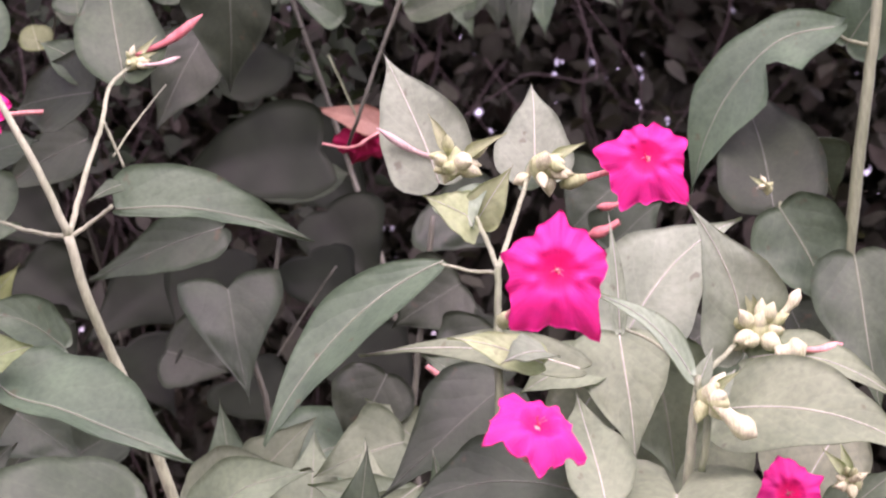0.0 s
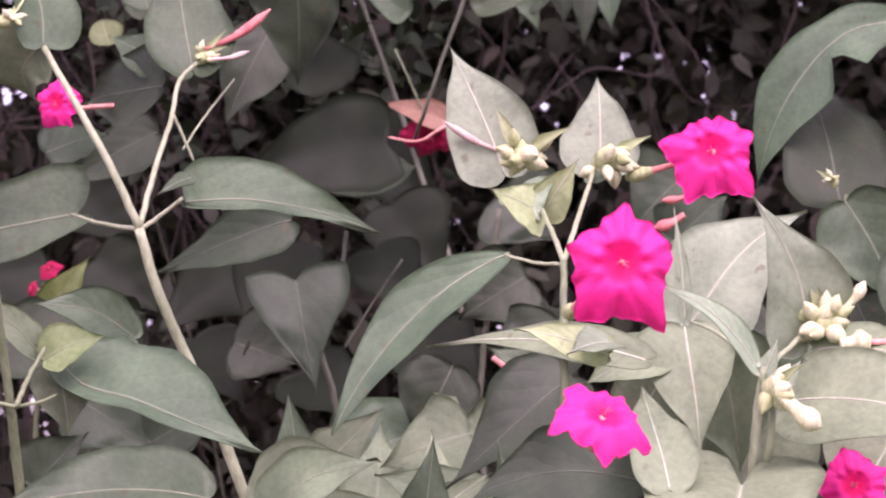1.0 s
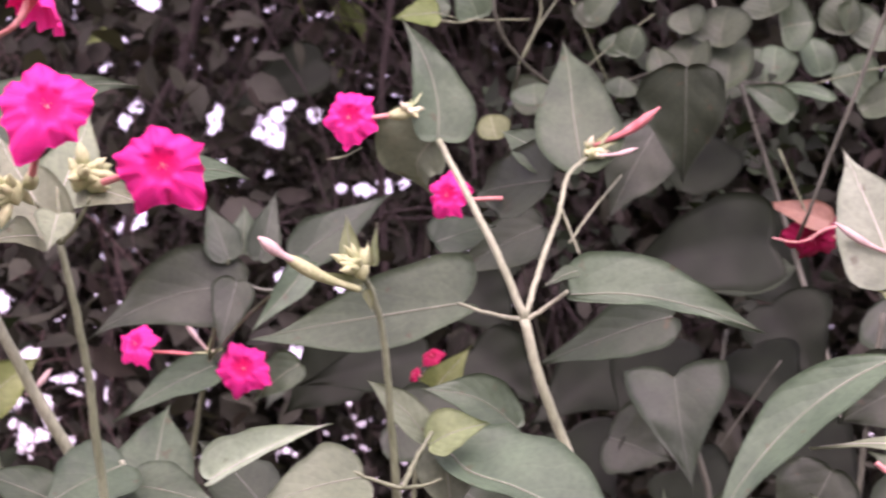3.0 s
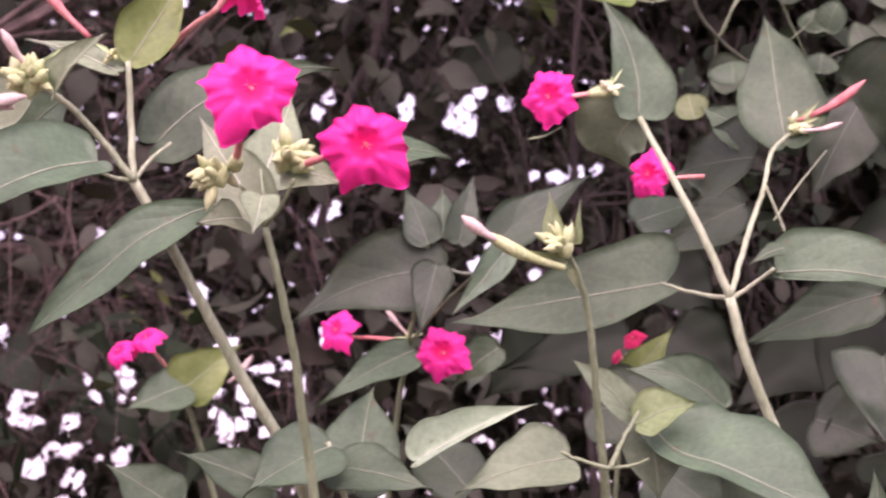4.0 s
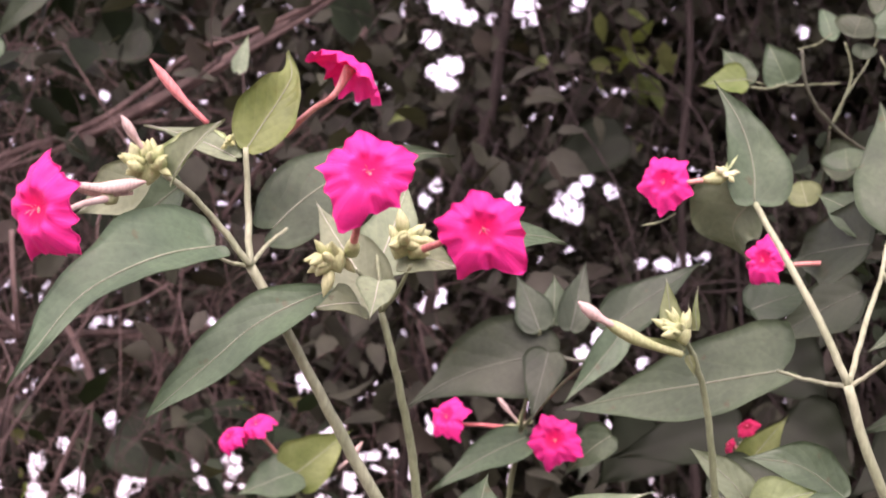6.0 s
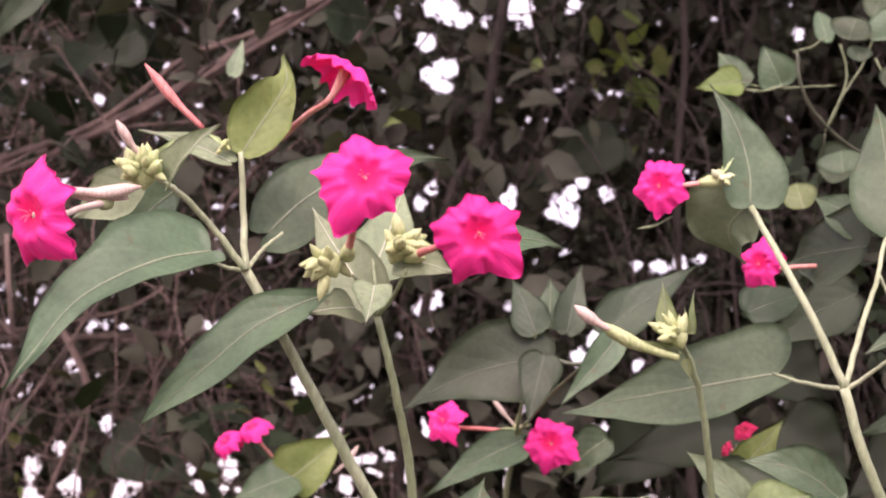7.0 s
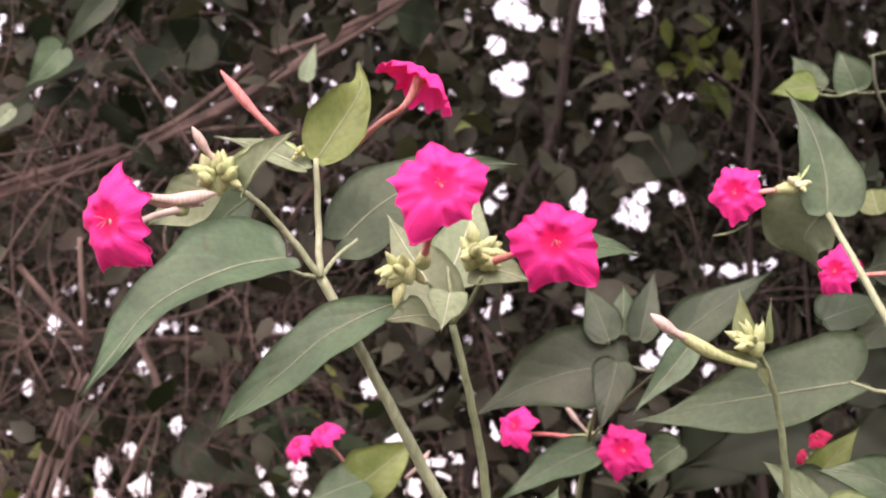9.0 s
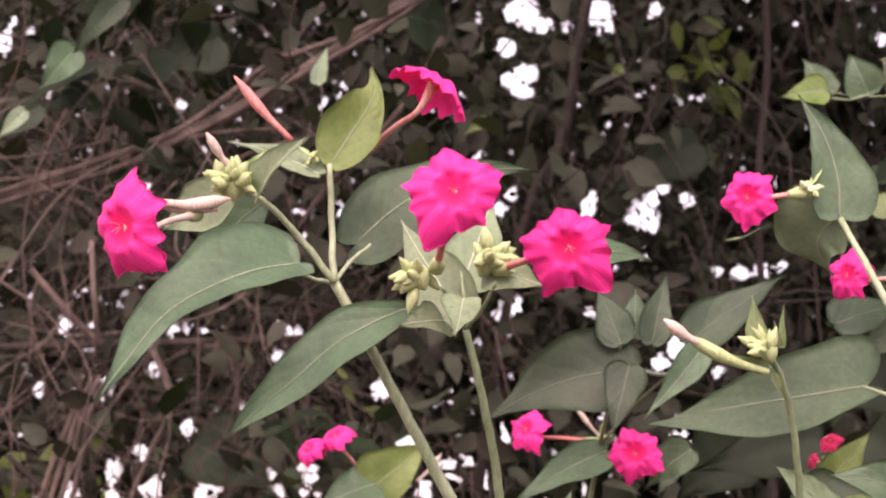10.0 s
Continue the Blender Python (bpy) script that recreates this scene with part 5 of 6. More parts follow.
leaf(pale_plant, (0.2965, 0.6593, 0.8592), (0.2858, 0.6608, 0.8699), 0.0069, material=TUBE_PALE, rib=False)
leaf(broad_shoot, (-0.0134, 0.9774, 0.9439), (0.0460, 0.9662, 0.9314), 0.0373, lean=(0, 0.4), material=DARK)
leaf(broad_shoot, (0.0182, 1.1263, 0.9190), (0.0577, 1.1205, 0.8882), 0.0459, lean=(0, 0.3), material=DARK)
leaf(broad_shoot, (0.0566, 1.1715, 0.8935), (0.1023, 1.1604, 0.9162), 0.0367, lean=(0, 0.3), material=DARK)
leaf(broad_shoot, (-0.0026, 0.9801, 0.8778), (0.0229, 0.9731, 0.9020), 0.0326, lean=(0, 0.4), material=DARK)

# the climber with round leaves
climber = plant("climber", (0.100, 1.420, 0.0), "climbing plant with small round green leaves on thin twigs", "climber", "")
stem(climber, [(0.0374, 1.2519, 1.2233), (0.0397, 1.2554, 1.2040), (0.0504, 1.2699, 1.1870), (0.0846, 1.3080, 1.1706), (0.1147, 1.3271, 1.1768), (0.1456, 1.3453, 1.1904), (0.1961, 1.3650, 1.1896), (0.2556, 1.3842, 1.1926)], [0.00104, 0.00112, 0.00112, 0.00104, 0.00087, 0.00079, 0.00071, 0.00056], STEM_DIM, name="twig")
stem(climber, [(0.0551, 1.2867, 1.1820), (0.0636, 1.2845, 1.1996), (0.0796, 1.2910, 1.2267), (0.0864, 1.2888, 1.2444)], [0.00073, 0.00073, 0.00064, 0.00056], STEM_OLD, name="twig")
stem(climber, [(0.0846, 1.3080, 1.1706), (0.1143, 1.3240, 1.2020), (0.1450, 1.3405, 1.2287)], [0.00066, 0.00058, 0.00049], STEM_OLD, name="twig")
stem(climber, [(0.0551, 1.2869, 1.1802), (0.0514, 1.3740, 1.1283), (0.0717, 1.4833, 1.0571), (0.1001, 1.5449, 0.9641), (0.1315, 1.6136, 0.7999), (0.1420, 1.6373, 0.5828), (0.1315, 1.6161, 0.3128), (0.1000, 1.5500, -0.0100)], [0.00073, 0.00073, 0.00073, 0.00073, 0.00080, 0.00087, 0.00094, 0.00105], STEM_DIM, name="twig")
stem(climber, [(0.2556, 1.3842, 1.1926), (0.2934, 1.3826, 1.2025), (0.3311, 1.3813, 1.2106)], [0.00069, 0.00061, 0.00052], STEM_OLD, name="twig")
stem(climber, [(0.2226, 1.3209, 1.1370), (0.2449, 1.3268, 1.0873)], [0.00066, 0.00066], STEM_OLD, name="twig")
round_leaf(climber, (0.1451, 1.3051, 1.1892), 0.0186, 0.0222, (0.15, 0.45), 0, material=VINE)
round_leaf(climber, (0.1647, 1.3042, 1.1948), 0.0304, 0.0393, (-0.15, 0.45), 10, material=VINE)
round_leaf(climber, (0.1897, 1.3044, 1.1916), 0.0322, 0.0429, (0, 0.45), -5, material=VINE)
round_leaf(climber, (0.2296, 1.3825, 1.2084), 0.0208, 0.0284, (-0.15, 0.45), 5, material=LEAF)
round_leaf(climber, (0.2507, 1.3427, 1.2028), 0.0258, 0.0294, (0.15, 0.45), -15, material=LEAF)
round_leaf(climber, (0.0632, 1.3087, 1.1668), 0.0268, 0.0250, (-0.15, 0.45), 80, material=VINE)
round_leaf(climber, (0.2170, 1.3073, 1.1654), 0.0214, 0.0340, (0, 0.45), -45, material=VINE)
round_leaf(climber, (0.1490, 1.3077, 1.1680), 0.0161, 0.0268, (-0.15, 0.45), -40, material=LEAF)
round_leaf(climber, (0.1841, 1.3018, 1.2128), 0.0393, 0.0322, (0, 0.45), 20, material=VINE)
round_leaf(climber, (0.2305, 1.3013, 1.2135), 0.0429, 0.0214, (0.15, 0.45), 70, material=VINE)
round_leaf(climber, (0.2734, 1.3008, 1.2141), 0.0393, 0.0250, (0.15, 0.45), 60, material=VINE)
round_leaf(climber, (0.2365, 1.3062, 1.1727), 0.0107, 0.0429, (0.15, 0.45), -65, material=LEAF)
round_leaf(climber, (0.1018, 1.3019, 1.2188), 0.0250, 0.0214, (0.15, 0.45), 20, material=VINE)
round_leaf(climber, (0.1270, 1.3038, 1.2014), 0.0214, 0.0214, (-0.15, 0.45), 40, material=LEAF)
round_leaf(climber, (0.2985, 1.3014, 1.2073), 0.0322, 0.0286, (-0.15, 0.45), 30, material=VINE)
round_leaf(climber, (0.2991, 1.3057, 1.1718), 0.0250, 0.0643, (-0.15, 0.45), 70, material=VINE)
round_leaf(climber, (0.2590, 1.3001, 1.2210), 0.0286, 0.0286, (0, 0.45), 0, material=VINE)
round_leaf(climber, (0.1626, 1.3016, 1.2161), 0.0250, 0.0214, (0, 0.45), 0, material=VINE)
round_leaf(climber, (0.2124, 1.2997, 1.2274), 0.0322, 0.0214, (-0.15, 0.45), 0, material=VINE)
round_leaf(climber, (0.1203, 1.3073, 1.1729), 0.0214, 0.0143, (0, 0.45), 0, material=VINE)
round_leaf(climber, (0.0401, 1.3058, 1.1459), 0.0210, 0.0200, (0.15, 0.45), 0, material=LIGHT)
round_leaf(climber, (0.0603, 1.3142, 1.1224), 0.0214, 0.0179, (0.15, 0.45), 20, material=YELLOW)
round_leaf(climber, (0.1336, 1.2989, 1.2405), 0.0322, 0.0286, (0.15, 0.45), 0, material=VINE)
round_leaf(climber, (0.1764, 1.2980, 1.2446), 0.0322, 0.0286, (0.15, 0.45), 0, material=VINE)
round_leaf(climber, (0.2193, 1.2970, 1.2488), 0.0322, 0.0286, (0.15, 0.45), 0, material=VINE)
round_leaf(climber, (0.2622, 1.2970, 1.2458), 0.0322, 0.0286, (0.15, 0.45), 0, material=VINE)

# the climber leaf pair over the pointed leaf
leaf(climber, (0.0042, 1.2890, 1.2142), (-0.0248, 1.2848, 1.2090), 0.0191, material=YELLOW)
leaf(climber, (0.0059, 1.2897, 1.2115), (-0.0112, 1.3029, 1.2384), 0.0193)
round_leaf(climber, (0.0248, 1.2911, 1.2230), 0.0235, 0.0270, (0, 0.3), -25, material=LEAF, stalk=(0.0059, 1.2900, 1.2098))
stem(climber, [(0.0008, 1.2883, 1.2148), (0.0213, 1.2924, 1.2113), (0.0623, 1.2992, 1.2137)], [0.00048, 0.00056, 0.00056], STEM_OLD, name="twig")
stem(climber, [(0.0592, 1.3061, 1.1910), (0.0696, 1.3024, 1.2208), (0.0653, 1.2987, 1.2398)], [0.00097, 0.00081, 0.00064], STEM_OLD, name="twig")
stem(climber, [(0.0877, 1.3126, 1.2341), (0.1054, 1.3210, 1.1960), (0.1169, 1.3357, 1.1773)], [0.00081, 0.00073, 0.00065], STEM_OLD, name="twig")
stem(climber, [(0.0360, 1.2862, 1.2321), (0.0482, 1.2871, 1.2358), (0.0568, 1.2871, 1.2422)], [0.00056, 0.00048, 0.00040], STEM_OLD, name="twig")
round_leaf(climber, (0.0565, 1.3348, 1.2617), 0.0131, 0.0261, (0.2, 0.5), -8, material=LEAF)
round_leaf(climber, (0.0708, 1.2586, 1.2394), 0.0253, 0.0164, (-0.2, 0.5), 10, material=VINE)
round_leaf(climber, (0.0928, 1.2607, 1.2426), 0.0287, 0.0205, (0.2, 0.5), -20, material=LEAF)
round_leaf(climber, (0.1064, 1.2665, 1.2180), 0.0178, 0.0307, (-0.2, 0.5), 25, material=VINE)
round_leaf(climber, (0.0883, 1.2975, 1.2636), 0.0176, 0.0190, (0.2, 0.5), 0, material=VINE)
round_leaf(climber, (0.1064, 1.2613, 1.2490), 0.0219, 0.0239, (-0.2, 0.5), 15, material=LEAF)
round_leaf(climber, (0.0742, 1.2615, 1.2247), 0.0150, 0.0116, (0, 0.5), 0, material=VINE)
round_leaf(climber, (0.0642, 1.2709, 1.1605), 0.0260, 0.0191, (0, 0.5), 0, material=VINE)
round_leaf(climber, (0.1214, 1.3512, 1.2101), 0.0218, 0.0160, (0.2, 0.5), 0, material=LEAF)

# the leafy shoots that fill the foot of the plants
foot_shoot = plant("leafy_shoot", (0.120, 0.950, 0.0), "dense low shoots of grey-green leaves at the plants' feet", "plant", "")
stem(foot_shoot, [(0.1574, 0.9437, 0.8499), (0.1595, 0.9443, 0.8346), (0.1718, 0.9485, 0.6719), (0.1693, 0.9508, 0.4769), (0.1521, 0.9513, 0.2496), (0.1200, 0.9500, -0.0100)], [0.00113, 0.00131, 0.00144, 0.00158, 0.00171, 0.00190])
leaf(foot_shoot, (0.1473, 0.9461, 0.8453), (0.1569, 0.9712, 0.9031), 0.0403, lean=(0, 0.4), material=DUSTY)
leaf(foot_shoot, (0.1711, 0.8900, 0.8472), (0.1688, 0.9077, 0.8988), 0.0313, lean=(0.1, 0.4), material=GREY)
leaf(foot_shoot, (0.1317, 0.9982, 0.8803), (0.1599, 0.9907, 0.9079), 0.0270, material=DUSTY)
leaf(foot_shoot, (0.1464, 0.8536, 0.8551), (0.1831, 0.8446, 0.8800), 0.0253, lean=(0.1, 0.5), material=GREY)
leaf(foot_shoot, (0.1961, 0.8232, 0.8541), (0.1819, 0.8235, 0.8945), 0.0165, lean=(0, 0.4), material=GREY)
leaf(foot_shoot, (0.1001, 0.9244, 0.8539), (0.1599, 0.8911, 0.8668), 0.0313, lean=(0, 0.6), material=DUSTY)
leaf(foot_shoot, (0.0794, 0.9084, 0.8510), (0.1083, 0.9011, 0.8738), 0.0243, lean=(0, 0.6))
leaf(foot_shoot, (0.2079, 0.9819, 0.8931), (0.1824, 0.9857, 0.9155), 0.0270, lean=(0, 0.4), material=DUSTY)
leaf(foot_shoot, (0.1934, 0.8645, 0.8545), (0.1374, 0.8640, 0.8806), 0.0280, lean=(0, 0.6), material=DUSTY, peak=0.35, heart=0.05, via=[(0.1698, 0.8634, 0.8674)])
leaf(foot_shoot, (0.1853, 1.0066, 0.8967), (0.1237, 1.0004, 0.8700), 0.0404, lean=(0, 0.5), peak=0.35, heart=0.05, via=[(0.1569, 1.0027, 0.8872)])
leaf(foot_shoot, (0.0959, 0.8738, 0.8591), (0.1385, 0.8532, 0.8865), 0.0277, lean=(0, 0.6), material=DUSTY, peaks=(0.3, 0.3), heart=0.04, via=[(0.1095, 0.8647, 0.8772)])
leaf(foot_shoot, (0.0859, 1.2108, 0.8971), (0.0459, 1.2172, 0.9244), 0.0442, lean=(0, 0.4), material=DARK)
leaf(foot_shoot, (0.0385, 1.2211, 0.8863), (0.0799, 1.2114, 0.9070), 0.0353, lean=(0, 0.4), material=DARK)
leaf(foot_shoot, (0.0131, 1.2270, 0.8746), (0.0359, 1.2204, 0.9056), 0.0353, lean=(0, 0.4), material=DARK)
leaf(foot_shoot, (0.2288, 0.9254, 0.9127), (0.1995, 0.9299, 0.9342), 0.0256)
# filler leaves behind the plants, deep shade put into their colour
leaf(foot_shoot, (0.2083, 1.4284, 1.0992), (0.2673, 1.4206, 1.0350), 0.0676, lean=(0.1, 0.3), material=DEEP_SHADE, rib=False)
leaf(foot_shoot, (0.2112, 1.2788, 1.0333), (0.2402, 1.2562, 0.9755), 0.0570, lean=(0, 0.3), material=DEEP_SHADE, rib=False)
leaf(foot_shoot, (0.1932, 1.2333, 1.0022), (0.2165, 1.2011, 0.9533), 0.0455, lean=(0.1, 0.3), material=DEEP_SHADE, rib=False)
leaf(foot_shoot, (0.1410, 1.2436, 1.0061), (0.1124, 1.2025, 0.9408), 0.0511, lean=(-0.2, 0.3), material=DEEP_SHADE, rib=False)
leaf(foot_shoot, (0.1252, 1.2984, 0.9988), (0.0611, 1.2632, 0.9545), 0.0563, lean=(0, 0.3), material=DEEP_SHADE, rib=False)
leaf(foot_shoot, (0.2019, 1.1330, 0.9446), (0.2312, 1.0991, 0.9034), 0.0474, lean=(0, 0.4), material=DEEP_SHADE, rib=False)
leaf(foot_shoot, (0.0872, 1.2580, 0.9534), (0.1115, 1.2048, 0.9088), 0.0481, lean=(0.1, 0.4), material=DEEP_SHADE, rib=False)
leaf(foot_shoot, (0.0292, 1.3197, 0.9717), (0.0585, 1.3167, 0.9255), 0.0542, lean=(0, 0.3), material=DEEP_SHADE, rib=False)
leaf(foot_shoot, (0.1435, 1.1969, 0.9299), (0.1765, 1.1413, 0.8967), 0.0433, lean=(0, 0.4), material=DEEP_SHADE, rib=False)
leaf(foot_shoot, (0.2715, 1.1179, 0.9601), (0.2377, 1.0962, 0.9270), 0.0418, lean=(0, 0.3), material=DEEP_SHADE, rib=False)
leaf(foot_shoot, (0.0306, 1.3680, 1.0101), (0.0755, 1.3613, 0.9723), 0.0497, lean=(0, 0.3), material=DEEP_SHADE, rib=False)
leaf(foot_shoot, (0.1818, 1.3308, 1.1116), (0.1671, 1.3817, 1.1611), 0.0506, lean=(0, 0.3), material=DEEP_SHADE, rib=False)
leaf(foot_shoot, (0.0214, 1.4178, 1.0591), (0.0606, 1.4124, 1.0202), 0.0515, lean=(0, 0.3), material=DEEP_SHADE, rib=False)


# ---- the thicket behind ----
thicket = plant("thicket", (0.0, 3.2, 0.0), "dense dark thicket of leaves and twigs with bright gaps", "hedge")

# gaps through which the sky shows, placed to fit the camera's view: slopes sideways and upward, and half sizes
UPPER_GAPS = [
    (-0.1418, 0.2838, 0.0087, 0.0054),
    (-0.1497, 0.2654, 0.0045, 0.0045),
    (-0.1572, 0.2612, 0.0030, 0.0020),
    (-0.1332, 0.2765, 0.0074, 0.0025),
    (-0.1198, 0.2754, 0.0022, 0.0035),
    (-0.1042, 0.2825, 0.0069, 0.0054),
    (-0.0985, 0.2739, 0.0020, 0.0025),
    (-0.0766, 0.2826, 0.0030, 0.0040),
    (-0.1391, 0.2519, 0.0067, 0.0045),
    (-0.1471, 0.2497, 0.0045, 0.0032),
    (-0.1408, 0.2425, 0.0054, 0.0025),
    (-0.0528, 0.2183, 0.0017, 0.0022),
    (-0.0582, 0.2101, 0.0022, 0.0032),
    (-0.0643, 0.2027, 0.0012, 0.0015),
    (-0.0715, 0.1950, 0.0027, 0.0032),
    (-0.0782, 0.1890, 0.0030, 0.0035),
    (-0.0821, 0.1821, 0.0059, 0.0059),
    (-0.0767, 0.1771, 0.0025, 0.0040),
    (-0.0598, 0.1897, 0.0040, 0.0032),
    (-0.0881, 0.1821, 0.0020, 0.0020),
    (-0.1080, 0.1855, 0.0030, 0.0054),
    (-0.1054, 0.1918, 0.0020, 0.0020),
    (-0.0882, 0.1744, 0.0030, 0.0015),
]
MIDDLE_GAPS = [
    (-0.0596, 0.1683, 0.0022, 0.0020),
    (-0.0956, 0.1780, 0.0015, 0.0015),
    (-0.1452, 0.1920, 0.0027, 0.0035),
    (-0.1506, 0.1851, 0.0022, 0.0032),
    (0.0111, 0.2613, 0.0017, 0.0022),
    (0.0310, 0.2665, 0.0022, 0.0030),
    (0.0254, 0.1750, 0.0020, 0.0022),
    (-0.0786, 0.1593, 0.0025, 0.0022),
    (-0.0953, 0.1566, 0.0017, 0.0015),
    (-0.0691, 0.1525, 0.0017, 0.0017),
    (-0.0462, 0.1542, 0.0025, 0.0025),
    (-0.0355, 0.1534, 0.0042, 0.0025),
    (-0.0252, 0.1553, 0.0032, 0.0040),
    (-0.0160, 0.1562, 0.0022, 0.0022),
    (-0.0252, 0.1365, 0.0015, 0.0015),
    (-0.0639, 0.1182, 0.0049, 0.0054),
    (-0.0726, 0.1106, 0.0040, 0.0030),
    (-0.0453, 0.1064, 0.0030, 0.0025),
    (-0.1480, 0.1353, 0.0059, 0.0035),
    (-0.1384, 0.1367, 0.0025, 0.0015),
    (-0.1743, 0.1573, 0.0020, 0.0025),
    (-0.1234, 0.0666, 0.0022, 0.0020),
    (-0.1564, 0.0540, 0.0027, 0.0040),
    (-0.1620, 0.0625, 0.0017, 0.0017),
]
LOWER_GAPS = [
    (-0.2556, 0.1348, 0.0020, 0.0017),
    (-0.2596, 0.1278, 0.0030, 0.0022),
    (-0.2523, 0.1237, 0.0054, 0.0030),
    (-0.2441, 0.1307, 0.0020, 0.0015),
    (-0.2580, 0.1120, 0.0020, 0.0032),
    (-0.3681, 0.1257, 0.0032, 0.0042),
    (-0.3202, 0.1050, 0.0035, 0.0035),
    (-0.3085, 0.1023, 0.0017, 0.0017),
    (-0.3795, 0.0945, 0.0027, 0.0040),
    (-0.2071, 0.0965, 0.0040, 0.0049),
    (-0.2496, 0.0919, 0.0017, 0.0012),
    (-0.2723, 0.0930, 0.0020, 0.0020),
    (-0.2734, 0.0852, 0.0020, 0.0035),
    (-0.2879, 0.0790, 0.0020, 0.0054),
    (-0.2973, 0.0780, 0.0020, 0.0035),
    (-0.3029, 0.0768, 0.0027, 0.0035),
    (-0.2977, 0.0686, 0.0015, 0.0017),
    (-0.3253, 0.0646, 0.0037, 0.0030),
    (-0.2398, 0.0570, 0.0025, 0.0022),
    (-0.2435, 0.0456, 0.0022, 0.0020),
    (-0.2360, 0.0463, 0.0017, 0.0017),
    (-0.3392, 0.0547, 0.0035, 0.0045),
    (-0.3192, 0.0476, 0.0054, 0.0054),
    (-0.3603, 0.0441, 0.0045, 0.0040),
]
LEFT_GAPS = [
    (-0.3744, 0.2825, 0.0020, 0.0030),
    (-0.3942, 0.2754, 0.0012, 0.0020),
    (-0.4087, 0.2727, 0.0032, 0.0054),
    (-0.4057, 0.2831, 0.0020, 0.0025),
    (-0.3287, 0.2684, 0.0017, 0.0017),
    (-0.3221, 0.2854, 0.0015, 0.0017),
    (-0.3514, 0.2488, 0.0015, 0.0020),
    (-0.3403, 0.2466, 0.0015, 0.0040),
    (-0.3686, 0.2352, 0.0017, 0.0015),
    (-0.3278, 0.2347, 0.0022, 0.0030),
    (-0.3133, 0.2389, 0.0020, 0.0035),
    (-0.2926, 0.2547, 0.0015, 0.0035),
    (-0.2868, 0.2569, 0.0025, 0.0030),
    (-0.2794, 0.2545, 0.0017, 0.0020),
    (-0.2575, 0.2507, 0.0022, 0.0020),
    (-0.3594, 0.2161, 0.0020, 0.0025),
    (-0.3714, 0.1968, 0.0020, 0.0020),
    (-0.3819, 0.1925, 0.0020, 0.0022),
    (-0.3279, 0.1971, 0.0012, 0.0025),
    (-0.2031, 0.2120, 0.0017, 0.0015),
    (-0.2027, 0.2885, 0.0040, 0.0025),
    (-0.1865, 0.2703, 0.0025, 0.0022),
    (-0.3898, 0.1048, 0.0012, 0.0012),
    (-0.4001, 0.1169, 0.0015, 0.0030),
]
GAPS = UPPER_GAPS + MIDDLE_GAPS + LOWER_GAPS + LEFT_GAPS


# pinholes between the leaves, in areas chosen to fit the camera's view
rng_pin = np.random.default_rng(21)
PINHOLES = [(rng_pin.uniform(-0.42, -0.17), rng_pin.uniform(0.02, 0.22), rng_pin.uniform(0.0005, 0.0014), rng_pin.uniform(0.0006, 0.0018)) for _ in range(60)]
PINHOLES += [(rng_pin.uniform(0.16, 0.46), rng_pin.uniform(0.10, 0.24), rng_pin.uniform(0.0008, 0.0020), rng_pin.uniform(0.0008, 0.0020)) for _ in range(40)]
# more pinholes low in the thicket, also fitted to the camera's view
PINHOLES += [(rng_pin.uniform(-0.348, -0.239), rng_pin.uniform(-0.018, 0.064), rng_pin.uniform(0.0014, 0.0050), rng_pin.uniform(0.0016, 0.0060)) for _ in range(60)]
PINHOLES += [(rng_pin.uniform(-0.206, -0.164), rng_pin.uniform(0.027, 0.074), rng_pin.uniform(0.0015, 0.0050), rng_pin.uniform(0.0010, 0.0028)) for _ in range(26)]
PINHOLES += [(rng_pin.uniform(-0.164, -0.094), rng_pin.uniform(0.103, 0.175), rng_pin.uniform(0.0010, 0.0026), rng_pin.uniform(0.0008, 0.0020)) for _ in range(24)]


def in_gap(p, margin=0.0):
    """Whether each place lies on a line of sight through a gap, or within a margin of one."""
    sx, sz = p[:, 0] / p[:, 1], (p[:, 2] - 0.9) / p[:, 1]
    found = np.zeros(len(p), dtype=bool)
    for x, z, rx, rz in GAPS + PINHOLES:
        found |= ((sx - x) / (rx + margin)) ** 2 + ((sz - z) / (rz + margin)) ** 2 < 1
    return found


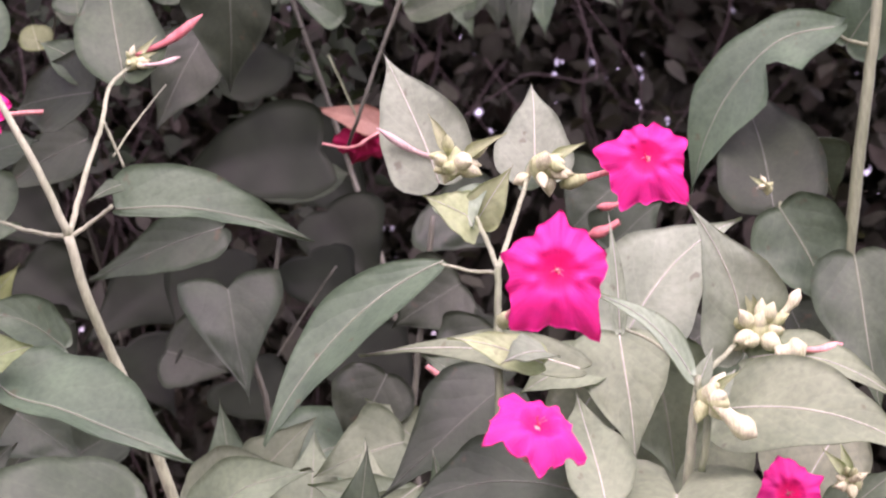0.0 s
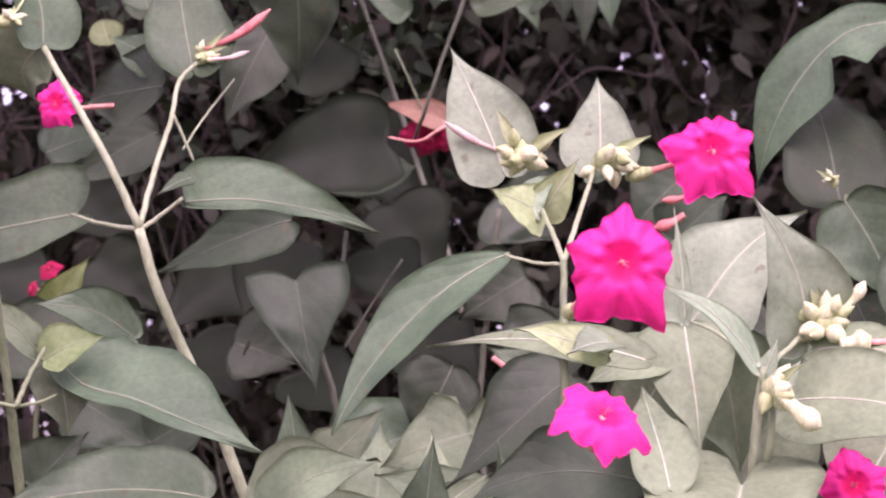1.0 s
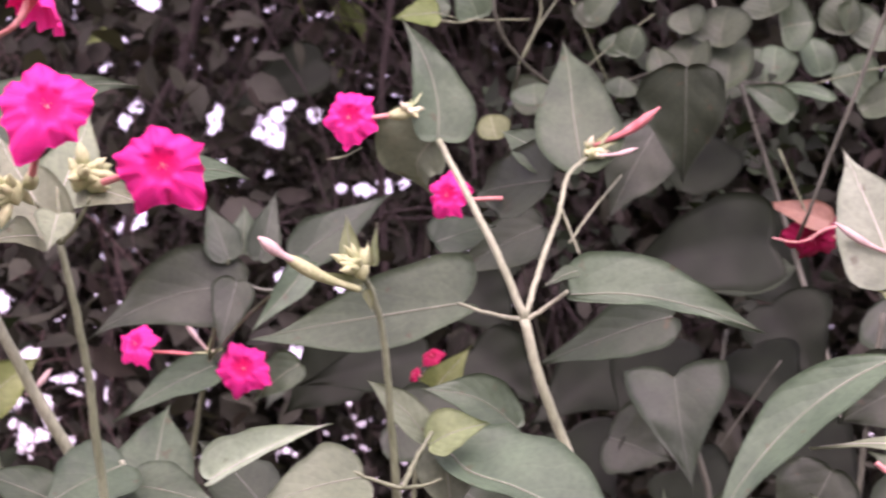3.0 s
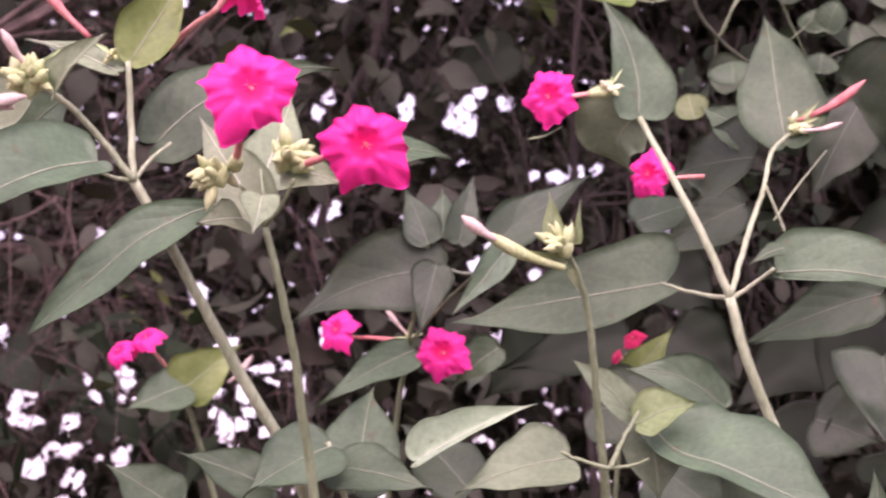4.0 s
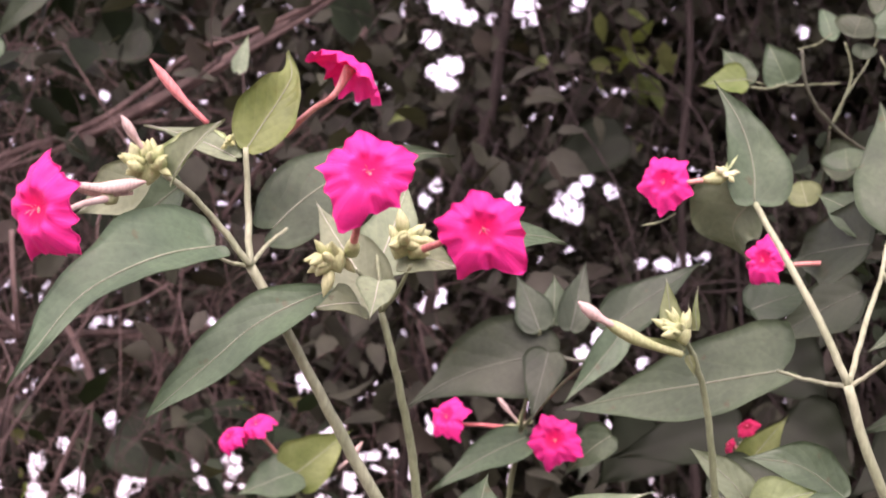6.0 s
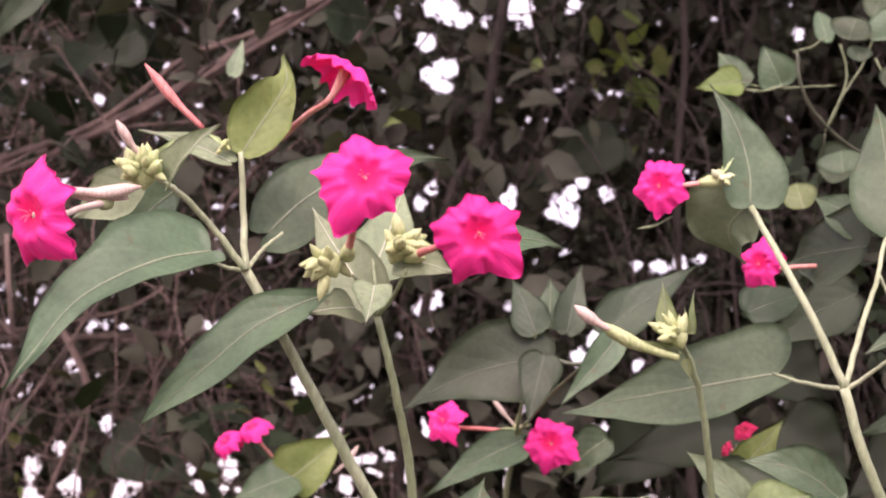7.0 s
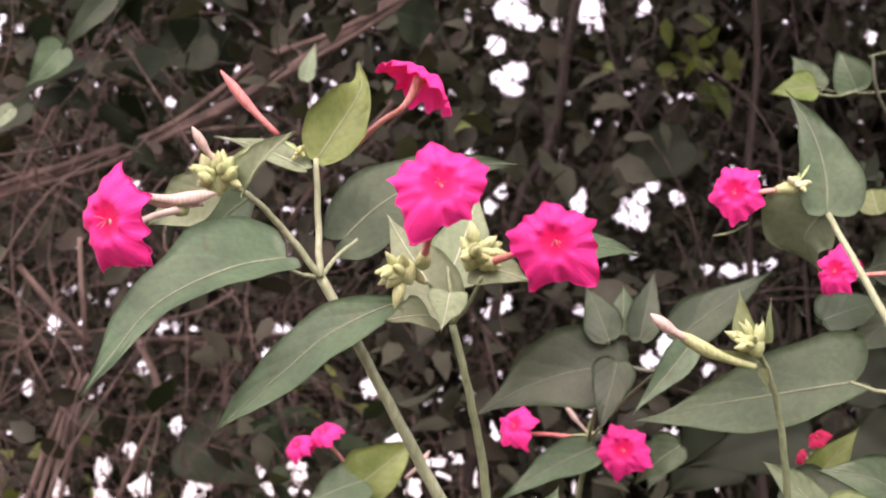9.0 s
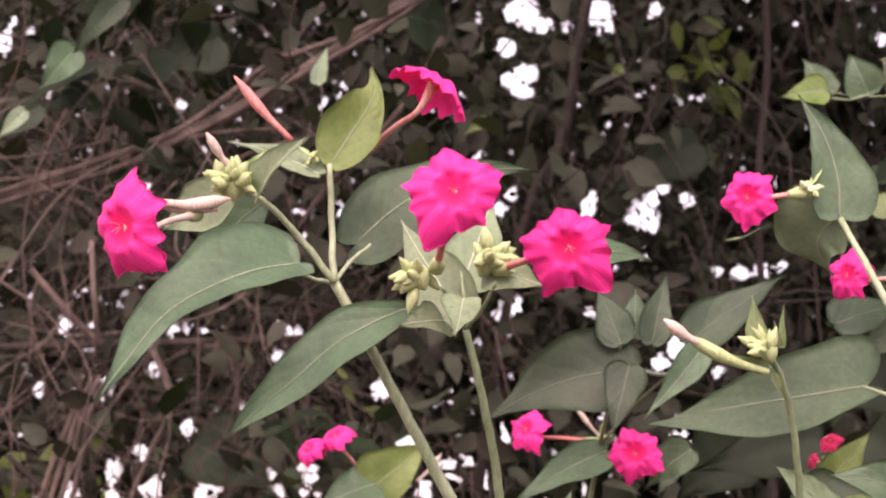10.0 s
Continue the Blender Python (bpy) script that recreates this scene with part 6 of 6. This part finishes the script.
def many_leaves(rng, places, length, ratio, droop=0.4, clear=True):
    """Verts and faces of many small folded leaves, one island each; clear: none reaches into a gap."""
    n = len(places)
    ln = rng.uniform(length[0], length[1], n)
    w = ln * rng.uniform(ratio[0], ratio[1], n)
    a = rng.normal(0, 1, (n, 3)) + np.array([0, 0, -droop])
    a /= np.linalg.norm(a, axis=1)[:, None]
    up = rng.normal(0, 0.7, (n, 3)) + np.array([0, -0.55, 0.6])
    nn = up - a * np.sum(up * a, axis=1)[:, None]
    nn /= np.linalg.norm(nn, axis=1)[:, None]
    s = np.cross(a, nn)
    shape = [(0, 0, 0), (0.22, 0.42, 0.10), (0.22, 0, 0.0), (0.22, -0.42, 0.10), (0.55, 0.40, 0.12), (0.55, 0, 0.03), (0.55, -0.40, 0.12), (0.82, 0.17, 0.02), (0.82, 0, -0.03), (0.82, -0.17, 0.02), (1, 0, -0.10)]
    if clear:
        inside = np.zeros(n, dtype=bool)
        for u, v in ((0, 0), (0.3, 0.4), (0.3, -0.4), (0.5, 0), (0.7, 0.25), (0.7, -0.25), (1, 0)):
            inside |= in_gap(places + a * (u * ln)[:, None] + s * (v * w)[:, None])
        keep = ~inside
        places, a, s, nn, ln, w = places[keep], a[keep], s[keep], nn[keep], ln[keep], w[keep]
        n = len(places)
    verts = np.stack([places + a * (u * ln)[:, None] + s * (v * w)[:, None] + nn * (k * w)[:, None] for u, v, k in shape], 1).reshape(-1, 3)
    cell = [(0, 2, 1), (0, 3, 2), (1, 2, 5, 4), (2, 3, 6, 5), (4, 5, 8, 7), (5, 6, 9, 8), (7, 8, 10), (8, 9, 10)]
    m = len(shape)
    faces = [tuple(i * m + k for k in c) for i in range(n) for c in cell]
    return verts, faces


def scatter(rng, count, low, high):
    return rng.uniform(0, 1, (count, 3)) * (np.array(high) - np.array(low)) + np.array(low)


def uneven(p, top, front):
    """Leaves that stay inside the thicket's uneven outline."""
    x, y, z = p.T
    q = p.copy()
    q[:, 1] += 0.22 * np.sin(2.1 * x + 1.3 * z) + 0.16 * np.sin(4.7 * z + x)
    high = top + 0.5 * np.sin(1.3 * x + 0.4) + 0.3 * np.sin(3.3 * x + 1.0) + 0.2 * np.sin(5.1 * y)
    wide = 3.5 + 0.4 * np.sin(2.2 * z) + 0.3 * np.sin(3.1 * y)
    near = front + 0.25 * np.sin(2.7 * x) + 0.15 * np.sin(6.1 * x + 2 * z)
    return q[(z < high) & (np.abs(x) < wide) & (q[:, 1] > near)]


def foliage():
    rng = np.random.default_rng(4)
    back = np.concatenate([scatter(rng, 76000, (-2.1, 3.0, 0.2), (2.1, 4.1, 2.6)), scatter(rng, 26000, (0.12, 2.9, 0.4), (1.9, 3.9, 2.2))])
    front = scatter(rng, 15000, (-1.6, 2.2, 0.3), (1.6, 3.0, 2.0))
    side = np.concatenate([scatter(rng, 2500, (-4.0, 2.6, 0), (-2.1, 4.2, 4)), scatter(rng, 2500, (2.1, 2.6, 0), (4.0, 4.2, 4)), scatter(rng, 4000, (-2.1, 2.6, 2.4), (2.1, 4.2, 4))])
    side = uneven(side, 3.3, 2.0)
    back = uneven(back, 3.3, 2.0)
    front = uneven(front, 3.3, 1.9)
    # the thick, dark part of the thicket high behind the climber
    thick = scatter(rng, 5000, (-0.5, 3.3, 1.35), (0.7, 3.9, 2.2))
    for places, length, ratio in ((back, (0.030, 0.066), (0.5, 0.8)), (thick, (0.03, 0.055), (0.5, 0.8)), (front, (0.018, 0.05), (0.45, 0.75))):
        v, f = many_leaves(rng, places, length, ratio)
        part("foliage", v, f, HEDGE, thicket, "crowded dark green leaves, part of their shade put into the colour", kind="stuff")
    # leaves beyond the view at the sides and top, added to cast shade
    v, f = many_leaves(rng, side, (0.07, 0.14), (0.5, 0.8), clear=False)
    part("foliage", v, f, HEDGE, thicket, "crowded dark green leaves, part of their shade put into the colour", kind="stuff")
    # an unseen crown, added overhead only to keep the thicket in shade
    unseen_crown = uneven(scatter(rng, 10500, (-3.2, 0.7, 2.2), (3.2, 3.4, 3.6)), 3.0, 1.05)
    v, f = many_leaves(rng, unseen_crown, (0.09, 0.15), (0.5, 0.8), clear=False)
    part("foliage", v, f, HEDGE, thicket, "crowded dark green leaves, part of their shade put into the colour", kind="stuff")
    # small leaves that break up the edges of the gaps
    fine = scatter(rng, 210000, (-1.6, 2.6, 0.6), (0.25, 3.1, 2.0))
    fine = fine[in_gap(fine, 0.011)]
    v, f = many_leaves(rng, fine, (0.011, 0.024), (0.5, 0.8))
    part("foliage", v, f, HEDGE, thicket, "crowded dark green leaves, part of their shade put into the colour", kind="stuff")
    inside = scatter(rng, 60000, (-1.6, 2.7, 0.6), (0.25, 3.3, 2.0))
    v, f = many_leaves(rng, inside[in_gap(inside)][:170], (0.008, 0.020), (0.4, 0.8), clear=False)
    part("foliage", v, f, HEDGE, thicket, "crowded dark green leaves, part of their shade put into the colour", kind="stuff")
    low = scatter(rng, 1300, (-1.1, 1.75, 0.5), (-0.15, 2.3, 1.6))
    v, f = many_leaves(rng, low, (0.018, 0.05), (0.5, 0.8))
    part("foliage", v, f, HEDGE, thicket, "crowded dark green leaves, part of their shade put into the colour", kind="stuff")


def tangle(name, label, seed, count, low, high, length, radius, material, lean, sag=0.15):
    """Many thin bent twigs."""
    r = random.Random(seed)
    verts, faces = [], []
    for i in range(count):
        p = V([r.uniform(a, b) for a, b in zip(low, high)])
        d = unit(V([r.gauss(lean[0], lean[3]), r.gauss(lean[1], 0.25), r.gauss(lean[2], lean[3])]))
        ln = r.uniform(*length)
        pts = [p]
        for k in range(5):
            d = unit(d + V([r.gauss(0, 0.55), r.gauss(0, 0.25), r.gauss(-sag, 0.55)]))
            pts.append(pts[-1] + d * ln / 5)
        rad = r.uniform(*radius)
        v, f = tube(spline(pts, 3), [rad, rad * 0.8, rad * 0.35], 5)
        base = len(verts)
        verts += v
        faces += [tuple(k + base for k in q) for q in f]
    part(name, verts, faces, material, thicket, label, kind="stuff")


def climber_spray(low, high):
    """The climber's smallest leaves and twiglets, too many to count."""
    rng = np.random.default_rng(12)
    seeds = scatter(rng, 26, low, high)
    places = np.concatenate([c + rng.normal(0, 1, (14, 3)) * np.array([0.020, 0.03, 0.016]) for c in seeds])
    v, f = many_leaves(rng, places, (0.008, 0.022), (0.6, 0.9))
    part("foliage", v, f, DEEP_SHADE, climber, "tiny dull green leaves in loose sprays", kind="stuff")


def undergrowth(low, high):
    rng = np.random.default_rng(15)
    places = scatter(rng, 170, low, high)
    v, f = many_leaves(rng, places, (0.016, 0.06), (0.35, 0.7))
    part("foliage", v, f, DEEP_SHADE, thicket, "dull green leaves low in the thicket", kind="stuff")


def backlit_tone_leaves(seed, count, low, high, length):
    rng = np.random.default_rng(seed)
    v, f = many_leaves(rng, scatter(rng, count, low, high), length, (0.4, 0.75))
    part("foliage", v, f, HEDGE_LIGHT, thicket, "yellow-green leaves with backlight put into their colour", kind="stuff")


foliage()
stem(thicket, [(-0.8576, 1.9546, 1.2590), (-0.7581, 1.9664, 1.2920), (-0.6256, 1.9817, 1.3398), (-0.5482, 1.9885, 1.3805), (-0.4707, 2.0419, 1.4509), (-0.3889, 2.0937, 1.5356), (-0.3078, 2.0933, 1.6246)], [0.0070, 0.0072, 0.0072, 0.0068, 0.0066, 0.0064, 0.0062], TWIG, name="branch", label="arching brown branch")
stem(thicket, [(-0.8396, 1.9137, 1.2563), (-0.7432, 1.9255, 1.2883), (-0.6745, 1.9336, 1.3131), (-0.6134, 1.9402, 1.3387), (-0.5663, 1.9429, 1.3725), (-0.5284, 1.9446, 1.4029), (-0.4510, 1.9530, 1.4354), (-0.3715, 1.9602, 1.4768)], [0.0036, 0.0035, 0.0033, 0.0032, 0.0030, 0.0029, 0.0027, 0.0026], TWIG, name="branch")
stem(thicket, [(-0.8396, 1.9155, 1.2455), (-0.7432, 1.9273, 1.2775), (-0.6745, 1.9357, 1.3000), (-0.5987, 1.9430, 1.3369), (-0.5446, 1.9479, 1.3656), (-0.5013, 1.9512, 1.3917), (-0.4310, 1.9568, 1.4339), (-0.3606, 1.9612, 1.4825)], [0.0030, 0.0029, 0.0028, 0.0026, 0.0025, 0.0024, 0.0023, 0.0022], TWIG, name="branch")
stem(thicket, [(-0.8152, 1.9142, 1.2798), (-0.7178, 1.9283, 1.2988), (-0.6420, 1.9379, 1.3216), (-0.5771, 1.9468, 1.3375), (-0.5121, 1.9570, 1.3448)], [0.0018, 0.0017, 0.0017, 0.0016, 0.0015], TWIG, name="branch")
stem(thicket, [(-0.8868, 2.0718, 1.1389), (-0.7364, 2.0965, 1.1475), (-0.6207, 2.1155, 1.1541), (-0.5164, 2.1827, 1.1676)], [0.00411, 0.00440, 0.00411, 0.00293], BARK, name="branch")
stem(thicket, [(-0.7328, 1.8839, 1.1943), (-0.7013, 1.8952, 1.1583), (-0.6672, 1.9066, 1.1249)], [0.00320, 0.00347, 0.00320], TWIG, name="branch")
stem(thicket, [(-0.5417, 1.5118, 1.1585), (-0.5400, 1.5189, 1.1164), (-0.5434, 1.5446, 1.0807)], [0.00192, 0.00192, 0.00171], TWIG, name="branch")
stem(thicket, [(-0.2674, 2.5031, 1.6760), (-0.2880, 2.5174, 1.5659), (-0.3087, 2.5328, 1.4490), (-0.3429, 2.5370, 1.3865), (-0.3772, 2.5557, 1.2350), (-0.4117, 2.5877, 1.0013), (-0.4252, 2.6063, 0.8074), (-0.4144, 2.6146, 0.5742), (-0.3793, 2.6125, 0.3018), (-0.3200, 2.6000, -0.0100)], [0.00694, 0.00694, 0.00659, 0.00624, 0.00624, 0.00694, 0.00763, 0.00832, 0.00902, 0.01006], TWIG_DARK, name="branch")
stem(thicket, [(-0.0601, 2.4424, 1.6384), (-0.0569, 2.4621, 1.5199), (-0.0669, 2.4797, 1.4012), (-0.0605, 2.5128, 1.2039), (-0.0454, 2.5450, 0.9692), (-0.0136, 2.5702, 0.6887), (0.0349, 2.5885, 0.3623), (0.1000, 2.6000, -0.0100)], [0.00433, 0.00433, 0.00467, 0.00500, 0.00550, 0.00600, 0.00650, 0.00725], TWIG_DARK, name="branch")
stem(thicket, [(-0.5274, 2.1732, 1.5308), (-0.5758, 2.1749, 1.4690), (-0.6666, 2.1733, 1.3818), (-0.7574, 2.1757, 1.2704)], [0.00276, 0.00276, 0.00245, 0.00215], TWIG, name="branch")
stem(thicket, [(-0.6552, 2.0863, 1.2968), (-0.5858, 2.0905, 1.3450), (-0.5048, 2.1004, 1.3703)], [0.00264, 0.00235, 0.00205], TWIG, name="branch")
stem(thicket, [(-0.4004, 2.2006, 1.4978), (-0.4428, 2.2052, 1.4240), (-0.5276, 2.2057, 1.3309), (-0.5821, 2.2102, 1.2447)], [0.00276, 0.00276, 0.00245, 0.00245], TWIG, name="branch")
stem(thicket, [(-0.7541, 1.9086, 1.0199), (-0.7225, 1.9190, 0.9892), (-0.6963, 1.9295, 0.9530)], [0.00267, 0.00267, 0.00267], TWIG_DARK, name="branch")
stem(thicket, [(-0.6644, 2.0038, 1.1618), (-0.6314, 2.0220, 1.0853), (-0.6535, 2.0272, 1.0294), (-0.6812, 2.0333, 0.9623)], [0.00280, 0.00280, 0.00252, 0.00252], TWIG, name="branch")
leaf(thicket, (-0.1254, 2.2653, 1.3930), (-0.2282, 2.2578, 1.3298), 0.0593, lean=(0, 0.3), material=DEEP_SHADE, rib=False)
leaf(thicket, (-0.5533, 1.4865, 1.3014), (-0.5819, 1.4868, 1.2691), 0.0275, lean=(0, 0.3), rib=False)
leaf(thicket, (-0.5175, 1.4864, 1.3403), (-0.5584, 1.4867, 1.2950), 0.0216, lean=(0, 0.3), material=DARK, rib=False)
leaf(thicket, (-0.3514, 1.4259, 1.2573), (-0.3431, 1.4230, 1.2844), 0.0118, lean=(0, 0.3), material=PALE, rib=False)
leaf(thicket, (-0.3067, 1.9333, 1.3451), (-0.3288, 1.9319, 1.3303), 0.0118, lean=(0, 0.3), material=YELLOW, rib=False)
leaf(thicket, (-0.2334, 2.5302, 1.5455), (-0.2525, 2.5295, 1.5292), 0.0153, lean=(0, 0.3), material=YELLOW, rib=False)
leaf(thicket, (-0.7222, 1.8609, 1.3473), (-0.7748, 1.8580, 1.3090), 0.0294, lean=(0, 0.3), material=DARK, rib=False)
leaf(thicket, (-0.5912, 1.4876, 1.2541), (-0.6123, 1.4875, 1.2324), 0.0134, lean=(0, 0.3), material=PALE, rib=False)
leaf(thicket, (-0.6088, 2.0669, 1.4660), (-0.6840, 2.0598, 1.4293), 0.0594, lean=(0, 0.3), material=DARK, rib=False)
leaf(thicket, (-0.4618, 2.2846, 1.5478), (-0.4151, 2.3952, 1.5500), 0.0722, lean=(0, 0.3), material=DARK, rib=False)
leaf(thicket, (-0.6669, 2.2264, 1.0547), (-0.5763, 2.2496, 1.0087), 0.0847, lean=(0, 0.3), material=DARK, rib=False)
stem(thicket, [(0.5217, 2.4001, 1.6734), (0.3895, 1.6368, 1.3096), (0.4107, 1.6361, 1.2635), (0.4412, 1.6317, 1.2397), (0.4816, 1.6220, 1.2562)], [0.00467, 0.00333, 0.00333, 0.00300, 0.00267], TWIG_DARK, name="twig")
leaf(thicket, (0.3751, 1.6433, 1.2649), (0.3916, 1.6446, 1.2055), 0.0375, lean=(-0.2, 0.3), rib=False)
leaf(thicket, (0.4106, 1.6365, 1.2590), (0.4095, 1.6406, 1.2093), 0.0334, lean=(0, 0.3), material=DARK, rib=False)
leaf(thicket, (0.4282, 1.6332, 1.2538), (0.4246, 1.6390, 1.1906), 0.0250, lean=(0.2, 0.3), material=DARK, rib=False)
leaf(thicket, (0.4460, 1.6296, 1.2531), (0.4471, 1.6333, 1.2033), 0.0250, lean=(-0.2, 0.3), rib=False)
leaf(thicket, (0.3971, 1.6396, 1.2550), (0.3739, 1.6479, 1.2107), 0.0334, lean=(0, 0.3), material=DARK, rib=False)
leaf(thicket, (0.4640, 1.6252, 1.2614), (0.5075, 1.6192, 1.2235), 0.0292, lean=(0.2, 0.3), material=DARK, rib=False)
leaf(thicket, (0.2688, 1.6643, 1.2782), (0.2677, 1.6685, 1.2285), 0.0501, lean=(-0.2, 0.3), rib=False)
leaf(thicket, (0.2508, 1.6687, 1.2698), (0.2145, 1.6789, 1.2351), 0.0501, lean=(0, 0.3), material=DARK, rib=False)
leaf(thicket, (0.4998, 1.6169, 1.2736), (0.5075, 1.6192, 1.2235), 0.0334, lean=(0.2, 0.3), material=DARK, rib=False)
leaf(thicket, (0.3307, 1.6524, 1.2667), (0.3564, 1.6507, 1.2204), 0.0375, lean=(-0.2, 0.3), rib=False)
tangle("dry_twig_tangle", "tangled dry brown twigs and hanging roots", 3, 120, (-1.0400, 1.7843, 1.1122), (-0.4565, 2.3736, 1.4859), (0.2, 0.6), (0.0004, 0.0015), TWIG, (-0.25, 0.0, -0.8, 0.5))
tangle("dry_twig_tangle", "tangled dry brown twigs and hanging roots", 5, 60, (-1.0472, 1.8826, 1.1239), (-0.3329, 2.4842, 1.6169), (0.2, 0.6), (0.0004, 0.0015), TWIG, (-0.8, 0.0, 0.55, 0.3))
tangle("dry_twig_tangle", "tangled dry brown twigs and hanging roots", 8, 22, (-0.5689, 2.0573, 0.9792), (-0.3165, 2.5611, 1.2757), (0.25, 0.6), (0.0004, 0.0014), TWIG, (0.1, 0.0, -0.9, 0.35))
tangle("stem_tangle", "thin dark stems of the thicket", 11, 170, (-0.4582, 2.2520, 1.2326), (0.2128, 2.9670, 1.8638), (0.3, 0.9), (0.0004, 0.0016), TWIG_DARK, (0.1, 0.0, -1.0, 0.3))
tangle("stem_tangle", "thin dark stems of the thicket", 12, 60, (0.0966, 2.2463, 1.1139), (0.9679, 3.0156, 1.7374), (0.3, 0.9), (0.0008, 0.0026), TWIG_DARK, (0.3, 0.0, -0.8, 0.6))
tangle("dry_twig_tangle", "fine tangled dry twigs", 17, 320, (-0.8125, 1.9040, 0.9682), (-0.4319, 2.3055, 1.4386), (0.08, 0.35), (0.0002, 0.0007), TWIG, (-0.2, 0.0, -0.3, 0.9))
# bright-coloured leaves placed where the thicket should look backlit
backlit_tone_leaves(31, 22, (-0.1774, 2.5521, 1.4768), (-0.0829, 2.7494, 1.6227), (0.025, 0.055))
backlit_tone_leaves(32, 16, (-0.9167, 2.1067, 0.9733), (-0.7538, 2.3038, 1.0453), (0.02, 0.06))
backlit_tone_leaves(33, 14, (-0.8031, 2.1181, 0.9877), (-0.6844, 2.3152, 1.0852), (0.015, 0.04))
backlit_tone_leaves(34, 9, (-0.5641, 2.1406, 1.0855), (-0.4587, 2.2473, 1.1263), (0.015, 0.03))
stem(thicket, [(-0.6751, 1.9099, 1.0958), (-0.6867, 1.9131, 1.0639), (-0.6988, 1.9170, 1.0267), (-0.7173, 1.9233, 0.9683)], [0.00187, 0.00267, 0.00293, 0.00267], TWIG, name="twig")
stem(thicket, [(-0.6770, 1.9379, 1.0986), (-0.6823, 1.9139, 1.0640), (-0.6915, 1.9183, 1.0269), (-0.7077, 1.9250, 0.9685)], [0.00189, 0.00270, 0.00298, 0.00270], TWIG, name="twig")
stem(thicket, [(-0.6726, 1.8780, 1.0925), (-0.6917, 1.9123, 1.0637), (-0.7072, 1.9156, 1.0265), (-0.7282, 1.9215, 0.9680)], [0.00184, 0.00262, 0.00289, 0.00262], TWIG, name="twig")
stem(thicket, [(-0.6790, 1.9699, 1.1019), (-0.6772, 1.9147, 1.0641), (-0.6831, 1.9197, 1.0271), (-0.6968, 1.9268, 0.9688)], [0.00192, 0.00275, 0.00302, 0.00275], TWIG, name="twig")
undergrowth((-0.6383, 1.7581, 0.9272), (-0.3383, 2.1668, 1.0599))
climber_spray((0.0350, 1.3467, 1.0808), (0.2778, 1.6162, 1.2039))


def upper_leaves(low, high):
    rng = np.random.default_rng(44)
    v, f = many_leaves(rng, scatter(rng, 60, low, high), (0.035, 0.085), (0.45, 0.75), droop=0.8)
    part("foliage", v, f, DEEP_SHADE, thicket, "dull green leaves high in the thicket", kind="stuff")


upper_leaves((-0.7024, 1.7683, 1.2870), (-0.6136, 2.1494, 1.5680))
